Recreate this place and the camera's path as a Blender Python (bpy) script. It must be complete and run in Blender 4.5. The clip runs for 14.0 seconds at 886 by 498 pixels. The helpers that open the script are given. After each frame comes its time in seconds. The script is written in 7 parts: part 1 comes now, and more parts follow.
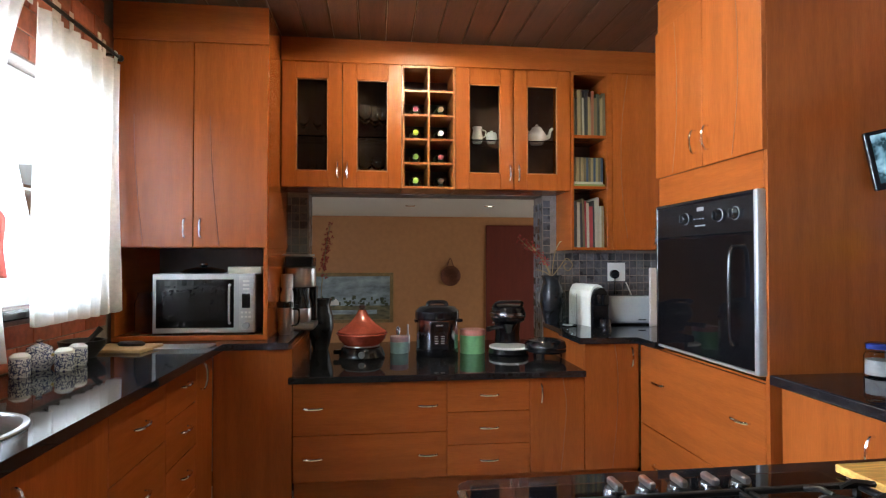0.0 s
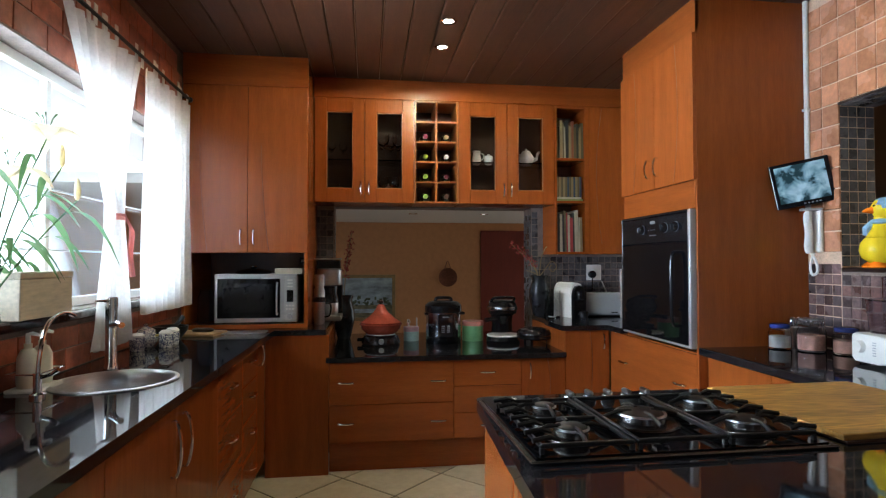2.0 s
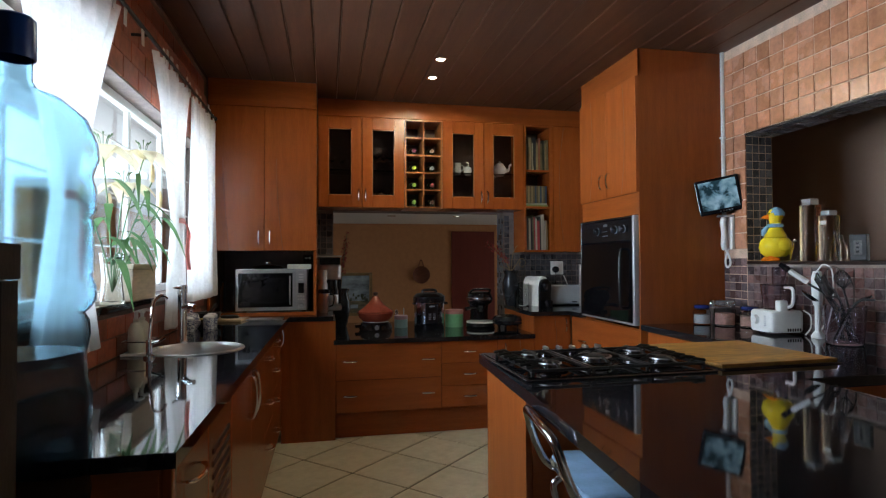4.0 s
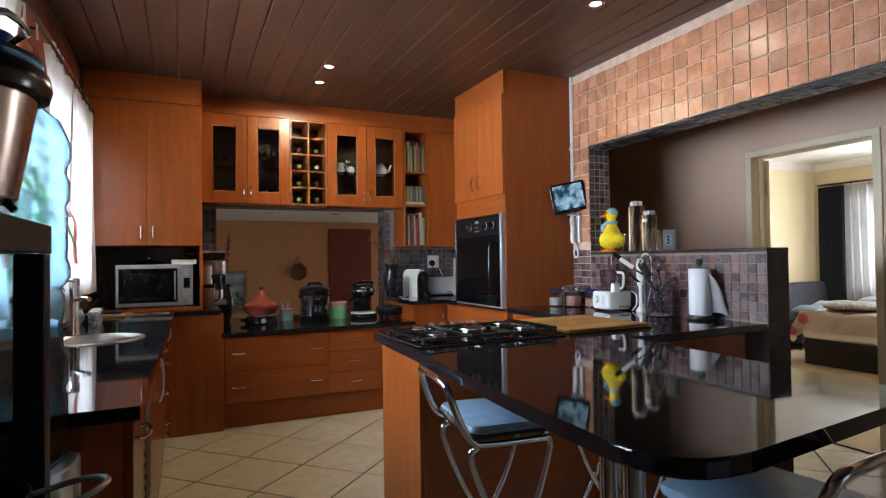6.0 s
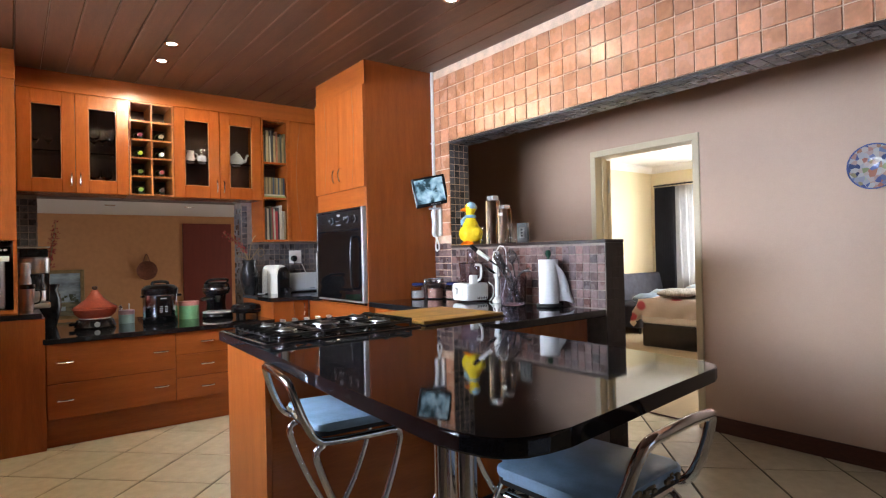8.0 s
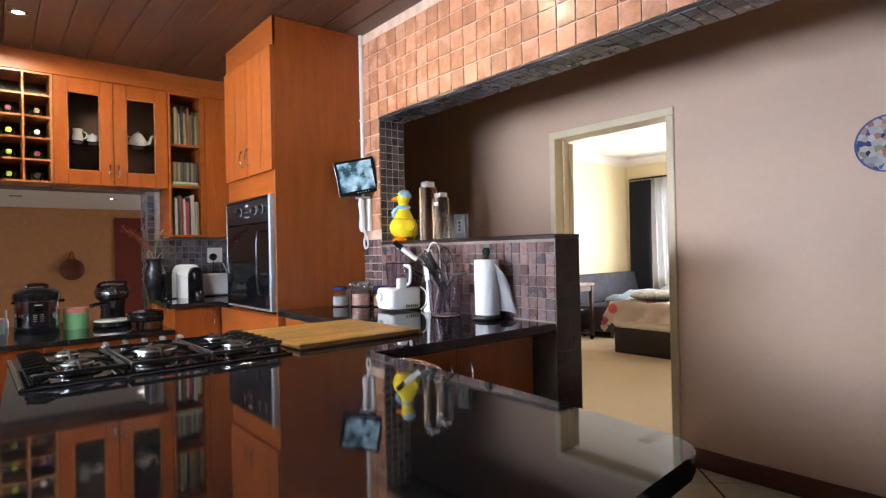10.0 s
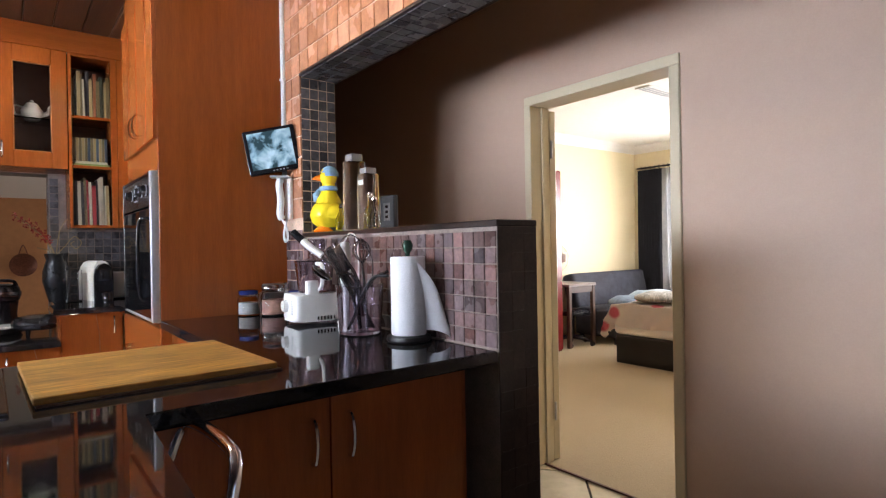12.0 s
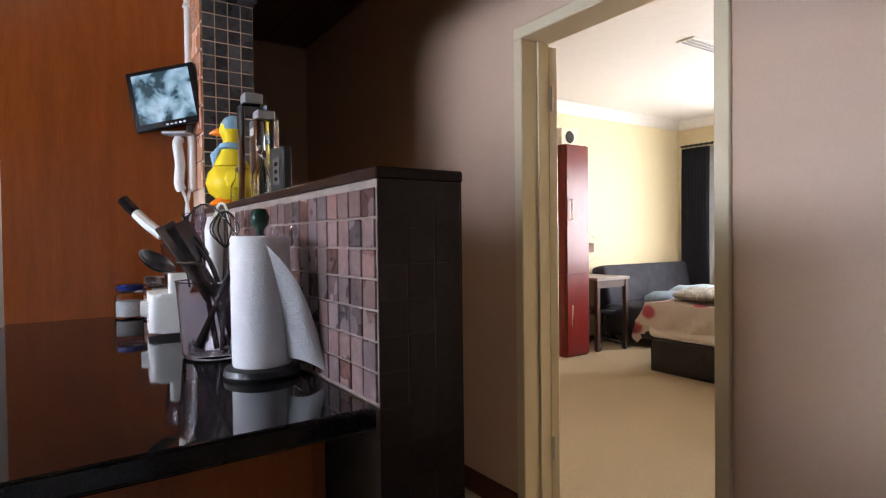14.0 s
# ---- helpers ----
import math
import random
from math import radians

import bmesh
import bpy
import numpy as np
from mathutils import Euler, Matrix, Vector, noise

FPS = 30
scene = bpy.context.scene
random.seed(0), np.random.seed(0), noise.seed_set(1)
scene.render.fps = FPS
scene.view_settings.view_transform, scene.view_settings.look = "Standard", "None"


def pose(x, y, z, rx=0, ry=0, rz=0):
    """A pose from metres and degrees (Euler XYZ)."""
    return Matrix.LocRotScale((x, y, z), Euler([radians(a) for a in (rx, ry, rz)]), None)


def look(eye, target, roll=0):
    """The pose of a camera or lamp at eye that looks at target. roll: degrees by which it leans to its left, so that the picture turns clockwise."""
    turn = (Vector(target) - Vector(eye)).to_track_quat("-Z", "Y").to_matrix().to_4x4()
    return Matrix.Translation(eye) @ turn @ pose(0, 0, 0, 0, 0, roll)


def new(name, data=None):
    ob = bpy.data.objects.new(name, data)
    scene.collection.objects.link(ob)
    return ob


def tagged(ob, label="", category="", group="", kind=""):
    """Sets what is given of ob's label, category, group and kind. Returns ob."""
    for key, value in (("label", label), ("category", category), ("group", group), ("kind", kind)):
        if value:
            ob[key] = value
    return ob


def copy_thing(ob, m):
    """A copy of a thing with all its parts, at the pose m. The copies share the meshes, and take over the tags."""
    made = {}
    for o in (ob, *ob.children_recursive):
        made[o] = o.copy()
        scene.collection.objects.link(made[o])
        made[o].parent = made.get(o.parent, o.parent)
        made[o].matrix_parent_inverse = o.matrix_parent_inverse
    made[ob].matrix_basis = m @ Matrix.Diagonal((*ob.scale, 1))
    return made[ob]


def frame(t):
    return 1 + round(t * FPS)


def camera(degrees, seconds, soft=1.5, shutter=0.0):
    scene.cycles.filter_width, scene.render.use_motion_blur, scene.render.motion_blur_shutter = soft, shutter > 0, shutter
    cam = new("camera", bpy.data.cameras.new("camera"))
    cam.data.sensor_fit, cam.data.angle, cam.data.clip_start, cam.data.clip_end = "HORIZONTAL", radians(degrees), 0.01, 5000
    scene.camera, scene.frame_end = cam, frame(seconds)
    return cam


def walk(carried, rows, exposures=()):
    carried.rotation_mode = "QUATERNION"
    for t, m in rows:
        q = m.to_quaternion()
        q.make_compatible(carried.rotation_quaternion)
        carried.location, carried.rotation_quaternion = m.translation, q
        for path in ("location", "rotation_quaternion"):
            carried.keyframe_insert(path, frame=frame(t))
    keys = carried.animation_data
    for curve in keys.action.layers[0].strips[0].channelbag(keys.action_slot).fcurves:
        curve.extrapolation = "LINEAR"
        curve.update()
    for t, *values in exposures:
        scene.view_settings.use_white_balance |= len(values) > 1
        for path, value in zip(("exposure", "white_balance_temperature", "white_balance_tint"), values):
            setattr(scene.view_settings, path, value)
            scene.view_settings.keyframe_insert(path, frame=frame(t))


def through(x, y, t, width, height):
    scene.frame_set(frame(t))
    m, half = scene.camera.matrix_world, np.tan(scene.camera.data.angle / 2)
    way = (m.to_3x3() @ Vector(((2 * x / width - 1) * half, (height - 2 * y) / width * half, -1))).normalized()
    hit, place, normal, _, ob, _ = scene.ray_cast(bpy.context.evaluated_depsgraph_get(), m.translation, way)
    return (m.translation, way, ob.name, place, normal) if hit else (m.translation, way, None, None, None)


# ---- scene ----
cam = camera(76.2, 14.0, soft=1.2)
PATH = [
    (0, (-0.03, -0.042, 1.32), (0.204, 1.943, 1.354), -0.0),
    (0.5, (-0.064, -0.202, 1.326), (0.182, 1.782, 1.36), -0.2),
    (1, (-0.108, -0.365, 1.314), (0.144, 1.619, 1.359), -0.1),
    (1.5, (-0.156, -0.528, 1.321), (0.101, 1.455, 1.363), -0.1),
    (2, (-0.21, -0.707, 1.32), (0.054, 1.275, 1.364), -0.1),
    (4.5, (-0.575, -1.418, 1.267), (-0.082, 0.52, 1.315), -0.3),
    (5, (-0.63, -1.495, 1.244), (-0.021, 0.409, 1.298), -0.4),
    (5.5, (-0.679, -1.582, 1.248), (0.038, 0.285, 1.292), -0.6),
    (6, (-0.714, -1.637, 1.25), (0.119, 0.181, 1.287), -0.8),
    (6.5, (-0.749, -1.678, 1.243), (0.203, 0.081, 1.273), -0.9),
    (7, (-0.744, -1.704, 1.236), (0.319, -0.01, 1.262), -1.0),
    (7.5, (-0.714, -1.69, 1.235), (0.443, -0.058, 1.252), -1.2),
    (8, (-0.617, -1.64, 1.227), (0.597, -0.05, 1.244), -1.3),
    (10.5, (0.249, -1.199, 1.222), (1.515, 0.349, 1.226), -1.2),
    (11, (0.44, -1.104, 1.217), (1.704, 0.446, 1.216), -1.1),
    (11.5, (0.643, -1.016, 1.216), (1.893, 0.545, 1.21), -1.1),
    (12, (0.835, -0.926, 1.209), (2.061, 0.654, 1.202), -1.0),
    (12.5, (1.012, -0.831, 1.195), (2.201, 0.777, 1.177), -0.9),
    (13, (1.194, -0.74, 1.19), (2.342, 0.897, 1.163), -0.8),
    (13.5, (1.393, -0.637, 1.182), (2.511, 1.021, 1.149), -0.8),
    (14, (1.571, -0.521, 1.171), (2.676, 1.146, 1.132), -0.7),
]
walk(cam, [(t, look(eye, target, roll)) for t, eye, target, roll in PATH],
     [(0.0, 0.05, 6000, 10), (1.0, -0.32, 5950, 10), (2.0, -0.66, 5900, 10), (3.2, -0.98, 5900, 10), (4.5, -1.2, 5900, 11), (5.0, -1.1, 5900, 12), (5.5, -0.82, 5950, 13), (6.0, -0.55, 6000, 14),
      (6.5, -0.3, 6100, 15), (7.0, -0.14, 6200, 16), (7.5, -0.05, 6200, 17), (8.0, 0.08, 6200, 17), (10.5, 0.05, 6200, 18), (11.0, 0.03, 6200, 18), (12.0, -0.05, 6200, 19), (13.0, -0.2, 6200, 20), (14.0, -0.3, 6200, 20)])

# ---- world, sun, lamps ----
world = bpy.data.worlds.new("sky")
scene.world = world
world.use_nodes = True
wn = world.node_tree.nodes
sky = wn.new("ShaderNodeTexSky")
sky.sky_type, sky.sun_disc = "NISHITA", False
sky.sun_elevation, sky.sun_rotation = radians(58), radians(117)
world.node_tree.links.new(sky.outputs[0], wn["Background"].inputs[0])
wn["Background"].inputs[1].default_value = 0.12


def lamp(name, kind, m, energy, size=(1, 1), color=(1, 1, 1), spread=180):
    d = bpy.data.lights.new(name, kind)
    d.energy, d.color = energy, color
    if kind == "AREA":
        d.shape, d.size, d.size_y, d.spread = "RECTANGLE", size[0], size[1], radians(spread)
    if kind == "SPOT":
        d.spot_size, d.spot_blend, d.shadow_soft_size = radians(size[0]), 0.12, size[1]
    if kind == "SUN":
        d.angle = radians(0.5)
    ob = new(name, d)
    ob.matrix_world = m
    return ob


lamp("sun", "SUN", look((0, 0, 10), (-0.5, 0.25, 9.1)), 3.0, color=(1.0, 0.95, 0.88))
lamp("window_daylight", "AREA", look((-1.56, 1.35, 1.52), (0.0, 1.35, 1.85)), 168, (2.6, 0.95), (0.78, 0.9, 1.0), 130)
# weak fill added from behind the walk, no known source there
lamp("rear_fill", "AREA", look((1.4, -4.35, 1.0), (1.4, 0, 1.5)), 2, (1.6, 1.6), (0.92, 0.93, 1.0))
lamp("bedroom_daylight", "AREA", look((8.36, 1.7, 1.45), (5, 1.7, 1.3)), 360, (2.8, 1.3), (1.0, 0.97, 0.9))
# added fill that brightens the dining room from its unseen east side
lamp("dining_fill", "AREA", look((4.3, 6.0, 0.6), (0, 6.0, 1.3)), 18, (2.4, 1.6), (1.0, 0.93, 0.85))

# ---- materials ----
MATS = {}


def material(name, color, rough=0.5, metal=0.0, scale=40.0, vary=0.12, bump=0.05, stretch=(1, 1, 1), spec=0.5, big=0.0,
             obj_random=0.0, coat=0.0, trans=0.0, ior=1.45, emit=0.0, rough_vary=0.0, color2=None):
    """Principled surface with grain at two scales, relief and per-object variation."""
    m = bpy.data.materials.new(name)
    m.use_nodes = True
    nt = m.node_tree
    n, lk = nt.nodes, nt.links
    b = n["Principled BSDF"]
    b.inputs["Roughness"].default_value, b.inputs["Metallic"].default_value = rough, metal
    b.inputs["Specular IOR Level"].default_value = spec
    b.inputs["Coat Weight"].default_value = coat
    b.inputs["Coat Roughness"].default_value = 0.12
    b.inputs["Transmission Weight"].default_value, b.inputs["IOR"].default_value = trans, ior
    tc = n.new("ShaderNodeTexCoord")
    mp = n.new("ShaderNodeMapping")
    mp.inputs["Scale"].default_value = stretch
    lk.new(tc.outputs["Object"], mp.inputs[0])
    vec = mp.outputs[0]
    if obj_random:
        oi = n.new("ShaderNodeObjectInfo")
        ad = n.new("ShaderNodeVectorMath")
        ad.operation = "MULTIPLY_ADD"
        cb = n.new("ShaderNodeCombineXYZ")
        for k in range(3):
            lk.new(oi.outputs["Random"], cb.inputs[k])
        lk.new(cb.outputs[0], ad.inputs[0])
        ad.inputs[1].default_value = (37.0, 19.0, 53.0)
        lk.new(vec, ad.inputs[2])
        vec = ad.outputs[0]
    t1 = n.new("ShaderNodeTexNoise")
    t1.inputs["Scale"].default_value, t1.inputs["Detail"].default_value, t1.inputs["Roughness"].default_value = scale, 6, 0.62
    lk.new(vec, t1.inputs["Vector"])
    t2 = n.new("ShaderNodeTexNoise")
    t2.inputs["Scale"].default_value, t2.inputs["Detail"].default_value = scale * 0.13, 3
    lk.new(vec, t2.inputs["Vector"])
    h1 = n.new("ShaderNodeMapRange")
    h1.inputs[1].default_value, h1.inputs[2].default_value = 0.3, 0.7
    h1.inputs[3].default_value, h1.inputs[4].default_value = 1 - vary, 1 + vary
    lk.new(t1.outputs[0], h1.inputs[0])
    h2 = n.new("ShaderNodeMapRange")
    h2.inputs[1].default_value, h2.inputs[2].default_value = 0.3, 0.7
    h2.inputs[3].default_value, h2.inputs[4].default_value = 1 - (big or vary * 0.7), 1 + (big or vary * 0.7)
    lk.new(t2.outputs[0], h2.inputs[0])
    mu = n.new("ShaderNodeMath")
    mu.operation = "MULTIPLY"
    lk.new(h1.outputs[0], mu.inputs[0]), lk.new(h2.outputs[0], mu.inputs[1])
    val = mu.outputs[0]
    if obj_random:
        h3 = n.new("ShaderNodeMapRange")
        h3.inputs[3].default_value, h3.inputs[4].default_value = 1 - obj_random, 1 + obj_random
        lk.new(oi.outputs["Random"], h3.inputs[0])
        m3 = n.new("ShaderNodeMath")
        m3.operation = "MULTIPLY"
        lk.new(val, m3.inputs[0]), lk.new(h3.outputs[0], m3.inputs[1])
        val = m3.outputs[0]
    mx = n.new("ShaderNodeVectorMath")
    mx.operation = "SCALE"
    mx.inputs[0].default_value = color[:3]
    if color2:
        w7 = n.new("ShaderNodeMath")
        w7.operation = "MULTIPLY"
        w7.inputs[1].default_value = 7.31
        fr = n.new("ShaderNodeMath")
        fr.operation = "FRACT"
        lk.new(oi.outputs["Random"], w7.inputs[0])
        lk.new(w7.outputs[0], fr.inputs[0])
        cm = n.new("ShaderNodeMixRGB")
        cm.inputs[1].default_value, cm.inputs[2].default_value = (*color, 1), (*color2, 1)
        lk.new(fr.outputs[0], cm.inputs[0])
        lk.new(cm.outputs[0], mx.inputs[0])
    lk.new(val, mx.inputs["Scale"])
    lk.new(mx.outputs[0], b.inputs["Base Color"])
    if rough_vary:
        hr = n.new("ShaderNodeMapRange")
        hr.inputs[1].default_value, hr.inputs[2].default_value = 0.3, 0.7
        hr.inputs[3].default_value, hr.inputs[4].default_value = max(0.02, rough - rough_vary), rough + rough_vary
        lk.new(t2.outputs[0], hr.inputs[0])
        lk.new(hr.outputs[0], b.inputs["Roughness"])
    if bump:
        bp = n.new("ShaderNodeBump")
        bp.inputs["Strength"].default_value, bp.inputs["Distance"].default_value = bump, 0.004
        lk.new(t1.outputs[0], bp.inputs["Height"])
        lk.new(bp.outputs[0], b.inputs["Normal"])
    if emit:
        b.inputs["Emission Color"].default_value = (*color[:3], 1)
        b.inputs["Emission Strength"].default_value = emit
    MATS[name] = m
    return m


WOOD = material("cherry_veneer", (0.262, 0.0635, 0.0115), 0.26, scale=22, vary=0.09, big=0.09, stretch=(9, 9, 0.8), bump=0.02, obj_random=0.07, spec=0.45)
WOODH = material("cherry_veneer_across", (0.262, 0.0635, 0.0115), 0.26, scale=22, vary=0.09, big=0.09, stretch=(0.8, 9, 9), bump=0.02, obj_random=0.07, spec=0.45)
WOODY = material("cherry_veneer_deep", (0.262, 0.0635, 0.0115), 0.26, scale=22, vary=0.09, big=0.09, stretch=(9, 0.8, 9), bump=0.02, obj_random=0.07, spec=0.45)
# dark wood for small parts; on cabinet backs it carries the recess shade
DARKWOOD_SHADE = material("dark_wood_and_inside_shade", (0.05, 0.018, 0.009), 0.5, scale=30, vary=0.2)
GROOVE = material("routed_line", (0.20, 0.05, 0.012), 0.5, scale=60, vary=0.2)
EDGEWOOD = material("light_edge", (0.30, 0.095, 0.022), 0.35, scale=60, vary=0.15, stretch=(3, 3, 1))
GRANITE = material("black_granite", (0.011, 0.011, 0.013), 0.045, scale=420, vary=0.85, big=0.25, bump=0.0, spec=0.55, rough_vary=0.02)
CEILWOOD = material("ceiling_board_wood", (0.066, 0.027, 0.014), 0.4, scale=22, vary=0.3, big=0.25, stretch=(9, 0.7, 9), bump=0.08)
TERRA = material("terracotta_tile", (0.46, 0.20, 0.10), 0.26, color2=(0.42, 0.195, 0.11), scale=38, vary=0.2, big=0.24, bump=0.12, obj_random=0.11, rough_vary=0.12)
TERRALEFT = material("red_brown_tile", (0.33, 0.092, 0.045), 0.32, scale=30, vary=0.28, big=0.3, bump=0.2, obj_random=0.14)
MOSAIC = material("brown_mosaic_tile", (0.145, 0.072, 0.06), 0.3, color2=(0.085, 0.065, 0.068), scale=55, vary=0.35, big=0.3, bump=0.2, obj_random=0.32, rough_vary=0.1)
SLATE = material("slate_mosaic_tile", (0.075, 0.07, 0.076), 0.3, scale=55, vary=0.35, big=0.3, bump=0.2, obj_random=0.4, rough_vary=0.1)
BLACKTILE = material("black_edge_tile", (0.022, 0.012, 0.010), 0.28, scale=60, vary=0.4, bump=0.2, obj_random=0.3)
GROUT = material("grout", (0.66, 0.47, 0.34), 0.85, scale=140, vary=0.2, bump=0.3)
GROUTD = material("dark_grout", (0.22, 0.175, 0.15), 0.85, scale=140, vary=0.2, bump=0.3)
GROUTF = material("floor_grout", (0.035, 0.025, 0.016), 0.85, scale=140, vary=0.2, bump=0.3)
FLOORTILE = material("cream_floor_tile", (0.60, 0.53, 0.38), 0.27, scale=14, vary=0.09, big=0.06, bump=0.02, obj_random=0.05)
PAINT = material("beige_wall_paint", (0.52, 0.352, 0.252), 0.5, scale=160, vary=0.03, big=0.012, bump=0.08)
CREAM = material("cream_wall_paint", (0.76, 0.67, 0.44), 0.6, scale=120, vary=0.02, big=0.012, bump=0.05)
TAN = material("tan_wall_paint", (0.44, 0.20, 0.075), 0.6, scale=120, vary=0.05, big=0.06, bump=0.1)
WHITE = material("white_paint", (0.8, 0.79, 0.75), 0.5, scale=120, vary=0.03, bump=0.04)
FRAMEP = material("cream_gloss_paint", (0.60, 0.505, 0.34), 0.35, scale=60, vary=0.02, big=0.015, bump=0.03)
SKIRT = material("mahogany_skirting", (0.075, 0.022, 0.012), 0.35, scale=30, vary=0.25, stretch=(6, 1, 6))
CARPET = material("beige_carpet", (0.37, 0.29, 0.175), 0.95, scale=700, vary=0.35, big=0.08, bump=0.6)
CHROME = material("chrome", (0.78, 0.78, 0.79), 0.13, metal=1.0, scale=50, vary=0.05, bump=0.0)
STEEL = material("brushed_steel", (0.56, 0.56, 0.57), 0.28, metal=1.0, scale=120, vary=0.1, stretch=(1, 1, 14), bump=0.03)
SILVER = material("silver_plastic", (0.45, 0.46, 0.48), 0.35, metal=0.6, scale=90, vary=0.05)
BLACK = material("black_plastic", (0.009, 0.009, 0.011), 0.18, scale=90, vary=0.3, bump=0.04)
MATTBLACK = material("black_iron", (0.007, 0.007, 0.007), 0.42, scale=120, vary=0.4, bump=0.2)
BLACKGLASS = material("black_glass", (0.004, 0.004, 0.005), 0.04, scale=30, vary=0.2, bump=0.0, spec=0.4)
WHITEPL = material("white_plastic", (0.78, 0.77, 0.74), 0.32, scale=60, vary=0.03, bump=0.0)
GLASS = material("clear_glass", (0.96, 0.97, 0.97), 0.02, trans=1.0, ior=1.25, scale=20, vary=0.01, bump=0.0)
BLUEVINYL = material("pale_blue_vinyl", (0.30, 0.44, 0.60), 0.35, scale=160, vary=0.06, big=0.1, bump=0.15)
DARKSTEEL = material("dull_steel", (0.27, 0.27, 0.28), 0.25, metal=1.0, scale=90, vary=0.1, bump=0.0)
PINE = material("pine_board", (0.42, 0.215, 0.045), 0.45, scale=11, vary=0.5, big=0.3, stretch=(1.0, 9, 9), bump=0.06)


def leaf_mat(name, color, through=0.5):
    m = material(name, color, 0.5, scale=60, vary=0.15, bump=0.05)
    nt = m.node_tree
    tr = nt.nodes.new("ShaderNodeBsdfTranslucent")
    tr.inputs[0].default_value = (*color, 1)
    ms = nt.nodes.new("ShaderNodeMixShader")
    ms.inputs[0].default_value = through
    nt.links.new(nt.nodes["Principled BSDF"].outputs[0], ms.inputs[1])
    nt.links.new(tr.outputs[0], ms.inputs[2])
    nt.links.new(ms.outputs[0], nt.nodes["Material Output"].inputs[0])
    return m


SHEER = leaf_mat("white_sheer_cotton", (0.80, 0.78, 0.75), 0.46)
LEAF = leaf_mat("lily_leaf", (0.09, 0.17, 0.06), 0.55)
PETAL = leaf_mat("lily_petal", (0.74, 0.64, 0.42), 0.45)

# ---- mesh helpers ----


def box(bm, x0, y0, z0, x1, y1, z1, bev=0.0, seg=1, m=None):
    """An axis-aligned box, its edges bevelled."""
    vs = [bm.verts.new((x, y, z)) for x in (x0, x1) for y in (y0, y1) for z in (z0, z1)]
    fs = [bm.faces.new([vs[i] for i in f]) for f in ((0, 1, 3, 2), (4, 6, 7, 5), (0, 4, 5, 1), (2, 3, 7, 6), (0, 2, 6, 4), (1, 5, 7, 3))]
    if bev:
        es = list({e for f in fs for e in f.edges})
        r = bmesh.ops.bevel(bm, geom=es, offset=bev, segments=seg, profile=0.5, affect="EDGES")
        vs = list({v for f in r["faces"] for v in f.verts} | {v for v in vs if v.is_valid})
    if m is not None:
        bmesh.ops.transform(bm, matrix=m, verts=[v for v in vs if v.is_valid])
    return bm


def B(*a, **k):
    return box(bmesh.new(), *a, **k)


def lathe(bm, prof, seg=28, cx=0.0, cy=0.0, cz=0.0, sx=1.0, sy=1.0):
    """A turned shape from (radius, height) pairs."""
    rings = []
    for r, z in prof:
        if r < 1e-5:
            rings.append([bm.verts.new((cx, cy, cz + z))])
        else:
            rings.append([bm.verts.new((cx + sx * r * math.cos(2 * math.pi * k / seg), cy + sy * r * math.sin(2 * math.pi * k / seg), cz + z)) for k in range(seg)])
    for a, b in zip(rings, rings[1:]):
        for k in range(seg):
            k2 = (k + 1) % seg
            q = [a[k % len(a)], a[k2 % len(a)], b[k2 % len(b)], b[k % len(b)]]
            q = list(dict.fromkeys(q))
            if len(q) > 2:
                bm.faces.new(q)
    return bm


def L(prof, *a, **k):
    return lathe(bmesh.new(), prof, *a, **k)


def tube(bm, pts, r, seg=8, close=False):
    """A round bar along a line of points; r is one radius or one for each point."""
    pts = [Vector(p) for p in pts]
    rs = r if isinstance(r, (list, tuple)) else [r] * len(pts)
    rings, up = [], None
    for i, p in enumerate(pts):
        if close:
            d = pts[(i + 1) % len(pts)] - pts[i - 1]
        else:
            d = pts[min(i + 1, len(pts) - 1)] - pts[max(i - 1, 0)]
        d.normalize()
        if up is None:
            up = d.orthogonal().normalized()
        up = (up - d * up.dot(d)).normalized()
        s = d.cross(up)
        rings.append([bm.verts.new(p + (up * math.cos(2 * math.pi * k / seg) + s * math.sin(2 * math.pi * k / seg)) * rs[i]) for k in range(seg)])
    n = len(rings)
    for i in range(n if close else n - 1):
        a, b = rings[i], rings[(i + 1) % n]
        for k in range(seg):
            bm.faces.new((a[k], a[(k + 1) % seg], b[(k + 1) % seg], b[k]))
    if not close:
        bm.faces.new(rings[0][::-1]), bm.faces.new(rings[-1])
    return bm


def T(pts, r, seg=8, close=False):
    return tube(bmesh.new(), pts, r, seg, close)


def spline(ctrl, n=8):
    """Points of a smooth line through the control points."""
    c = [Vector(p) for p in ctrl]
    c = [c[0] * 2 - c[1]] + c + [c[-1] * 2 - c[-2]]
    out = []
    for i in range(1, len(c) - 2):
        for k in range(n):
            t = k / n
            out.append(0.5 * (2 * c[i] + (c[i + 1] - c[i - 1]) * t + (2 * c[i - 1] - 5 * c[i] + 4 * c[i + 1] - c[i + 2]) * t * t + (3 * c[i] - c[i - 1] - 3 * c[i + 1] + c[i + 2]) * t ** 3))
    out.append(c[-2])
    return out


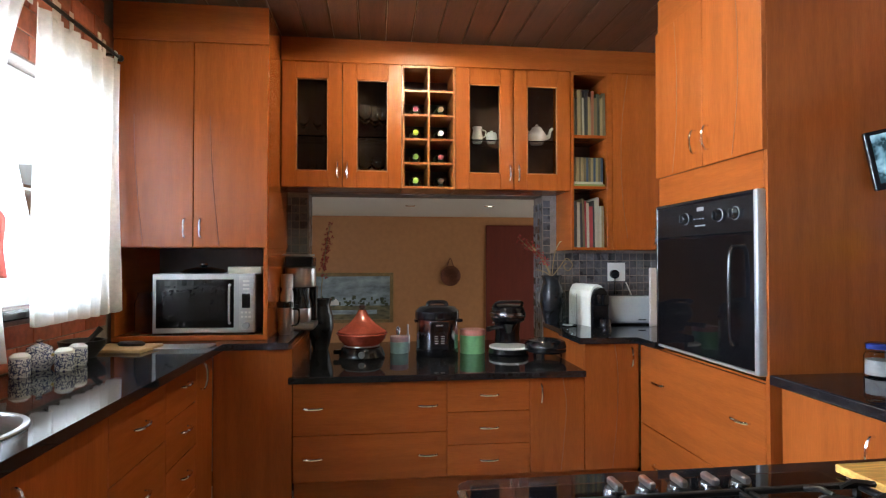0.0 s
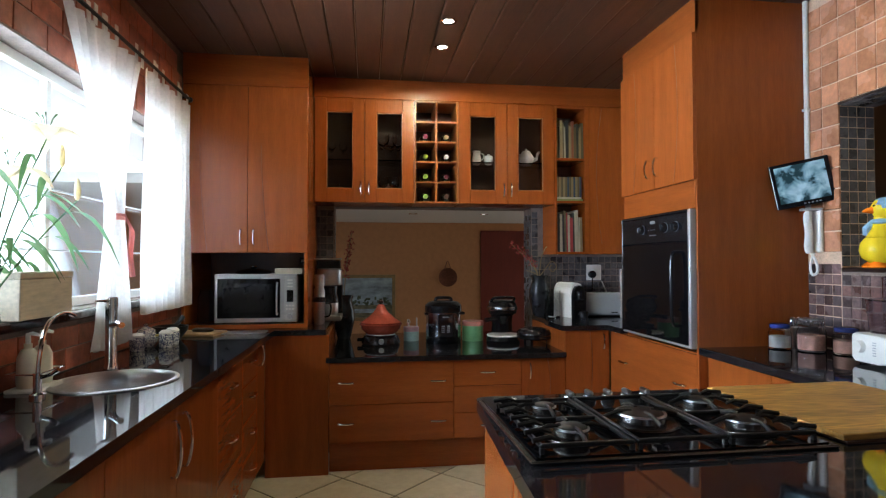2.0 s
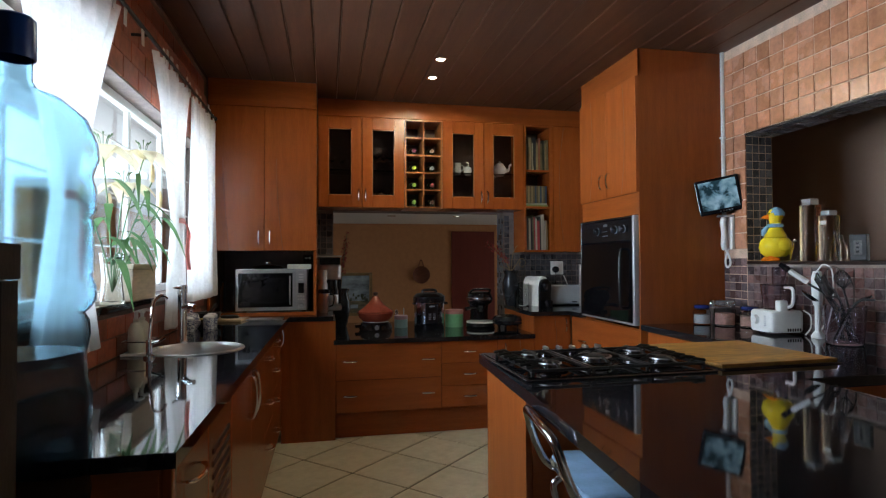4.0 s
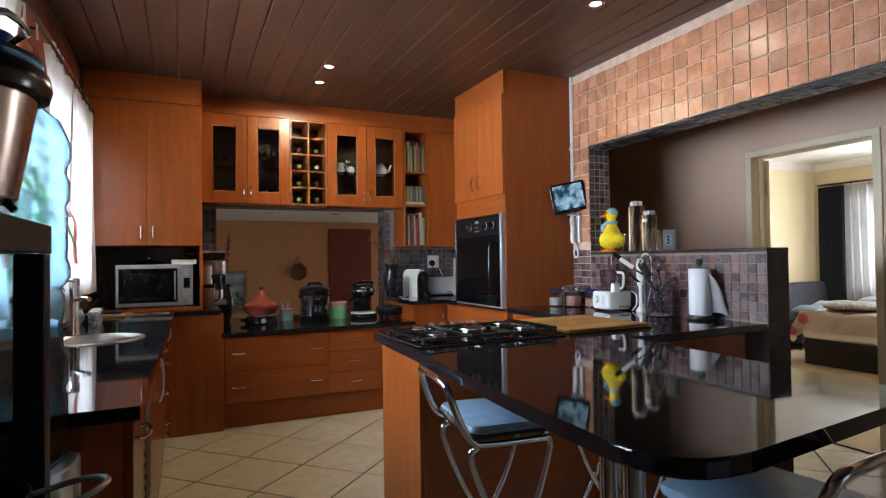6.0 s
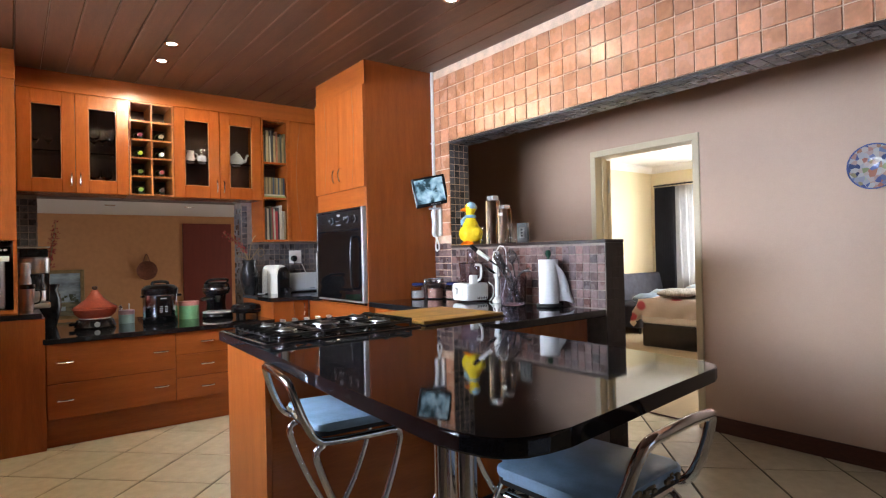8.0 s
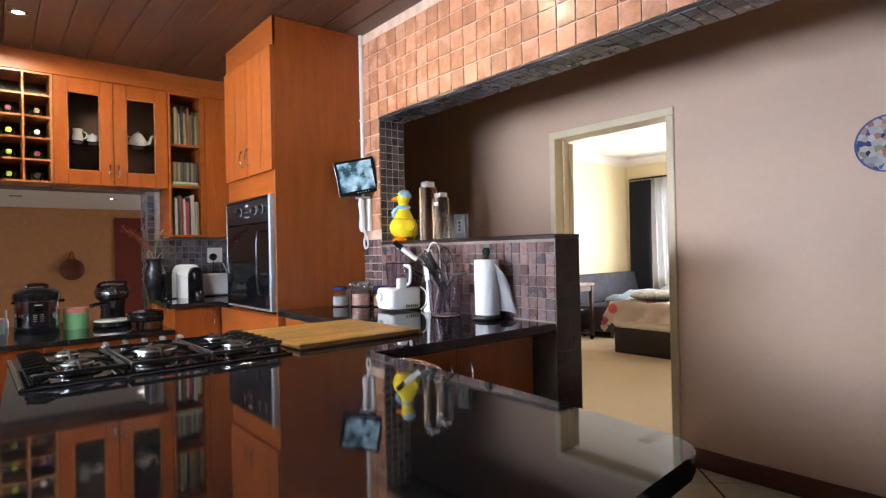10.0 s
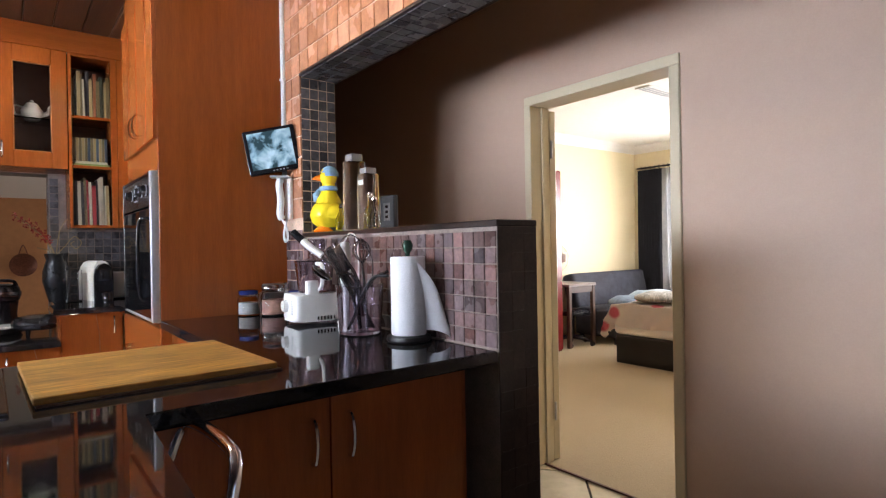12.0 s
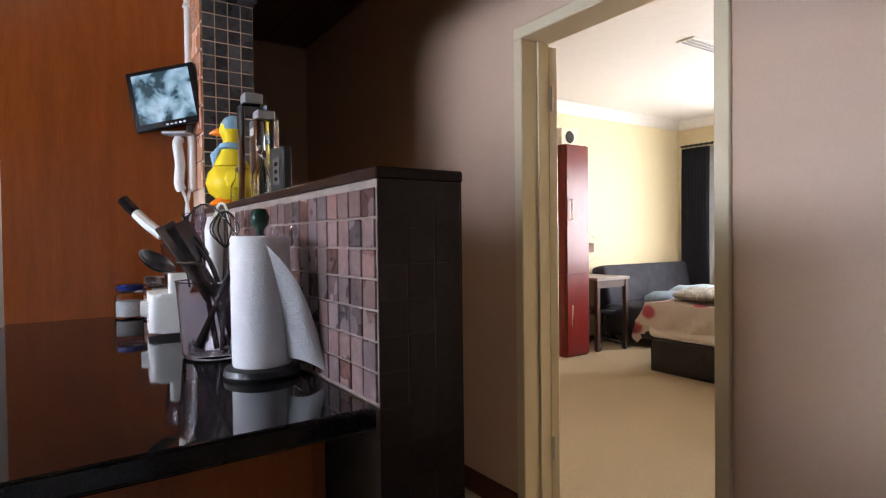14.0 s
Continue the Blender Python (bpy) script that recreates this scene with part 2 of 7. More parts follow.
def prism(bm, outline, z0, z1, bev=0.0):
    """A slab of any outline, top and bottom edges bevelled."""
    lo = [bm.verts.new((x, y, z0)) for x, y in outline]
    hi = [bm.verts.new((x, y, z1)) for x, y in outline]
    n = len(lo)
    bot, top = bm.faces.new(lo[::-1]), bm.faces.new(hi)
    for k in range(n):
        bm.faces.new((lo[k], lo[(k + 1) % n], hi[(k + 1) % n], hi[k]))
    if bev:
        bmesh.ops.bevel(bm, geom=list(top.edges) + list(bot.edges), offset=bev, segments=2, profile=0.5, affect="EDGES")
    return bm


def rounded(pts, radii, n=6):
    """An outline with its corners rounded."""
    out = []
    for i, p in enumerate(pts):
        r = radii[i]
        p = Vector(p)
        if not r:
            out.append(tuple(p))
            continue
        a = (Vector(pts[i - 1]) - p).normalized()
        b = (Vector(pts[(i + 1) % len(pts)]) - p).normalized()
        s, e = p + a * r, p + b * r
        for k in range(n + 1):
            t = k / n
            out.append(tuple(s * (1 - t) ** 2 + p * 2 * t * (1 - t) + e * t * t))
    return out


def part(name, bm, mat, parent=None, label="", smooth=None):
    """Links a bmesh as one mesh object under a thing or a part."""
    bmesh.ops.recalc_face_normals(bm, faces=bm.faces)
    me = bpy.data.meshes.new(name)
    if smooth is None:
        smooth = len(bm.faces) > 60
    if smooth:
        for f in bm.faces:
            f.smooth = True
        for e in bm.edges:
            e.smooth = not (len(e.link_faces) == 2 and e.calc_face_angle(0) > 0.7)
    bm.to_mesh(me)
    bm.free()
    me.materials.append(mat)
    ob = new(name, me)
    if parent:
        ob.parent = parent
    if label:
        ob["label"] = label
    return ob


def thing(name, loc, label, category, group="", rz=0.0):
    ob = new(name)
    ob.empty_display_size = 0.05
    ob.matrix_basis = pose(*loc, 0, 0, rz)
    return tagged(ob, label, category, group)


def structure(name, bm, mat, label):
    return tagged(part(name, bm, mat, smooth=False), label, "", "", "structure")


def pieces(name, parent, size, mat, spots, axis, thick=0.006, bev=0.0015, jitter=0.0008):
    """Tiles that share one mesh, laid as parts of a wall or floor. axis: the way they face."""
    a, b = size[0] / 2, size[1] / 2
    bm = bmesh.new()
    if axis == "x":
        box(bm, -thick, -a, -b, thick, a, b, bev)
    elif axis == "y":
        box(bm, -a, -thick, -b, a, thick, b, bev)
    else:
        box(bm, -a, -b, -thick, a, b, thick, bev)
    me = bpy.data.meshes.new(name)
    bm.to_mesh(me)
    bm.free()
    me.materials.append(mat)
    for loc, rz in spots:
        ob = new(name, me)
        ob.parent = parent
        j = random.uniform(-jitter, jitter)
        d = {"x": (j, 0, 0), "y": (0, j, 0), "z": (0, 0, j * 0.3)}[axis]
        t = random.uniform(-0.5, 0.5)
        ob.matrix_basis = pose(loc[0] + d[0], loc[1] + d[1], loc[2] + d[2], 0, 0, rz + (t if axis != "z" else 0))


def bow_handle(parent, at, along, out, length=0.1):
    """A bent chrome bar handle; along: its run; out: away from the front."""
    a, o, c = Vector(along), Vector(out), Vector(at)
    h = length / 2
    pts = [c - a * h, c - a * h + o * 0.012, c - a * h * 0.8 + o * 0.022, c - a * h * 0.3 + o * 0.03, c + a * h * 0.3 + o * 0.03, c + a * h * 0.8 + o * 0.022, c + a * h + o * 0.012, c + a * h]
    return part("handle", T(spline(pts, 3), [0.004] * 4 + [0.0055] * 14 + [0.004] * 4, 6), CHROME, parent, "bent chrome bar handle")


def groove(parent, pts):
    return part("inlay_line", T(spline(pts, 6), 0.0022, 5), GROOVE, parent, "curved routed line")

# ---- the large structure ----
CEIL, XL, XT, XD, YB = 2.625, -1.37, 1.985, 3.11, 3.63
floor = structure("floor", B(XL - 0.2, -4.3, -0.12, XD + 0.072, YB + 0.22, -0.005), GROUTF, "dark grout bed of a cream tiled kitchen floor")

# ceiling of narrow dark boards
bm = bmesh.new()
x = -1.504 - 0.153
while x < XD + 0.2:
    w = 0.1495
    prof = [(x, CEIL + 0.02), (x, CEIL + 0.004), (x + 0.005, CEIL), (x + w - 0.008, CEIL), (x + w, CEIL + 0.006), (x + w, CEIL + 0.02)]
    a = [bm.verts.new((px, -4.5, pz)) for px, pz in prof]
    b = [bm.verts.new((px, YB + 0.1, pz)) for px, pz in prof]
    for k in range(len(prof) - 1):
        bm.faces.new((a[k], a[k + 1], b[k + 1], b[k]))
    x += 0.153
structure("ceiling", bm, CEILWOOD, "dark brown tongue-and-groove boarded kitchen ceiling")
structure("roof_slab", B(-3.2, -4.7, CEIL + 0.021, 9.2, 9.2, CEIL + 0.2), WHITE, "plain slab above the boarded ceiling")

# left wall with the window opening
WY0, WY1, WZ0, WZ1 = 0.05, 2.82, 1.13, 2.08
bm = bmesh.new()
box(bm, XL - 0.16, -4.5, 0, XL, WY0, CEIL)
box(bm, XL - 0.16, WY1, 0, XL, YB + 0.22, CEIL)
box(bm, XL - 0.16, WY0, 0, XL, WY1, WZ0)
box(bm, XL - 0.16, WY0, WZ1, XL, WY1, CEIL)
wall_left = structure("wall_left", bm, GROUTD, "red-brown tiled kitchen wall round a wide window")

# back wall with the serving hatch
HX0, HX1, HZ0, HZ1 = -0.46, 1.07, 0.69, 1.735
bm = bmesh.new()
box(bm, XL, YB, 0, HX0, YB + 0.2, CEIL)
box(bm, HX1, YB, 0, XT, YB + 0.2, CEIL)
box(bm, HX0, YB, 0, HX1, YB + 0.2, HZ0)
box(bm, HX0, YB, HZ1, HX1, YB + 0.2, CEIL)
wall_back = structure("wall_back", bm, GROUTD, "kitchen back wall with a wide serving hatch")

# tiled wall: pier, half wall and header
HW0, HW1, HWT, HDZ = 0.295, 1.665, 1.288, 2.064
bm = bmesh.new()
box(bm, XT, HW1, 0, XT + 0.185, YB + 0.2, CEIL)
wall_pier = structure("wall_pier", bm, GROUT, "tiled pier beside the oven tower")
half_wall = structure("wall_half", B(XT, HW0, 0, XT + 0.165, HW1, HWT - 0.02), GROUTD, "low mosaic-tiled wall behind the worktop")
header = structure("wall_header", B(XT, -4.3, HDZ, XT + 0.185, HW1, CEIL), GROUT, "terracotta-tiled beam over the wide opening")
structure("half_wall_end", B(XT, HW0 - 0.003, 0, XT + 0.165, HW0 - 0.0003, HWT - 0.021), BLACKTILE, "black tiled end of the half wall")
structure("half_wall_cap", B(XT - 0.004, HW0 - 0.004, HWT - 0.02, XT + 0.169, HW1, HWT, 0.003), BLACKTILE, "black tiled ledge on the half wall")
structure("header_trim", B(XT - 0.009, -4.3, HDZ - 0.012, XT + 0.19, HW1 - 0.001, HDZ - 0.001), BLACKTILE, "black tiled underside of the beam")

# wall with the bedroom door
DY0, DY1, DZ, FW = 0.392, 1.2, 1.968, 0.042
bm = bmesh.new()
box(bm, XD, -4.3, 0, XD + 0.13, DY0 - FW, CEIL)
box(bm, XD, DY1 + FW, 0, XD + 0.13, YB + 0.3, CEIL)
box(bm, XD, DY0 - FW, DZ + FW, XD + 0.13, DY1 + FW, CEIL)
structure("wall_passage", bm, PAINT, "smooth beige painted passage wall")
structure("wall_passage_end", B(XT + 0.185, YB + 0.03, 0, XD, YB + 0.2, CEIL), PAINT, "beige wall at the end of the passage")
frame_1 = structure("door_1", B(XD - 0.012, DY1, 0, XD + 0.142, DY1 + FW + 0.006, DZ, 0.004), FRAMEP, "cream painted steel door frame")
part("door_jamb", B(XD - 0.012, DY0 - FW - 0.006, 0, XD + 0.142, DY0, DZ, 0.004), FRAMEP, frame_1)
part("door_head", B(XD - 0.012, DY0 - FW - 0.006, DZ, XD + 0.142, DY1 + FW + 0.006, DZ + FW + 0.006, 0.004), FRAMEP, frame_1)
part("door_stop", B(XD + 0.07, DY1 - 0.012, 0.0, XD + 0.1, DY1 - 0.001, DZ - 0.001, 0.002), FRAMEP, frame_1)
structure("door_threshold", B(XD + 0.055, DY0, 0.0, XD + 0.072, DY1, 0.009, 0.003), SKIRT, "dark threshold strip under the bedroom door")
structure("baseboard", B(XD - 0.016, -4.3, 0, XD - 0.001, DY0 - FW - 0.008, 0.105, 0.004), SKIRT, "dark mahogany skirting along the passage wall")
structure("baseboard_far", B(XD - 0.016, DY1 + FW + 0.008, 0, XD - 0.001, YB, 0.105, 0.004), SKIRT, "dark mahogany skirting along the passage wall")

# rear of the room, behind the walk: unseen wall, wide opening added for a fill lamp
bm = bmesh.new()
box(bm, XL - 0.16, -4.5, 0, 0.6, -4.3, CEIL)
box(bm, 2.2, -4.5, 0, XD + 0.13, -4.3, CEIL)
box(bm, 0.6, -4.5, 2.1, 2.2, -4.3, CEIL)
structure("wall_rear", bm, PAINT, "plain beige unseen rear wall round an opening added for the fill lamp")
structure("ground", B(-300, -300, -0.9, 300, 300, -0.75), material("dry_grass", (0.12, 0.11, 0.05), 0.95, scale=60, vary=0.3), "dry lawn round the house")

# dining room, a few steps lower, beyond the hatch
structure("dining_floor", B(-3.0, YB + 0.22, -0.72, 4.2, 8.2, -0.6), FLOORTILE, "tiled floor of the lower dining room")
structure("dining_ceiling", B(-3.0, YB + 0.2, 1.92, 4.2, 8.2, 2.0), WHITE, "white plaster ceiling of the dining room")
structure("dining_wall_far", B(-3.0, 8.0, -0.6, 4.2, 8.2, 1.92), TAN, "tan painted dining room wall")
structure("dining_wall_west", B(-3.0, YB + 0.2, -0.6, -2.85, 8.0, 1.92), TAN, "tan painted dining room wall")
# unseen east wall, left open where the added fill lamp shines in
bm = bmesh.new()
box(bm, 4.05, YB + 0.2, -0.6, 4.2, 4.6, 1.92)
box(bm, 4.05, 7.4, -0.6, 4.2, 8.0, 1.92)
box(bm, 4.05, 4.6, 1.7, 4.2, 7.4, 1.92)
structure("dining_wall_east", bm, TAN, "tan painted unseen dining room wall with an opening added for the fill lamp")
structure("dining_wall_near", B(-3.0, YB + 0.201, -0.72, 4.2, YB + 0.22, 0.0), TAN, "tan wall under the serving hatch")

# bedroom
BX1, BYL, BYR = 8.26, 3.965, -1.6
structure("bedroom_floor", B(XD + 0.073, BYR, -0.1, BX1, BYL, 0.004), CARPET, "worn beige bedroom carpet")
structure("bedroom_ceiling", B(XD + 0.13, BYR, 2.64, BX1 + 0.1, BYL + 0.1, 2.7), WHITE, "white bedroom ceiling")
structure("bedroom_wall_north", B(XD + 0.13, BYL, 0, BX1, BYL + 0.15, 2.64), CREAM, "cream painted bedroom wall")
structure("bedroom_wall_south", B(XD + 0.13, BYR - 0.15, 0, BX1, BYR, 2.64), CREAM, "cream painted bedroom wall")
bm = bmesh.new()
box(bm, BX1, BYR, 0, BX1 + 0.15, 0.2, 2.64)
box(bm, BX1, 3.5, 0, BX1 + 0.15, BYL, 2.64)
box(bm, BX1, 0.2, 0, BX1 + 0.15, 3.5, 0.75)
box(bm, BX1, 0.2, 2.15, BX1 + 0.15, 3.5, 2.64)
structure("bedroom_wall_east", bm, CREAM, "cream bedroom wall round a wide window")
bm = bmesh.new()
for p0, p1 in (((XD + 0.13, BYL), (BX1, BYL)), ((BX1, BYL), (BX1, BYR))):
    d = Vector((p1[0] - p0[0], p1[1] - p0[1], 0)).normalized()
    nrm = Vector((d.y, -d.x, 0))
    pr = [(0.0, 2.53), (0.012, 2.53), (0.02, 2.55), (0.05, 2.59), (0.085, 2.62), (0.1, 2.639), (0.0, 2.639)]
    ra = [bm.verts.new(Vector((*p0, 0)) + nrm * o + Vector((0, 0, z))) for o, z in pr]
    rb = [bm.verts.new(Vector((*p1, 0)) + nrm * o + Vector((0, 0, z))) for o, z in pr]
    for k in range(len(pr)):
        bm.faces.new((ra[k], ra[(k + 1) % len(pr)], rb[(k + 1) % len(pr)], rb[k]))
structure("bedroom_cornice", bm, WHITE, "white moulded plaster cornice")

# kitchen window: white steel frame with bars
window_1 = structure("window_1", B(XL - 0.13, WY0, WZ0, XL - 0.09, WY0 + 0.04, WZ1, 0.003), WHITE, "white steel kitchen window with glazing bars")
for y0, z0, y1, z1 in ((WY1 - 0.04, WZ0, WY1, WZ1), (WY0 + 0.04, WZ0, WY1 - 0.04, WZ0 + 0.04), (WY0 + 0.04, WZ1 - 0.04, WY1 - 0.04, WZ1)):
    part("window_frame", B(XL - 0.13, y0, z0, XL - 0.09, y1, z1, 0.003), WHITE, window_1)
for k in range(1, 5):
    y = WY0 + k * (WY1 - WY0) / 5
    part("mullion", B(XL - 0.125, y - 0.016, WZ0 + 0.04, XL - 0.095, y + 0.016, WZ1 - 0.04, 0.003), WHITE, window_1)
for k in range(1, 4):
    z = WZ0 + k * (WZ1 - WZ0) / 4
    part("glazing_bar", T([(XL - 0.08, WY0 + 0.01, z), (XL - 0.08, WY1 - 0.01, z)], 0.0045, 6), WHITE, window_1)
for k in range(5):
    y = WY0 + k * (WY1 - WY0) / 5
    pane = part("pane", B(XL - 0.112, y + 0.02, WZ0 + 0.03, XL - 0.108, y + (WY1 - WY0) / 5 - 0.02, WZ1 - 0.03), GLASS, window_1)
    pane.visible_shadow = False
structure("window_sill", B(XL - 0.085, WY0 - 0.03, WZ0 - 0.035, XL + 0.045, WY1 + 0.03, WZ0 - 0.001, 0.006), GRANITE, "dark granite window sill")

# overexposed daylight outside the windows
GLOW = bpy.data.materials.new("bright_hazy_sky")
GLOW.use_nodes = True
GLOW.node_tree.nodes["Principled BSDF"].inputs["Base Color"].default_value = (0.8, 0.82, 0.84, 1)
GLOW.node_tree.nodes["Principled BSDF"].inputs["Emission Color"].default_value = (0.84, 0.93, 1.0, 1)
GLOW.node_tree.nodes["Principled BSDF"].inputs["Emission Strength"].default_value = 3.4
structure("backdrop", B(-3.6, -5, -0.75, -3.5, 9, 5), GLOW, "bright overexposed sky outside the kitchen window")
structure("backdrop_bedroom", B(11.0, -5, -0.75, 11.1, 8, 5), GLOW, "bright overexposed sky outside the bedroom window")

# ---- worktops ----


def worktop(name, outline, z1, label, th=0.034):
    t = thing(name, (0, 0, 0), label, "worktop")
    part("slab", prism(bmesh.new(), outline, z1 - th, z1, 0.004), GRANITE, t)
    return t


SINK = (-1.09, 1.43)
left_top = thing("worktop", (0, 0, 0), "polished black granite worktop along the window", "worktop")
# slab with a round cut-out for the sink
bm = bmesh.new()
ring = [(SINK[0] + 0.188 * math.cos(2 * math.pi * k / 40), SINK[1] + 0.188 * math.sin(2 * math.pi * k / 40)) for k in range(40)]
EDGE = (-0.797, SINK[1])
outer = [EDGE, (-0.777, 2.855), (-0.467, 2.855), (-0.467, YB - 0.001), (XL + 0.001, YB - 0.001), (XL + 0.001, SINK[1]), (XL + 0.001, -0.055), (-0.815, -0.055)]
for za, flip in ((0.9, False), (0.866, True)):
    for half in (0, 1):
        if half == 0:
            loop = [EDGE] + outer[1:6] + [ring[k] for k in range(20, -1, -1)]
        else:
            loop = outer[5:8] + [EDGE] + [ring[k % 40] for k in range(40, 19, -1)]
        vs = [bm.verts.new((*p, za)) for p in loop]
        bm.faces.new(vs[::-1] if flip else vs)
bmesh.ops.remove_doubles(bm, verts=bm.verts, dist=1e-5)
lo = [e for e in bm.edges if e.is_boundary]
bmesh.ops.bridge_loops(bm, edges=[e for e in lo if all((Vector((v.co.x, v.co.y)) - Vector(SINK)).length < 0.2 for v in e.verts)])
bmesh.ops.bridge_loops(bm, edges=[e for e in bm.edges if e.is_boundary])
part("slab", bm, GRANITE, left_top, smooth=False)

low_top = worktop("low_worktop", [(-0.465, 2.845), (1.073, 2.845), (1.073, YB), (1.069, YB), (1.069, 4.02), (-0.459, 4.02), (-0.459, YB), (-0.465, YB)], 0.727, "lowered black granite shelf running through the serving hatch")
right_top = worktop("worktop", [(1.04, 2.845), (1.36, 2.845), (1.36, 2.66), (XT - 0.001, 2.66), (XT - 0.001, YB - 0.001), (1.072, YB - 0.001), (1.072, 3.2), (1.04, 3.2)], 0.9, "black granite corner worktop beside the oven tower")
pts = [(0.122, 1.022), (1.385, 1.036), (1.385, 1.858), (XT - 0.008, 1.858), (XT - 0.008, 0.292), (1.035, 0.283), (1.008, -0.40), (0.968, -0.852), (0.015, -0.966), (0.035, -0.40), (0.085, 0.30)]
island_top = thing("island_worktop", (0, 0, 0), "polished black granite hob worktop and breakfast bar", "worktop")
part("slab", prism(bmesh.new(), rounded(pts, [0.02, 0, 0, 0, 0, 0, 0, 0.07, 0.19, 0, 0])[::-1], 0.862, 0.9, 0.006), GRANITE, island_top, smooth=False)

# ---- fitted cabinets ----


def carcass(name, x0, y0, z0, x1, y1, z1, label, cat="cabinet", mat=None, group="fitted kitchen cabinets"):
    t = thing(name, (0, 0, 0), label, cat, group)
    part("body", B(x0, y0, z0, x1, y1, z1, 0.0015), mat or WOOD, t)
    return t


def front(kind, parent, axis, plane, a0, a1, z0, z1, mat=None, th=0.02, gap=0.0016):
    """A door or drawer front. axis 'y-': faces -y at y=plane, spans x; 'x+' / 'x-': faces +x or -x, spans y."""
    a0, a1, z0, z1 = a0 + gap, a1 - gap, z0 + gap, z1 - gap
    if axis == "y-":
        return part(kind, B(a0, plane, z0, a1, plane + th, z1, 0.003, 2), mat or WOOD, parent)
    if axis == "x+":
        return part(kind, B(plane - th, a0, z0, plane, a1, z1, 0.003, 2), mat or WOOD, parent)
    return part(kind, B(plane, a0, z0, plane + th, a1, z1, 0.003, 2), mat or WOOD, parent)


# tall wall cabinet over the microwave
c = thing("tall_wall_cabinet", (0, 0, 0), "tall cherry-veneer wall cabinet with two closed doors above the microwave", "cabinet", "fitted kitchen cabinets")
part("body", B(XL + 0.02, 2.981, 1.376, -0.588, YB - 0.002, CEIL - 0.002, 0.001), WOOD, c)
part("frieze", B(XL + 0.02, 2.958, 2.43, -0.586, 2.98, CEIL - 0.002, 0.002), WOODH, c)
for a0, a1, hx, gx in ((XL + 0.02, -0.957, -0.995, -1.21), (-0.957, -0.588, -0.917, -0.84)):
    d = front("door", c, "y-", 2.958, a0, a1, 1.376, 2.428)
    bow_handle(d, (hx, 2.958, 1.475), (0, 0, 1), (0, -1, 0), 0.1)
    groove(d, [(gx - 0.035, 2.958, 2.05), (gx - 0.03, 2.958, 1.85), (gx - 0.012, 2.958, 1.6), (gx + 0.012, 2.958, 1.38)])
c = thing("microwave_niche", (0, 0, 0), "open cherry-veneer niche holding the microwave, its back coloured dark as shade", "shelf", "fitted kitchen cabinets")
part("base_board", B(XL + 0.02, 2.965, 0.901, -0.588, YB - 0.06, 0.928, 0.002), WOODH, c)
part("side_panel", B(-0.61, 2.965, 0.928, -0.588, YB - 0.06, 1.375, 0.002), WOODY, c)
part("side_panel", B(XL + 0.02, 2.965, 0.928, XL + 0.04, YB - 0.06, 1.375, 0.002), WOODY, c)
# niche back: shade put into a darker wood colour
part("back_panel", B(XL + 0.04, YB - 0.08, 0.928, -0.61, YB - 0.062, 1.375), DARKWOOD_SHADE, c)

# glass-fronted wall cabinets
GLASSDOOR = material("cabinet_glass", (0.92, 0.93, 0.93), 0.03, trans=1.0, ior=1.2, scale=20, vary=0.01, bump=0.0)


def glass_cabinet(x0, x1, label):
    c = thing("glass_cabinet", (0, 0, 0), label, "cabinet", "fitted kitchen cabinets")
    z0, z1, y0, y1 = 1.74, 2.48, 3.352, YB - 0.002
    part("side_panel", B(x0, y0, z0, x0 + 0.018, y1, z1), WOODY, c)
    part("side_panel", B(x1 - 0.018, y0, z0, x1, y1, z1), WOODY, c)
    part("bottom_panel", B(x0 + 0.018, y0, z0, x1 - 0.018, y1, z0 + 0.018), WOODH, c)
    part("top_panel", B(x0 + 0.018, y0, z1 - 0.018, x1 - 0.018, y1, z1), WOODH, c)
    # cabinet shade is in the colour of this back
    part("back_panel", B(x0 + 0.018, y1 - 0.01, z0 + 0.018, x1 - 0.018, y1, z1 - 0.018), DARKWOOD_SHADE, c)
    part("glass_shelf", B(x0 + 0.02, y0 + 0.02, 2.045, x1 - 0.02, y1 - 0.012, 2.053), GLASS, c)
    mid = (x0 + x1) / 2
    for a0, a1, hx in ((x0, mid, mid - 0.028), (mid, x1, mid + 0.028)):
        a0, a1 = a0 + 0.0016, a1 - 0.0016
        s = 0.082
        bm = bmesh.new()
        box(bm, a0, 3.33, z0, a0 + s, 3.351, z1, 0.003)
        box(bm, a1 - s, 3.33, z0, a1, 3.351, z1, 0.003)
        box(bm, a0 + s, 3.331, z0, a1 - s, 3.35, z0 + 0.098, 0.002)
        box(bm, a0 + s, 3.331, z1 - 0.098, a1 - s, 3.35, z1, 0.002)
        d = part("door", bm, WOOD, c, "glazed cherry door")
        bm = bmesh.new()
        for bx in ((a0 + s, z0 + 0.098, a0 + s + 0.006, z1 - 0.098), (a1 - s - 0.006, z0 + 0.098, a1 - s, z1 - 0.098), (a0 + s + 0.006, z0 + 0.098, a1 - s - 0.006, z0 + 0.104), (a0 + s + 0.006, z1 - 0.104, a1 - s - 0.006, z1 - 0.098)):
            box(bm, bx[0], 3.332, bx[1], bx[2], 3.346, bx[3])
        part("bead", bm, EDGEWOOD, d)
        p = part("pane", B(a0 + s + 0.001, 3.339, z0 + 0.099, a1 - s - 0.001, 3.343, z1 - 0.099), GLASSDOOR, d)
        p.visible_shadow = False
        bow_handle(d, (hx, 3.33, 1.84), (0, 0, 1), (0, -1, 0), 0.1)
    return c


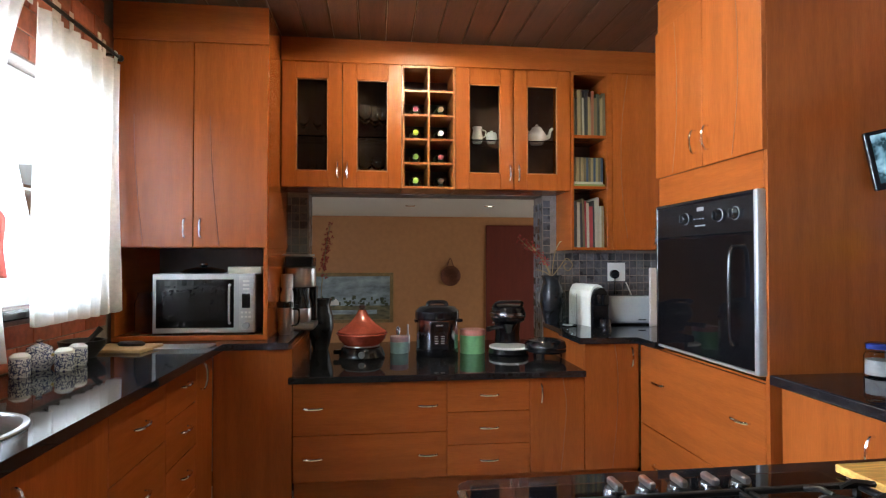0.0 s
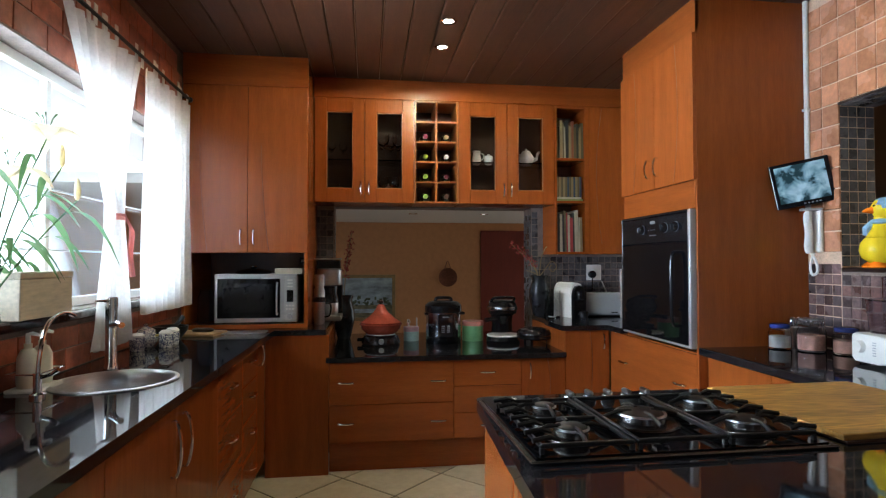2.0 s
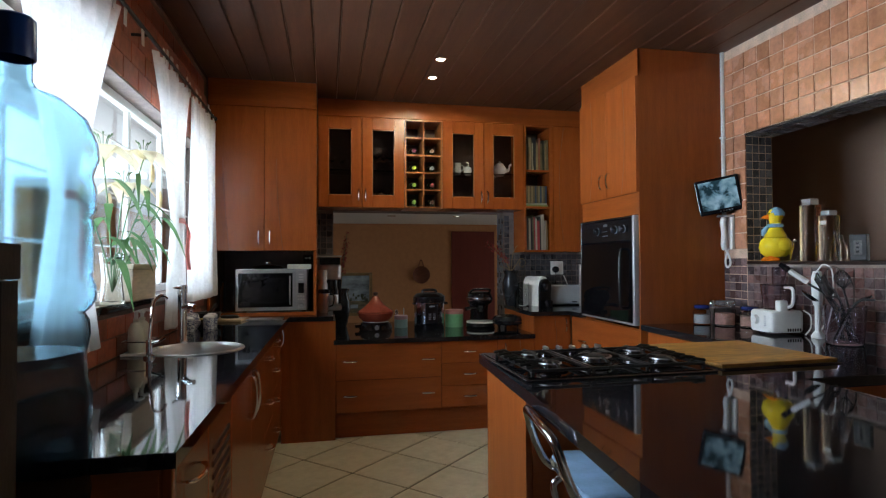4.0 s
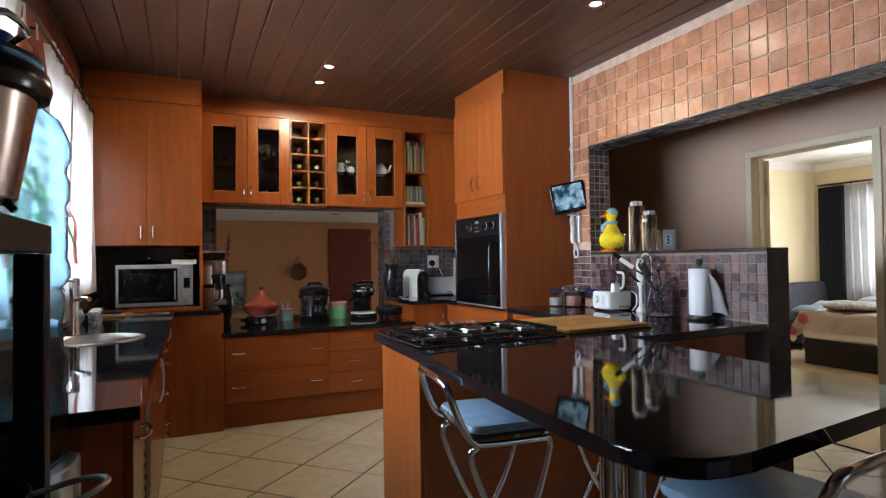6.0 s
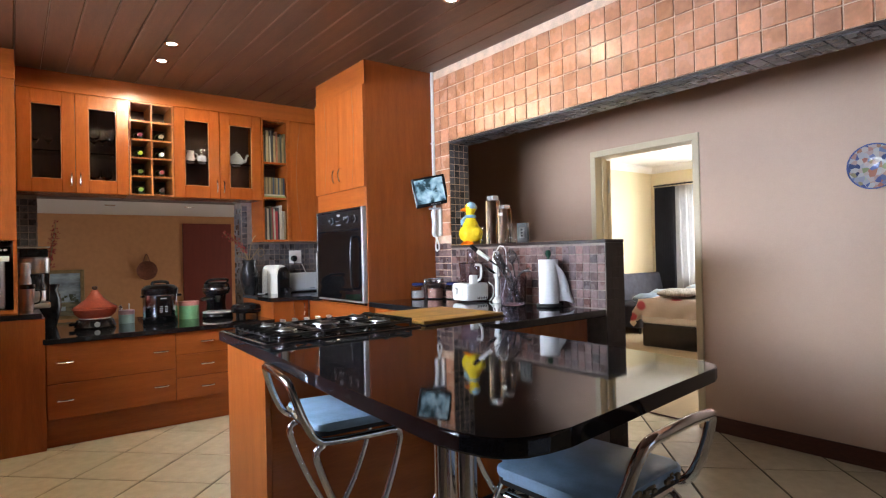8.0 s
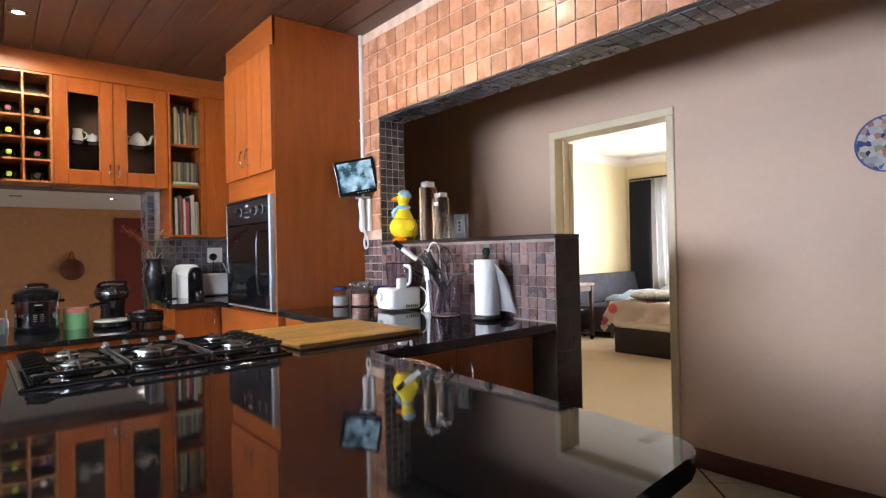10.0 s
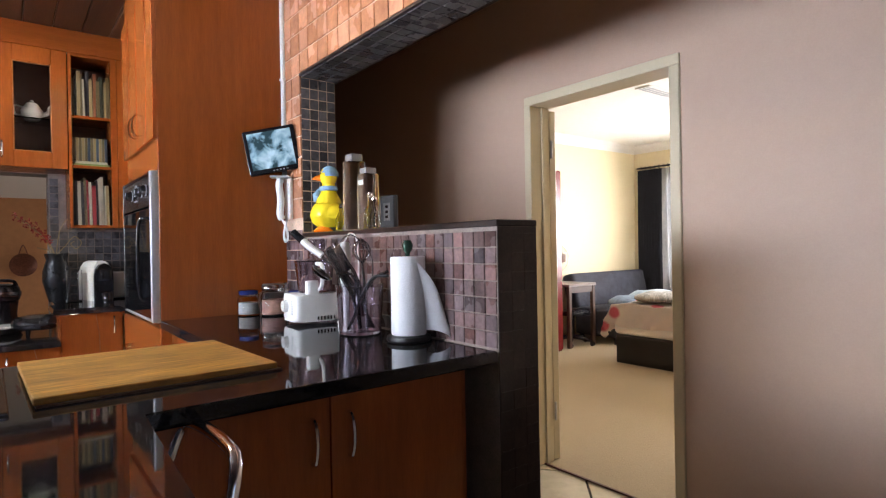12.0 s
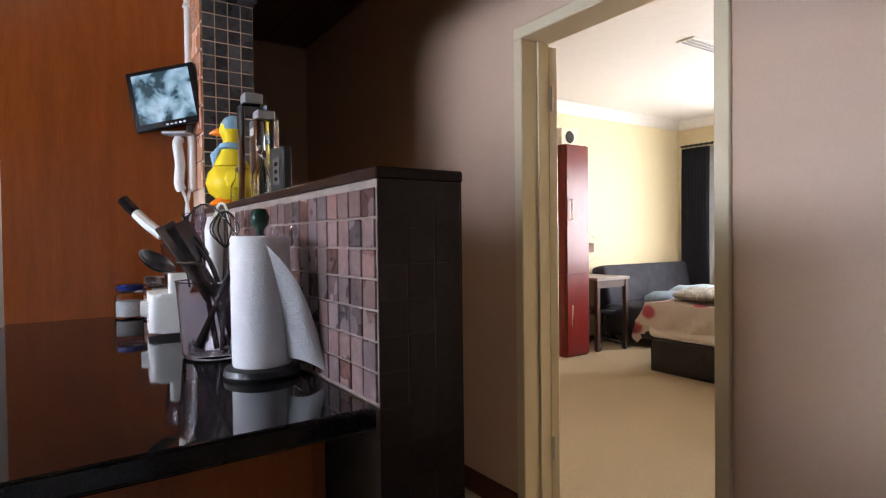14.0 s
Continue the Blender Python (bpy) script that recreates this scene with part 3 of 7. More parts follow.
glass_cabinet(-0.583, 0.12, "cherry wall cabinet with two glazed doors and drinking glasses inside")
glass_cabinet(0.444, 1.163, "cherry wall cabinet with two glazed doors and white china inside")
fr = thing("cabinet_frieze", (0, 0, 0), "cherry-veneer filler board between wall cabinets and ceiling", "panel", "fitted kitchen cabinets")
part("board", B(-0.585, 3.329, 2.482, 1.74, 3.352, CEIL - 0.002, 0.002), WOODH, fr)

# wine rack: open cells, two wide and five high
wr = thing("wine_rack", (0, 0, 0), "cherry pigeon-hole wine rack between the glazed cabinets", "wine rack", "fitted kitchen cabinets")
for x0 in (0.122, 0.275, 0.428):
    part("upright", B(x0, 3.33, 1.74, x0 + 0.014, YB - 0.02, 2.48, 0.001), EDGEWOOD, wr)
for k in range(6):
    z = 1.74 + k * (0.74 - 0.014) / 5
    for x0 in (0.136, 0.289):
        part("cell_shelf", B(x0, 3.332, z, x0 + 0.139, YB - 0.02, z + 0.014, 0.001), EDGEWOOD, wr)
# back of the cells, coloured dark as their shade
part("back_panel", B(0.122, YB - 0.02, 1.74, 0.442, YB - 0.003, 2.48), DARKWOOD_SHADE, wr)

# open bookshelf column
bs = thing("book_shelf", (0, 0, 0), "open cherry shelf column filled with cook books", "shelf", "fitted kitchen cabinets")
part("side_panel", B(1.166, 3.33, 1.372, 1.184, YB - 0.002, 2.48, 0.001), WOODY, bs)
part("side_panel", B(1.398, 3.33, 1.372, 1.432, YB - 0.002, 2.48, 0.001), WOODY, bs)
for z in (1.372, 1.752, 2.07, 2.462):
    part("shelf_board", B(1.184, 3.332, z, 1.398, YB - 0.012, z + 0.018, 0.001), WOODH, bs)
# back behind the books, shade included in its colour
part("back_panel", B(1.184, YB - 0.012, 1.372, 1.398, YB - 0.002, 2.48), DARKWOOD_SHADE, bs)
cc = carcass("corner_wall_cabinet", 1.434, 3.352, 1.372, XT - 0.002, YB - 0.002, 2.48, "narrow cherry corner wall cabinet with a curved routed line")
d = front("door", cc, "y-", 3.33, 1.434, 1.735, 1.372, 2.48)
bow_handle(d, (1.7, 3.33, 1.46), (0, 0, 1), (0, -1, 0), 0.1)
groove(d, [(1.535, 3.33, 2.47), (1.505, 3.33, 2.25), (1.49, 3.33, 2.0), (1.5, 3.33, 1.7), (1.53, 3.33, 1.45)])

# base units under the hatch
KY = 2.878


def drawer_unit(x0, x1, cuts, z1, label, handles):
    c = carcass("drawer_unit", x0, KY + 0.021, 0.19, x1, YB - 0.002, z1, label, "drawers")
    for za, zb in zip(cuts, cuts[1:]):
        d = front("drawer", c, "y-", KY, x0, x1, za, zb, WOODH)
        for hx in handles:
            bow_handle(d, (hx, KY, za + (zb - za) * 0.53), (1, 0, 0), (0, -1, 0), 0.1)
    return c


drawer_unit(-0.448, 0.335, (0.19, 0.425, 0.69), 0.692, "wide cherry drawer unit with two closed drawers", (-0.345, 0.235))
drawer_unit(0.335, 0.777, (0.19, 0.352, 0.522, 0.69), 0.692, "cherry drawer unit with three closed drawers", (0.556,))
c = carcass("base_cabinet", 0.777, KY + 0.021, 0.19, 1.075, YB - 0.002, 0.692, "low cherry base cabinet with one closed door")
d = front("door", c, "y-", KY, 0.777, 1.075, 0.19, 0.69)
bow_handle(d, (0.835, KY, 0.61), (0, 0, 1), (0, -1, 0), 0.1)
groove(d, [(0.955, KY, 0.69), (0.975, KY, 0.55), (0.965, KY, 0.4), (0.945, KY, 0.2)])
c = carcass("base_cabinet", 1.075, KY + 0.021, 0.19, 1.383, YB - 0.002, 0.865, "full-height cherry base cabinet in the corner")
d = front("door", c, "y-", KY, 1.075, 1.383, 0.19, 0.865)
bow_handle(d, (1.335, KY, 0.79), (0, 0, 1), (0, -1, 0), 0.1)
groove(d, [(1.245, KY, 0.86), (1.262, KY, 0.7), (1.255, KY, 0.45), (1.23, KY, 0.2)])
c = carcass("corner_cabinet", -0.832, KY, 0.0, -0.45, 2.9, 0.864, "plain cherry corner cabinet side beside the drawers", "cabinet")
part("return_panel", B(-0.47, 2.902, 0.19, -0.45, YB - 0.01, 0.864), WOODY, c)
pl = thing("plinth", (0, 0, 0), "cherry plinth under the drawer units", "plinth", "fitted kitchen cabinets")
part("board", B(-0.449, 2.935, 0.0, 1.4, 2.953, 0.189), WOODH, pl)

# oven tower
ot = thing("oven_tower", (0, 0, 0), "tall cherry oven housing with doors above and drawers below", "cabinet", "fitted kitchen cabinets")
part("side_panel", B(1.387, 1.862, 0.0, XT - 0.002, 1.882, CEIL - 0.002, 0.001), WOOD, ot)
part("side_panel", B(1.407, 2.64, 0.0, XT - 0.002, 2.658, CEIL - 0.002, 0.001), WOOD, ot)
part("body", B(1.409, 1.883, 1.58, XT - 0.004, 2.639, CEIL - 0.003), WOOD, ot)
part("lower_body", B(1.409, 1.883, 0.0, XT - 0.004, 2.84, 0.864), WOOD, ot)
part("frieze", B(1.385, 1.862, 2.452, 1.407, 2.658, CEIL - 0.002, 0.002), WOODY, ot)
part("cross_rail", B(1.387, 1.884, 1.582, 1.407, 2.658, 1.72, 0.002), WOODY, ot)
for a0, a1, hy, gy in ((1.862, 2.245, 2.2, 2.02), (2.245, 2.655, 2.295, 2.47)):
    d = front("door", ot, "x-", 1.368, a0, a1, 1.718, 2.45)
    bow_handle(d, (1.368, hy, 1.835), (0, 0, 1), (-1, 0, 0), 0.1)
    groove(d, [(1.368, gy, 2.44), (1.368, gy - 0.02, 2.2), (1.368, gy - 0.015, 1.95), (1.368, gy + 0.02, 1.73)])
for za, zb in ((0.17, 0.44), (0.44, 0.86)):
    d = front("drawer", ot, "x-", 1.387, 1.884, 2.876, za, zb, WOODY)
    for hy in (2.02, 2.66):
        bow_handle(d, (1.387, hy, zb - 0.17), (0, 1, 0), (-1, 0, 0), 0.1)

# base run under the window
FX = -0.832


def side_unit(y0, y1, label, cat="cabinet"):
    c = thing("base_cabinet" if cat == "cabinet" else "drawer_unit", (0, 0, 0), label, cat, "fitted kitchen cabinets")
    part("body", B(XL + 0.002, y0 + 0.001, 0.1, FX - 0.021, y1 - 0.001, 0.864 if not (y0 < 1.2 < y1) else 0.70), WOOD, c)
    part("kick_board", B(FX - 0.08, y0 + 0.001, 0.0, FX - 0.062, y1 - 0.001, 0.099), WOODY, c)
    return c


c = side_unit(2.62, 2.876, "narrow cherry base cabinet with one closed door")
d = front("door", c, "x+", FX, 2.62, 2.874, 0.11, 0.862)
bow_handle(d, (FX, 2.68, 0.78), (0, 0, 1), (1, 0, 0), 0.12)
c = side_unit(2.25, 2.62, "cherry drawer unit with four closed drawers", "drawers")
for za, zb in ((0.11, 0.3), (0.3, 0.49), (0.49, 0.68), (0.68, 0.862)):
    d = front("drawer", c, "x+", FX, 2.25, 2.62, za, zb, WOODY)
    bow_handle(d, (FX, 2.45, (za + zb) / 2 + 0.02), (0, 1, 0), (1, 0, 0), 0.1)
c = side_unit(1.78, 2.25, "cherry drawer unit with three closed drawers", "drawers")
for za, zb in ((0.11, 0.37), (0.37, 0.62), (0.62, 0.862)):
    d = front("drawer", c, "x+", FX, 1.78, 2.25, za, zb, WOODY)
    bow_handle(d, (FX, 2.0, zb - 0.11), (0, 1, 0), (1, 0, 0), 0.11)
c = side_unit(0.75, 1.78, "cherry sink cabinet with two closed doors")
for a0, a1, hy in ((0.75, 1.265, 1.21), (1.265, 1.78, 1.32)):
    d = front("door", c, "x+", FX, a0, a1, 0.11, 0.862)
    bow_handle(d, (FX, hy, 0.72), (0, 0, 1), (1, 0, 0), 0.18)
c = side_unit(-0.02, 0.75, "cherry base cabinet with louvred door panel")
d = front("door", c, "x+", FX, -0.02, 0.36, 0.11, 0.862)
bow_handle(d, (FX, 0.17, 0.78), (0, 1, 0), (1, 0, 0), 0.13)
d = front("door", c, "x+", FX, 0.36, 0.75, 0.11, 0.862)
for k in range(9):
    part("slat", B(FX - 0.004, 0.42, 0.45 + k * 0.036, FX + 0.004, 0.69, 0.468 + k * 0.036, 0.002), DARKWOOD_SHADE, d)
part("end_panel", B(XL + 0.002, -0.04, 0.0, FX - 0.02, -0.021, 0.864), WOODH, c)

# island base and wall-side units
ib = thing("island_cabinet", (0, 0, 0), "cherry island cabinet under the hob", "cabinet", "fitted kitchen cabinets")
part("end_panel", prism(bmesh.new(), [(0.116, 0.86), (0.136, 0.86), (0.125, 0.385), (0.105, 0.385)], 0.0, 0.861), WOOD, ib)
part("back_panel", B(0.127, 0.385, 0.0, 1.02, 0.405, 0.861), WOODH, ib)
part("body", B(0.14, 0.406, 0.0, 1.02, 0.858, 0.861), WOOD, ib)
wb = thing("base_cabinet", (0, 0, 0), "cherry base cabinet with two closed doors under the worktop", "cabinet", "fitted kitchen cabinets")
part("body", B(1.04, 0.382, 0.08, XT - 0.06, 0.84, 0.861), WOODH, wb)
for a0, a1, hx, gx in ((1.04, 1.47, 1.42, 1.2), (1.47, 1.9, 1.52, 1.75)):
    d = front("door", wb, "y-", 0.361, a0, a1, 0.09, 0.858)
    bow_handle(d, (hx, 0.361, 0.74), (0, 0, 1), (0, -1, 0), 0.11)
wc = thing("base_cabinet", (0, 0, 0), "cherry base cabinet with closed doors facing the kitchen aisle", "cabinet", "fitted kitchen cabinets")
part("body", B(1.45, 0.985, 0.08, XT - 0.06, 1.858, 0.861), WOODY, wc)
for a0, a1, hy in ((0.985, 1.42, 1.37), (1.42, 1.857, 1.47)):
    d = front("door", wc, "x-", 1.429, a0, a1, 0.09, 0.858)
    bow_handle(d, (1.429, hy, 0.74), (0, 0, 1), (-1, 0, 0), 0.11)

# ---- ceiling lamps ----
LAMPGLOW = material("lamp_glow", (1.0, 0.9, 0.75), 0.5, emit=18.0, vary=0.0, bump=0.0)
for sx, sy in ((0.224, 2.305), (0.237, 2.68), (1.325, 0.776)):
    t = thing("ceiling_spotlight", (sx, sy, CEIL), "small round recessed ceiling spotlight, lit", "lamp", "ceiling spotlights")
    part("rim", L([(0.03, 0.0), (0.034, -0.004), (0.044, -0.005), (0.048, -0.001), (0.048, 0.004), (0.03, 0.004)], 24), CHROME, t)
    part("bulb", L([(0.0, -0.003), (0.018, -0.003), (0.03, 0.0)], 20), LAMPGLOW, t)
    lamp("spotlight", "SPOT", look((sx, sy, CEIL - 0.012), (sx, sy + 0.001, 0)), 46 if sx < 1 else 13, (174, 0.03), (1.0, 0.91, 0.58))
for sx, sy in ((0.15, 4.75), (1.28, 5.0), (0.35, 6.35), (1.25, 6.3)):
    t = thing("ceiling_downlight", (sx, sy, 1.92), "small recessed downlight in the dining room ceiling", "lamp", "dining room downlights")
    part("rim", L([(0.035, 0.0), (0.04, -0.005), (0.055, -0.006), (0.06, -0.001), (0.06, 0.003), (0.035, 0.003)], 20), CHROME, t)
    part("bulb", L([(0.0, -0.002), (0.02, -0.002), (0.034, 0.0)], 16), LAMPGLOW if sx > 1 else STEEL, t)

# ---- oven ----
o = thing("built_in_oven", (1.372, 2.245, 0.888), "black glass built-in oven with silver side trim and round knobs", "oven")
part("body", B(0.02, -0.352, 0.0, 0.55, 0.385, 0.685), BLACK, o)
part("door_glass", B(-0.012, -0.345, 0.012, 0.02, 0.378, 0.525, 0.004, 2), BLACKGLASS, o)
cp = part("control_panel", B(-0.012, -0.345, 0.532, 0.02, 0.378, 0.675, 0.004, 2), BLACK, o)
part("trim", B(-0.02, -0.372, 0.0, 0.02, -0.347, 0.69, 0.008, 3), SILVER, o, "silver trim strip")
part("trim", B(-0.014, 0.38, 0.0, 0.02, 0.392, 0.69, 0.003), BLACK, o)
part("trim", B(-0.014, -0.346, 0.0, 0.02, 0.379, 0.01, 0.003), SILVER, o)
part("trim", B(-0.014, -0.346, 0.677, 0.02, 0.379, 0.69, 0.003), BLACK, o)
part("handle", T(spline([(-0.012, -0.25, 0.1), (-0.045, -0.25, 0.12), (-0.052, -0.25, 0.3), (-0.045, -0.25, 0.46), (-0.012, -0.25, 0.48)], 5), 0.008, 8), BLACK, o)
for ky in (-0.235, -0.13, 0.12):
    k = part("knob", T([(-0.012, ky, 0.61), (-0.02, ky, 0.61), (-0.034, ky, 0.61), (-0.036, ky, 0.61)], [0.024, 0.024, 0.019, 0.016], 18), BLACK, cp)
    part("knob_ring", T([(-0.0125, ky, 0.61), (-0.0145, ky, 0.61)], [0.0265, 0.026], 20), SILVER, k)
    part("grip", B(-0.044, ky - 0.003, 0.593, -0.034, ky + 0.003, 0.627, 0.002), BLACK, k)
for k in range(4):
    part("mark", B(-0.0135, -0.02 + k * 0.022, 0.603, -0.0115, -0.01 + k * 0.022, 0.606), SILVER, cp)
part("badge", B(-0.0135, -0.02, 0.638, -0.0115, 0.03, 0.654), SILVER, cp)
part("mark", B(-0.0135, -0.03, 0.572, -0.0115, 0.045, 0.577), SILVER, cp)

# ---- hob ----
h = thing("gas_hob", (0.122, 0.424, 0.9), "black and steel gas hob with five burners and cast-iron grates", "hob", rz=1)
part("tray", B(0, 0, 0.0, 0.715, 0.54, 0.008, 0.003, 2), material("dark_hob_steel", (0.16, 0.15, 0.145), 0.26, metal=1.0, scale=90, vary=0.1, bump=0.0), h)
part("glass_plate", B(0.014, 0.014, 0.0081, 0.701, 0.526, 0.011, 0.001), BLACKGLASS, h)
for bx, by, r in ((0.137, 0.13, 0.036), (0.137, 0.325, 0.028), (0.357, 0.225, 0.055), (0.578, 0.13, 0.04), (0.578, 0.325, 0.034)):
    b = part("burner", L([(0.0, 0.012), (r * 1.75, 0.0131), (r * 1.7, 0.018), (r * 1.1, 0.02), (r * 1.05, 0.034), (0.0, 0.034)], 24, bx, by), MATS["dark_hob_steel"], h, "steel burner ring")
    part("cap", L([(0.0, 0.0345), (r, 0.0345), (r * 1.02, 0.039), (r * 0.85, 0.043), (0.0, 0.044)], 24, bx, by), MATTBLACK, b)
    part("cap_ring", L([(r * 1.04, 0.0345), (r * 1.16, 0.035), (r * 1.14, 0.039), (r * 1.04, 0.039)], 24, bx, by), STEEL, b)
for col, (x0, x1) in enumerate(((0.03, 0.243), (0.252, 0.463), (0.472, 0.685))):
    bm = bmesh.new()
    xm, zb = (x0 + x1) / 2, 0.03
    for ya, yb in ((0.03, 0.04), (0.222, 0.232), (0.41, 0.42)):
        box(bm, x0, ya, zb - 0.006, x1, yb, zb + 0.004, 0.002)
    for xa in (x0, x1 - 0.009):
        box(bm, xa, 0.041, zb - 0.007, xa + 0.009, 0.409, zb + 0.003, 0.002)
        for yf in (0.031, 0.41):
            box(bm, xa, yf, 0.011, xa + 0.009, yf + 0.009, zb - 0.006)
    # fingers reaching in over the burners, raised at their tips
    for cy, r in (((0.13, 0.09), (0.325, 0.085)) if col != 1 else ((0.225, 0.1),)):
        for q in range(4):
            a_ = q * math.pi / 2
            d_ = Vector((math.cos(a_), math.sin(a_), 0))
            c_ = Vector((xm, cy, 0))
            tube(bm, [c_ + d_ * 0.026 + Vector((0, 0, zb + 0.012)), c_ + d_ * (r * 0.6) + Vector((0, 0, zb + 0.013)), c_ + d_ * r + Vector((0, 0, zb))], 0.0052, 6)
    # comb of short teeth along the outer side
    if col != 1:
        s_ = 1 if col == 0 else -1
        xo = x0 if col == 0 else x1
        for q in range(7):
            yq = 0.05 + q * 0.058
            tube(bm, [(xo - s_ * 0.012, yq, zb + 0.006), (xo + s_ * 0.028, yq, zb + 0.012), (xo + s_ * 0.05, yq, zb + 0.004)], [0.0062, 0.0058, 0.004], 6)
    part("grate", bm, MATTBLACK, h, "cast-iron pan grate")
for k in range(5):
    kx = 0.262 + k * 0.0585
    kb = part("knob", L([(0.0, 0.011), (0.02, 0.011), (0.02, 0.02), (0.017, 0.028), (0.0, 0.029)], 18, kx, 0.462), DARKSTEEL, h, "silver control knob")
    part("grip", B(kx - 0.007, 0.442, 0.028, kx + 0.007, 0.482, 0.041, 0.003), STEEL, kb)

# ---- pine cutting board ----
cbd = thing("cutting_board", (0.874, 0.468, 0.9), "thick pine cutting board lying on the worktop", "cutting board", rz=2)
part("board", B(0.0, 0.0, 0.005, 0.512, 0.5, 0.021, 0.003, 2), PINE, cbd)
part("under_board", B(0.004, -0.008, 0.0, 0.522, 0.48, 0.005, 0.001), DARKWOOD_SHADE, cbd)

# ---- sink, taps ----
sk = thing("round_sink", (*SINK, 0.9), "round stainless-steel inset sink", "sink")
part("bowl", L([(0.206, 0.001), (0.204, 0.005), (0.19, 0.006), (0.181, -0.002), (0.174, -0.03), (0.167, -0.13), (0.145, -0.155), (0.03, -0.162), (0.0, -0.162)], 48), STEEL, sk)
part("drain", L([(0.04, -0.1605), (0.038, -0.157), (0.012, -0.158), (0.0, -0.158)], 20), CHROME, sk)
tp = thing("mixer_tap", (-1.21, 1.675, 0.9), "tall chrome cylinder mixer tap beside the sink", "tap")
part("column", L([(0.0, 0), (0.026, 0), (0.026, 0.012), (0.021, 0.02), (0.021, 0.24), (0.0, 0.24)], 24), CHROME, tp)
part("lever", T([(0, 0, 0.265), (-0.01, -0.04, 0.27), (-0.02, -0.085, 0.272)], [0.007, 0.006, 0.004], 8), CHROME, tp)
part("cap", L([(0.0, 0.241), (0.023, 0.241), (0.023, 0.278), (0.019, 0.282), (0.0, 0.283)], 24), CHROME, tp)
part("spout", T([(0, 0, 0.17), (0.05, -0.06, 0.185), (0.075, -0.09, 0.18)], [0.014, 0.012, 0.012], 12), CHROME, tp)
ft = thing("filter_tap", (-1.228, 1.21, 0.9), "slim curved chrome water-filter tap", "tap")
part("base", L([(0.0, 0), (0.022, 0), (0.022, 0.01), (0.012, 0.016), (0.012, 0.075), (0.0, 0.08)], 20), CHROME, ft)
part("spout", T(spline([(0, 0, 0.07), (0.005, 0.01, 0.16), (0.0, 0.06, 0.225), (0.01, 0.13, 0.25), (0.02, 0.18, 0.235)], 6), 0.0065, 8), CHROME, ft)
part("lever", T([(0.0, 0, 0.06), (0.04, 0.0, 0.07), (0.06, 0.0, 0.085)], [0.008, 0.006, 0.009], 8), CHROME, ft)
cd = thing("soap_caddy", (-1.305, 1.34, 0.9), "wire caddy holding two hand-soap pump bottles", "soap caddy")
CREAMPL = material("cream_plastic", (0.72, 0.68, 0.55), 0.4, scale=60, vary=0.04, bump=0.0)
part("rim", T([(-0.05, -0.08, 0.06), (0.05, -0.08, 0.06), (0.05, 0.08, 0.06), (-0.05, 0.08, 0.06)], 0.003, 6, True), CHROME, cd)
part("base", B(-0.05, -0.08, 0.0, 0.05, 0.08, 0.012, 0.003), WHITEPL, cd)
for dy in (-0.04, 0.04):
    b = part("bottle", L([(0, 0.013), (0.03, 0.013), (0.032, 0.03), (0.031, 0.11), (0.02, 0.135), (0.012, 0.14), (0.012, 0.155), (0, 0.155)], 20, 0, dy), CREAMPL, cd)
    part("pump", T([(0, dy, 0.155), (0, dy, 0.185), (0.012, dy, 0.188), (0.035, dy, 0.182)], [0.008, 0.008, 0.007, 0.005], 8), WHITEPL, b)

# ---- cups, bowls on the window worktop ----
CHINA = material("white_glazed_china", (0.78, 0.77, 0.74), 0.15, scale=60, vary=0.02, bump=0.0)
BLUECHINA = material("blue_patterned_china", (0.78, 0.77, 0.74), 0.15, scale=60, vary=0.02, bump=0.0)
nt = BLUECHINA.node_tree
vor = nt.nodes.new("ShaderNodeTexNoise")
vor.inputs["Scale"].default_value, vor.inputs["Detail"].default_value, vor.inputs["Distortion"].default_value = 70, 3, 2.5
ramp = nt.nodes.new("ShaderNodeValToRGB")
ramp.color_ramp.elements[0].position, ramp.color_ramp.elements[1].position = 0.46, 0.52
ramp.color_ramp.elements[0].color, ramp.color_ramp.elements[1].color = (0.05, 0.065, 0.16, 1), (0.74, 0.74, 0.73, 1)
tco = nt.nodes.new("ShaderNodeTexCoord")
nt.links.new(tco.outputs["Object"], vor.inputs["Vector"])
nt.links.new(vor.outputs[0], ramp.inputs[0])
nt.links.new(ramp.outputs[0], nt.nodes["Principled BSDF"].inputs["Base Color"])
for cx, cy in ((-1.285, 2.13), (-1.195, 2.245), (-1.2, 2.35)):
    t = thing("china_cup", (cx, cy, 0.9), "upturned white china cup with blue pattern", "cup", "patterned cups")
    part("body", L([(0.0, 0), (0.03, 0), (0.032, 0.004), (0.034, 0.05), (0.031, 0.072), (0.02, 0.083), (0.0, 0.085)], 24), BLUECHINA, t)
    part("band", L([(0.0325, 0.066), (0.0328, 0.074), (0.021, 0.0845), (0.0, 0.0865)], 24), CHINA, t)
t = thing("sugar_pot", (-1.3, 2.275, 0.9), "lidded white china pot with blue pattern", "pot")
part("body", L([(0.0, 0), (0.035, 0), (0.052, 0.025), (0.054, 0.05), (0.042, 0.072), (0.0, 0.074)], 24), BLUECHINA, t)
part("lid", L([(0.044, 0.073), (0.04, 0.085), (0.012, 0.098), (0.008, 0.102), (0.012, 0.11), (0.0, 0.116)], 24), BLUECHINA, t)
part("handle", T(spline([(0.05, -0.01, 0.055), (0.085, -0.02, 0.06), (0.115, -0.03, 0.045)], 5), 0.006, 6), material("cane", (0.5, 0.4, 0.12), 0.5), t)
t = thing("mortar_bowl", (-1.265, 2.52, 0.9), "dark stone mortar with pestle", "bowl")
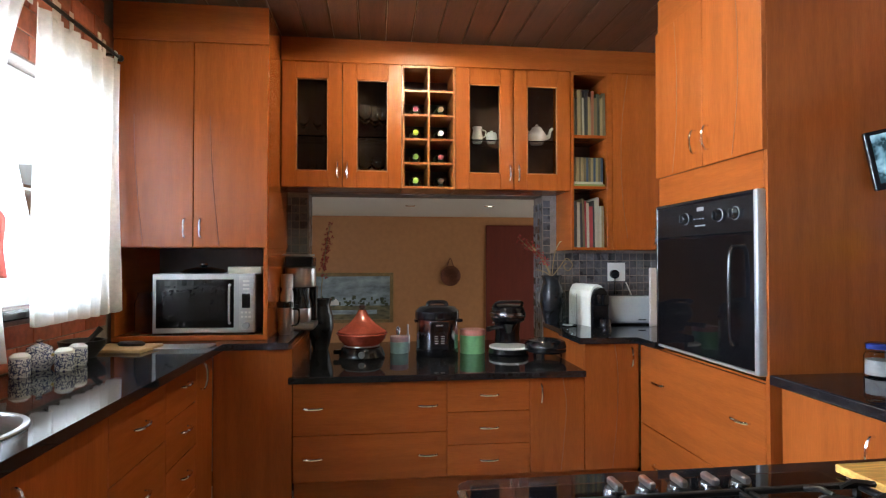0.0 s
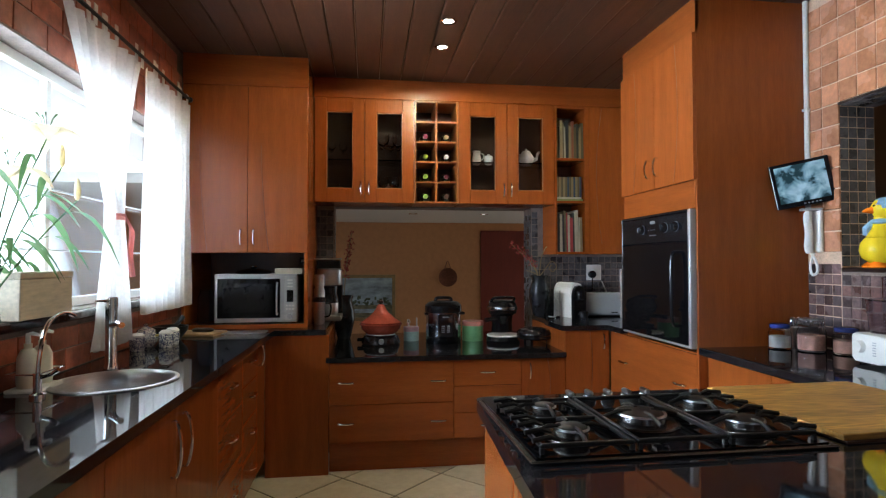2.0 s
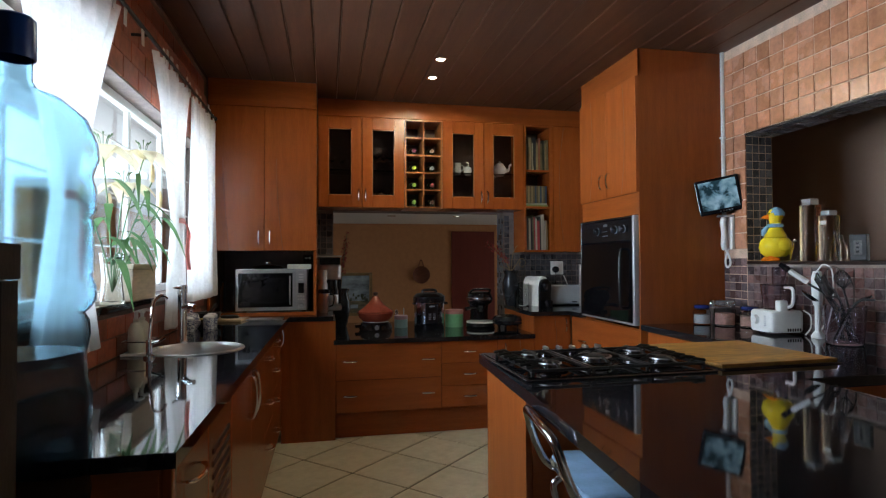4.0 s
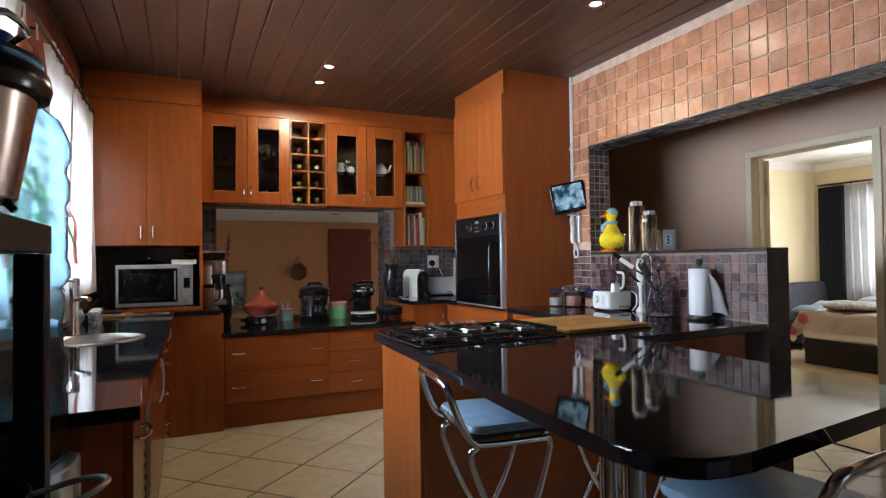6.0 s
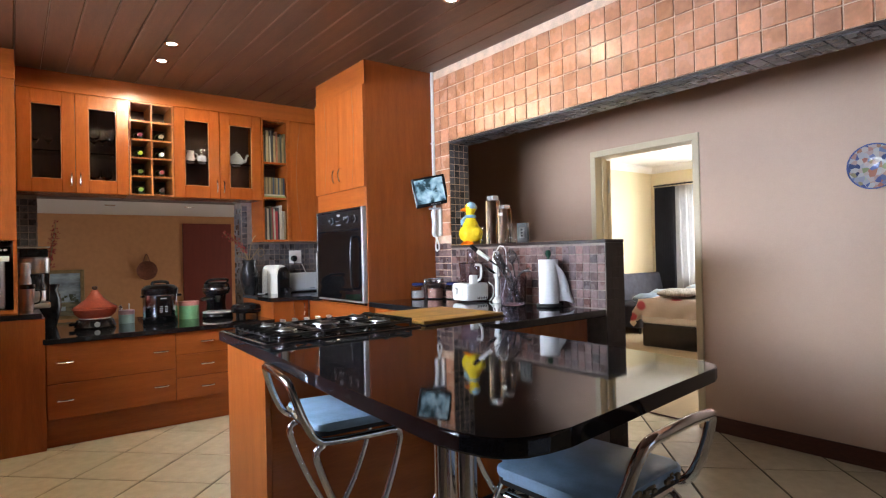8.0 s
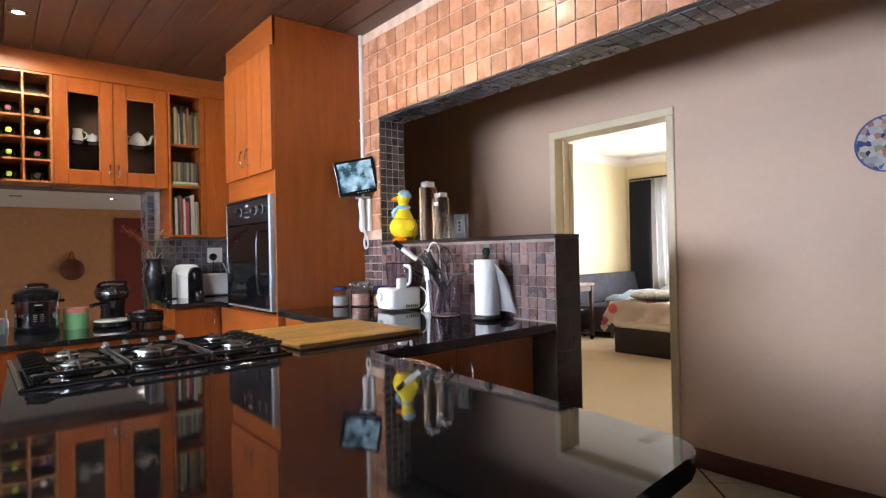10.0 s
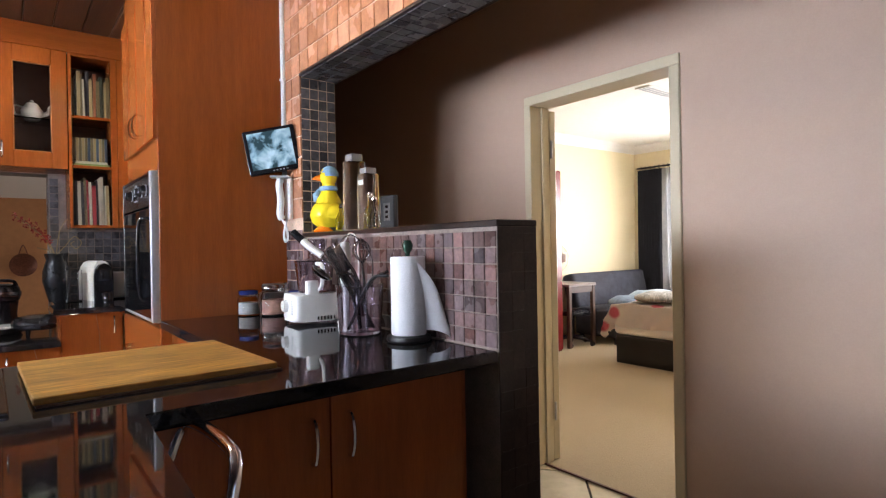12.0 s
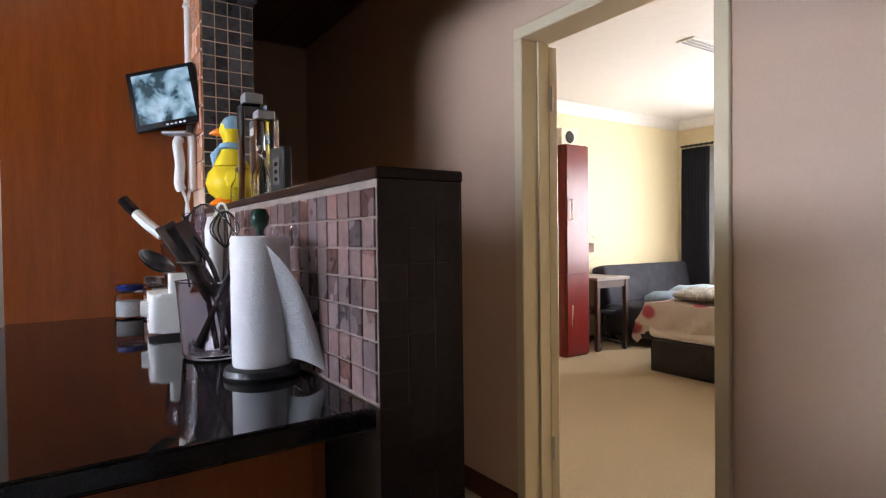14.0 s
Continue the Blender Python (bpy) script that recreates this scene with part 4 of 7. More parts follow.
part("bowl", L([(0.0, 0), (0.05, 0), (0.055, 0.01), (0.085, 0.05), (0.09, 0.075), (0.08, 0.075), (0.06, 0.03), (0.0, 0.02)], 28), MATTBLACK, t)
part("pestle", T([(-0.01, 0.0, 0.03), (0.03, 0.03, 0.09), (0.05, 0.05, 0.12)], [0.016, 0.01, 0.013], 10), MATTBLACK, t)
t = thing("bread_board", (-1.18, 2.72, 0.9), "small wooden board with a loaf end on it", "board", rz=-8)
part("board", B(-0.13, -0.1, 0.0, 0.13, 0.1, 0.016, 0.004, 2), material("beech", (0.42, 0.26, 0.12), 0.5, scale=12, vary=0.25, stretch=(1, 8, 8)), t)
part("rest", L([(0.0, 0.017), (0.06, 0.017), (0.065, 0.028), (0.05, 0.036), (0.0, 0.034)], 20, 0.02, 0.02, 0, 1.0, 0.5), MATTBLACK, t)
t = thing("steel_tray", (-1.0, 2.55, 0.9), "flat steel tray lying on the worktop", "tray", rz=0)
part("tray", B(-0.10, 0.16, 0.0005, 0.19, 0.30, 0.004, 0.001), STEEL, t)

# ---- microwave ----
m = thing("microwave", (-1.16, 2.985, 0.93), "silver microwave oven with dark window and keypad", "microwave")
part("body", B(0.0, 0.02, 0.008, 0.505, 0.38, 0.312, 0.004), SILVER, m)
part("front_frame", B(0.0, 0.0, 0.008, 0.505, 0.019, 0.312, 0.004, 2), SILVER, m)
part("window", B(0.018, -0.004, 0.035, 0.40, 0.006, 0.283, 0.002), BLACKGLASS, m)
part("inner_window", B(0.05, -0.0055, 0.07, 0.355, -0.0035, 0.25), BLACK, m)
part("door_handle", T(spline([(0.383, -0.004, 0.06), (0.383, -0.03, 0.075), (0.383, -0.03, 0.24), (0.383, -0.004, 0.255)], 4), 0.0055, 8), SILVER, m)
pn = part("keypad", B(0.425, -0.003, 0.02, 0.498, 0.004, 0.302, 0.002), STEEL, m)
part("display", B(0.441, -0.006, 0.135, 0.482, -0.002, 0.21, 0.001), BLACK, pn)
for r in range(3):
    part("key", B(0.445, -0.006, 0.228 + r * 0.02, 0.478, -0.003, 0.238 + r * 0.02, 0.001), WHITEPL, pn)
part("dial", T([(0.462, -0.003, 0.045), (0.462, -0.02, 0.045)], [0.019, 0.016], 20), SILVER, pn)
for k in range(6):
    part("key", B(0.436 + (k % 3) * 0.019, -0.006, 0.085 + (k // 3) * 0.022, 0.448 + (k % 3) * 0.019, -0.003, 0.095 + (k // 3) * 0.022, 0.001), WHITEPL, pn)
for fx in (0.04, 0.46):
    part("foot", B(fx, 0.04, 0.0, fx + 0.03, 0.07, 0.008), BLACK, m)
t = thing("pan_lid", (-0.95, 3.13, 1.242), "dark round pan lid lying on the microwave", "pan lid")
part("lid", L([(0.0, 0.0), (0.11, 0.0), (0.115, 0.006), (0.1, 0.02), (0.03, 0.034), (0.0, 0.035)], 28), BLACK, t)
part("knob", L([(0.012, 0.034), (0.022, 0.044), (0.02, 0.052), (0.0, 0.054)], 16), CHROME, t)
t = thing("paper_box", (-0.72, 3.08, 1.242), "cream cardboard box lying on the microwave", "box")
part("box", B(-0.08, -0.06, 0.0, 0.09, 0.1, 0.035, 0.002), CREAMPL, t)
t = thing("glass_jar", (-1.24, 3.1, 0.928), "clear glass storage jar in the dark niche", "jar")
part("jar", L([(0, 0), (0.045, 0), (0.05, 0.01), (0.05, 0.16), (0.035, 0.2), (0.035, 0.215), (0.031, 0.215), (0.031, 0.2), (0.046, 0.158), (0.046, 0.012), (0, 0.008)], 24), GLASS, t)
t = thing("wall_socket", (-0.655, YB - 0.082, 1.325), "small black double wall socket", "socket")
part("plate", B(-0.05, -0.008, -0.025, 0.03, 0.0, 0.025, 0.002), BLACK, t)
for dx in (-0.03, 0.0):
    part("switch", B(dx - 0.008, -0.011, -0.006, dx + 0.012, -0.007, 0.008, 0.001), WHITEPL, t)

# ---- coffee corner on the left worktop ----
t = thing("travel_mug", (-0.535, 3.18, 0.9), "steel travel mug with black lid and handle", "mug")
part("cup", L([(0, 0), (0.03, 0), (0.034, 0.02), (0.042, 0.15), (0.0, 0.151)], 24), STEEL, t)
part("lid", L([(0.044, 0.15), (0.045, 0.175), (0.038, 0.182), (0.0, 0.182)], 24), BLACK, t)
part("handle", T(spline([(0.04, 0.01, 0.14), (0.075, 0.02, 0.13), (0.07, 0.02, 0.06), (0.037, 0.01, 0.045)], 5), 0.006, 8), BLACK, t)
t = thing("thermos_flask", (-0.545, 3.33, 0.9), "tall brushed-steel thermos flask", "flask")
part("flask", L([(0, 0), (0.036, 0), (0.038, 0.01), (0.038, 0.21), (0.03, 0.24), (0.03, 0.25), (0.035, 0.252), (0.035, 0.32), (0.03, 0.33), (0, 0.33)], 28), STEEL, t)
t = thing("coffee_machine", (-0.485, 3.47, 0.9), "steel and black filter coffee machine", "coffee machine")
part("base", B(-0.08, -0.12, 0.0, 0.09, 0.12, 0.04, 0.01, 2), STEEL, t)
part("column", B(-0.08, 0.04, 0.041, 0.09, 0.12, 0.25, 0.008, 2), BLACK, t)
part("head", L([(0, 0.25), (0.085, 0.25), (0.09, 0.26), (0.09, 0.36), (0.08, 0.37), (0, 0.37)], 28), STEEL, t)
part("jug", L([(0, 0.042), (0.06, 0.042), (0.066, 0.06), (0.066, 0.13), (0.05, 0.18), (0, 0.182)], 28, 0, -0.03), STEEL, t)
part("jug_band", L([(0.067, 0.125), (0.068, 0.16), (0.056, 0.19), (0.06, 0.245), (0, 0.246)], 28, 0, -0.03), BLACK, t)
part("lid", B(-0.085, -0.07, 0.371, 0.08, 0.11, 0.43, 0.006), BLACK, t)
part("rail", T([(-0.1, -0.09, 0.44), (0.09, -0.09, 0.44)], 0.006, 6), STEEL, t)

# ---- things on the hatch shelf ----
Z2 = 0.727
CLAY = material("terracotta_clay", (0.33, 0.062, 0.035), 0.25, scale=50, vary=0.15, bump=0.15)
t = thing("tagine", (-0.115, 3.42, Z2), "terracotta tagine on a black electric hotplate", "tagine")
hp = part("hotplate", L([(0, 0), (0.125, 0), (0.14, 0.008), (0.122, 0.06), (0.112, 0.066), (0, 0.067)], 32), BLACK, t, "black electric hotplate")
part("ring", L([(0.085, 0.067), (0.105, 0.068), (0.103, 0.074), (0.085, 0.074)], 32), STEEL, hp)
part("dial", T([(0.0, -0.122, 0.03), (0.0, -0.142, 0.03)], [0.02, 0.018], 18), STEEL, hp)
part("handle", B(-0.17, -0.02, 0.02, -0.125, 0.02, 0.045, 0.004), BLACK, hp)
part("dish", L([(0, 0.075), (0.105, 0.075), (0.14, 0.11), (0.143, 0.13), (0.155, 0.142), (0.152, 0.148), (0, 0.149)], 36), CLAY, t)
part("lid", L([(0.146, 0.149), (0.147, 0.157), (0.11, 0.18), (0.066, 0.215), (0.038, 0.25), (0.028, 0.272), (0.02, 0.284), (0, 0.286)], 36), CLAY, t)
part("knob", L([(0.012, 0.286), (0.02, 0.295), (0.018, 0.31), (0, 0.315)], 16), DARKWOOD_SHADE, t)
t = thing("small_canister", (0.115, 3.55, Z2), "small round tin, pale blue with a lilac lid", "canister", "round canisters")
part("tin", L([(0, 0), (0.056, 0), (0.057, 0.004), (0.057, 0.07), (0, 0.071)], 28), material("pale_blue_tin", (0.28, 0.42, 0.46), 0.35), t)
part("lid", L([(0.0585, 0.071), (0.0585, 0.1), (0.055, 0.104), (0, 0.104)], 28), material("lilac_lid", (0.42, 0.26, 0.33), 0.35), t)
t = thing("green_canister", (0.575, 3.5, Z2), "large round tin, light green with a pink lid", "canister", "round canisters")
part("tin", L([(0, 0), (0.078, 0), (0.079, 0.004), (0.079, 0.112), (0, 0.113)], 32), material("light_green_tin", (0.20, 0.46, 0.23), 0.35), t)
part("lid", L([(0.081, 0.113), (0.081, 0.142), (0.077, 0.147), (0, 0.148)], 32), material("pink_lid", (0.55, 0.22, 0.20), 0.35), t)
t = thing("pressure_cooker", (0.345, 3.45, Z2), "black and steel electric pressure cooker", "pressure cooker")
part("base", L([(0, 0), (0.125, 0), (0.13, 0.006), (0.13, 0.04), (0.127, 0.043), (0, 0.044)], 40), BLACK, t)
part("body", L([(0.126, 0.044), (0.128, 0.05), (0.128, 0.22), (0, 0.221)], 40), material("cooker_steel", (0.36, 0.37, 0.41), 0.17, metal=1.0, scale=90, vary=0.08, bump=0.0), t, "polished steel")
ld = part("lid", L([(0.134, 0.221), (0.137, 0.235), (0.135, 0.27), (0.11, 0.295), (0.06, 0.305), (0, 0.306)], 40), BLACK, t, "black domed lid")
part("grip", T(spline([(-0.06, 0, 0.3), (-0.045, 0, 0.322), (0.045, 0, 0.322), (0.06, 0, 0.3)], 5), 0.012, 8), BLACK, ld)
cp = part("control_panel", B(-0.058, -0.136, 0.045, 0.058, -0.118, 0.212, 0.006, 2), BLACK, t)
part("display", B(-0.022, -0.1385, 0.15, 0.022, -0.1345, 0.175, 0.001), BLACKGLASS, cp)
for k in range(4):
    part("mark", B(-0.03, -0.1375, 0.085 + k * 0.014, -0.008, -0.1355, 0.089 + k * 0.014), SILVER, cp)
    part("mark", B(0.008, -0.1375, 0.085 + k * 0.014, 0.03, -0.1355, 0.089 + k * 0.014), SILVER, cp)
part("mark", B(-0.022, -0.1375, 0.19, 0.022, -0.1355, 0.197), SILVER, cp)
for sx in (-1, 1):
    part("side_handle", B(sx * 0.127 - 0.014, -0.03, 0.2, sx * 0.127 + 0.03 * (sx > 0) - 0.016 * (sx < 0) + 0.014 * (sx < 0) , 0.03, 0.22, 0.005), BLACK, t)
t = thing("capsule_machine", (0.79, 3.46, Z2), "small black capsule coffee machine with a white saucer", "coffee machine")
t.scale = (1.18, 1.18, 1.12)
part("drip_tray", L([(0, 0), (0.1, 0), (0.108, 0.01), (0.1, 0.034), (0, 0.034)], 32, 0, -0.03), BLACK, t, "round black drip tray")
part("saucer", L([(0, 0.0345), (0.1, 0.0345), (0.104, 0.04), (0.1, 0.046), (0, 0.044)], 28, 0, -0.03), CHINA, t)
part("column", L([(0, 0.035), (0.06, 0.035), (0.056, 0.1), (0.062, 0.17), (0, 0.171)], 24, 0.02, 0.085, 0, 1.2, 0.8), BLACK, t)
hd_ = part("head", L([(0, 0.168), (0.07, 0.168), (0.085, 0.18), (0.09, 0.215), (0.084, 0.25), (0.066, 0.268), (0, 0.272)], 32, 0.01, 0.03, 0, 1.05, 1.15), BLACK, t, "domed glossy black head")
part("front_band", L([(0.0905, 0.2), (0.0925, 0.205), (0.0925, 0.222), (0.0905, 0.227)], 32, 0.01, 0.03, 0, 1.05, 1.15), DARKSTEEL, hd_)
part("spout", L([(0, 0.115), (0.018, 0.115), (0.026, 0.14), (0.042, 0.167), (0, 0.167)], 20, 0.005, -0.03), BLACK, t)
part("holder_arm", T([(-0.03, -0.03, 0.152), (-0.075, -0.05, 0.15), (-0.12, -0.07, 0.143)], [0.011, 0.012, 0.015], 10), BLACK, t)
part("lever", T(spline([(-0.07, 0.02, 0.262), (-0.05, -0.05, 0.288), (0.06, -0.05, 0.288), (0.085, 0.02, 0.262)], 4), 0.009, 8), BLACK, t)
t = thing("waffle_iron", (0.985, 3.26, Z2), "round black waffle iron with legs", "waffle iron")
t.scale = (1.3, 1.3, 1.15)
part("lower_shell", L([(0, 0.03), (0.08, 0.03), (0.1, 0.04), (0.1, 0.055), (0, 0.056)], 28), BLACK, t)
part("upper_shell", L([(0.1, 0.06), (0.1, 0.072), (0.085, 0.092), (0.04, 0.102), (0, 0.103)], 28), BLACK, t)
part("hinge", B(-0.03, 0.08, 0.035, 0.03, 0.11, 0.085, 0.004), BLACK, t)
for k in range(3):
    a = k * 2.1
    part("leg", T([(0.07 * math.cos(a), 0.07 * math.sin(a), 0.031), (0.075 * math.cos(a), 0.075 * math.sin(a), 0.0)], 0.007, 6), BLACK, t)

# ---- right corner worktop ----
VASE = material("dark_ceramic", (0.014, 0.015, 0.018), 0.25, scale=14, vary=0.5, bump=0.1)
REDFL = leaf_mat("red_blossom", (0.30, 0.03, 0.025), 0.3)
STEM = material("dry_stem", (0.25, 0.18, 0.09), 0.7)


def flower_vase(x, y, z, hgt, lean, seed, tall):
    rnd = random.Random(seed)
    t = thing("flower_vase", (x, y, z), "dark ceramic vase with dry red blossom branches", "vase", "flower vases")
    k = hgt / 0.3
    part("vase", L([(0, 0), (0.044 * k, 0), (0.05 * k, 0.02 * k), (0.076 * k, 0.13 * k), (0.074 * k, 0.19 * k), (0.054 * k, 0.26 * k), (0.066 * k, 0.3 * k), (0.06 * k, 0.3 * k), (0.046 * k, 0.262 * k), (0, 0.25 * k)], 28), VASE, t)
    for b in range(3):
        ex, ez = lean * (0.6 + 0.5 * b / 2), tall * (0.75 + 0.15 * b)
        pts = spline([(0, 0, hgt - 0.02), (ex * 0.3, rnd.uniform(-0.02, 0.02), hgt + ez * 0.4), (ex * 0.7, rnd.uniform(-0.04, 0.04), hgt + ez * 0.75), (ex, rnd.uniform(-0.05, 0.05), hgt + ez)], 6)
        part("branch", T(pts, 0.0025, 5), STEM, t)
        bm = bmesh.new()
        for p in pts[6:]:
            for q in range(2):
                c = Vector(p) + Vector((rnd.gauss(0, 0.012), rnd.gauss(0, 0.012), rnd.gauss(0, 0.012)))
                for a in range(5):
                    d = Vector((rnd.gauss(0, 1), rnd.gauss(0, 1), rnd.gauss(0, 1))).normalized()
                    u = d.orthogonal().normalized()
                    s = rnd.uniform(0.009, 0.016)
                    vs = [bm.verts.new(c), bm.verts.new(c + d * s * 0.6 + u * s * 0.4), bm.verts.new(c + d * s), bm.verts.new(c + d * s * 0.6 - u * s * 0.4)]
                    bm.faces.new(vs)
        part("blossom", bm, REDFL, t, "clusters of small red petals", smooth=False)
    return t


fv = flower_vase(1.1, 3.52, 0.9, 0.31, -0.2, 3, 0.24)
for k, pts in enumerate((((0, 0, 0.3), (0.02, 0, 0.45), (0.06, 0.0, 0.53), (0.09, 0.0, 0.5), (0.085, 0, 0.46)), ((0, 0, 0.3), (0.05, 0, 0.36), (0.1, 0, 0.42), (0.14, 0, 0.38), (0.11, 0, 0.34), (0.08, 0, 0.37), (0.1, 0, 0.39)), ((0, 0, 0.3), (-0.04, 0, 0.33), (-0.1, 0, 0.35)))):
    part("curled_twig", T(spline(pts, 6), 0.003, 5), STEM, fv, "pale curled twig")
flower_vase(-0.392, 3.74, Z2, 0.33, 0.05, 5, 0.46)
t = thing("glass_cylinder", (1.185, 3.42, 0.9), "tall clear glass cylinder", "glass")
part("glass", L([(0, 0), (0.045, 0), (0.047, 0.004), (0.047, 0.2), (0.044, 0.2), (0.044, 0.01), (0, 0.008)], 28), GLASS, t)
t = thing("pod_machine", (1.315, 3.42, 0.9), "white pod coffee machine with an arched black front", "coffee machine", rz=13)
arch = [(-0.056, 0.0), (-0.056, 0.18), (-0.048, 0.22), (-0.028, 0.25), (0.0, 0.26), (0.028, 0.25), (0.048, 0.22), (0.056, 0.18), (0.056, 0.0)]
for nm_, k_, ya, yb, mt_ in (("body", 1.0, -0.09, 0.15, WHITEPL), ("front_panel", 0.93, -0.125, -0.0905, BLACK)):
    bm = bmesh.new()
    va = [bm.verts.new((px * k_, ya, pz * k_)) for px, pz in arch]
    vb = [bm.verts.new((px * k_, yb, pz * k_)) for px, pz in arch]
    bm.faces.new(va), bm.faces.new(vb[::-1])
    for k in range(len(arch)):
        bm.faces.new((va[k], va[(k + 1) % len(arch)], vb[(k + 1) % len(arch)], vb[k]))
    part(nm_, bm, mt_, t, "" if mt_ is WHITEPL else "glossy black arched front")
part("front_head", prism(bmesh.new(), rounded([(-0.036, -0.165), (0.036, -0.165), (0.036, -0.126), (-0.036, -0.126)], [0.02, 0.02, 0, 0]), 0.13, 0.2, 0.008), BLACK, t)
part("cup_stand", L([(0, 0), (0.036, 0), (0.036, 0.05), (0.032, 0.055), (0, 0.055)], 24, 0, -0.165), BLACK, t)
t = thing("steel_tray", (1.69, 3.3, 0.9), "thin grey steel tray standing on edge beside the oven", "tray", rz=20)
part("tray", box(bmesh.new(), -0.045, -0.008, 0.0, 0.045, 0.004, 0.36, 0.003, 2), STEEL, t)
part("rim", T([(-0.045, -0.002, 0.005), (-0.045, -0.002, 0.362), (0.045, -0.002, 0.362), (0.045, -0.002, 0.005)], 0.004, 6), STEEL, t)
t = thing("toaster", (1.56, 3.45, 0.9), "long silver toaster with a plugged-in lead", "toaster", rz=-3)
# silver toaster; the window's blue-white reflection is put into its base colour
part("body", B(-0.165, -0.08, 0.01, 0.165, 0.08, 0.182, 0.018, 3), material("silver_with_window_reflection", (0.52, 0.55, 0.6), 0.24, metal=0.25, scale=90, vary=0.03, bump=0.0), t)
part("slot", B(-0.13, -0.02, 0.1815, 0.13, 0.02, 0.1835), BLACK, t)
part("foot_rail", B(-0.15, -0.07, 0.0, 0.15, 0.07, 0.0102), BLACK, t)
part("badge", B(0.06, -0.0815, 0.03, 0.11, -0.0795, 0.036), BLACK, t)
part("lead", T(spline([(0.166, 0.0, 0.05), (0.21, -0.04, 0.01), (0.23, 0.1, 0.01), (0.14, 0.13, 0.1), (0.075, 0.158, 0.26)], 6), 0.004, 6), WHITEPL, t)
t = thing("wall_outlet", (1.582, YB - 0.006, 1.23), "white double wall outlet with a black plug in it", "outlet")
part("plate", B(-0.062, -0.01, -0.062, 0.062, 0.0, 0.062, 0.003), WHITEPL, t)
part("plug", T([(-0.02, -0.01, -0.015), (-0.02, -0.035, -0.015), (-0.02, -0.045, -0.015)], [0.03, 0.03, 0.02], 16), BLACK, t)
part("cable", T(spline([(-0.02, -0.03, -0.04), (-0.022, -0.03, -0.1), (-0.03, -0.04, -0.2), (-0.06, -0.05, -0.32)], 5), 0.004, 6), BLACK, t)
part("switch", B(-0.035, -0.013, 0.028, -0.015, -0.009, 0.05, 0.001), WHITEPL, t)
part("switch", B(0.015, -0.013, 0.028, 0.035, -0.009, 0.05, 0.001), WHITEPL, t)
t = thing("steel_board", (1.66, 2.74, 0.9), "grey steel board leaning beside the oven tower", "board")
part("sheet", B(-0.14, 0.0, 0.0, 0.14, 0.008, 0.38, 0.002), SILVER, t)

# ---- things in the wall cabinets ----
for k, (cx, row, col) in enumerate(((0.205, 3, (0.30, 0.05, 0.09)), (0.358, 3, (0.45, 0.3, 0.2)), (0.205, 2, (0.55, 0.62, 0.06)), (0.358, 2, (0.75, 0.75, 0.75)), (0.205, 1, (0.30, 0.45, 0.08)), (0.358, 1, (0.25, 0.05, 0.07)), (0.205, 0, (0.33, 0.48, 0.1)), (0.358, 0, (0.1, 0.05, 0.04)))):
    zc = 1.754 + row * 0.1452
    t = thing("wine_bottle", (cx, 3.36, zc), "dark wine bottle lying in a rack cell", "bottle", "wine bottles")
    part("bottle", T([(0, 0.2, 0.037), (0, 0.1, 0.037), (0, 0.07, 0.033), (0, 0.045, 0.016), (0, 0.0, 0.014)], [0.037, 0.037, 0.033, 0.016, 0.014], 14), material("bottle_glass" + str(k), (0.012, 0.02, 0.01), 0.1, bump=0.0), t)
    part("capsule", T([(0, 0.03, 0.037), (0, -0.012, 0.037), (0, -0.014, 0.037)], [0.0165, 0.0165, 0.012], 14), material("capsule" + str(k), col, 0.35, bump=0.0), t)


def goblet(x, y, z, s, label):
    t = thing("wine_glass", (x, y, z), label, "glass", "drinking glasses")
    part("glass", L([(0, 0), (0.03 * s, 0.001), (0.03 * s, 0.003), (0.004 * s, 0.008), (0.004 * s, 0.07 * s), (0.02 * s, 0.085 * s), (0.036 * s, 0.12 * s), (0.034 * s, 0.17 * s), (0.032 * s, 0.17 * s), (0.033 * s, 0.12 * s), (0.0, 0.085 * s)], 16), GLASS, t)


for gx, gy, gz, s in ((-0.47, 3.45, 2.053, 0.8), (-0.39, 3.48, 2.053, 0.8), (-0.1, 3.45, 2.053, 1.2), (-0.04, 3.5, 2.053, 1.2), (0.01, 3.44, 2.053, 1.1), (-0.1, 3.47, 1.758, 1.1), (-0.02, 3.45, 1.758, 1.1), (-0.42, 3.46, 1.758, 0.8)):
    goblet(gx, gy, gz, s, "clear stemmed drinking glass on a cabinet shelf")
t = thing("milk_jug", (0.60, 3.46, 2.053), "white china milk jug", "jug")
part("jug", L([(0, 0), (0.028, 0), (0.036, 0.03), (0.03, 0.06), (0.026, 0.075), (0.033, 0.095), (0.029, 0.095), (0.02, 0.07), (0, 0.02)], 20), CHINA, t)
part("handle", T(spline([(0.03, 0, 0.08), (0.055, 0, 0.07), (0.05, 0, 0.04), (0.034, 0, 0.03)], 4), 0.004, 6), CHINA, t)
t = thing("sugar_bowl", (0.69, 3.45, 2.053), "small white china sugar bowl with lid", "bowl")
part("bowl", L([(0, 0), (0.025, 0), (0.036, 0.02), (0.034, 0.045), (0, 0.046)], 20), CHINA, t)
part("lid", L([(0.034, 0.046), (0.03, 0.058), (0.008, 0.064), (0.009, 0.072), (0, 0.074)], 20), CHINA, t)
t = thing("teapot", (0.985, 3.46, 2.053), "white china teapot with spout and lid", "teapot")
part("body", L([(0, 0), (0.035, 0), (0.058, 0.03), (0.06, 0.055), (0.04, 0.085), (0, 0.086)], 24), CHINA, t)
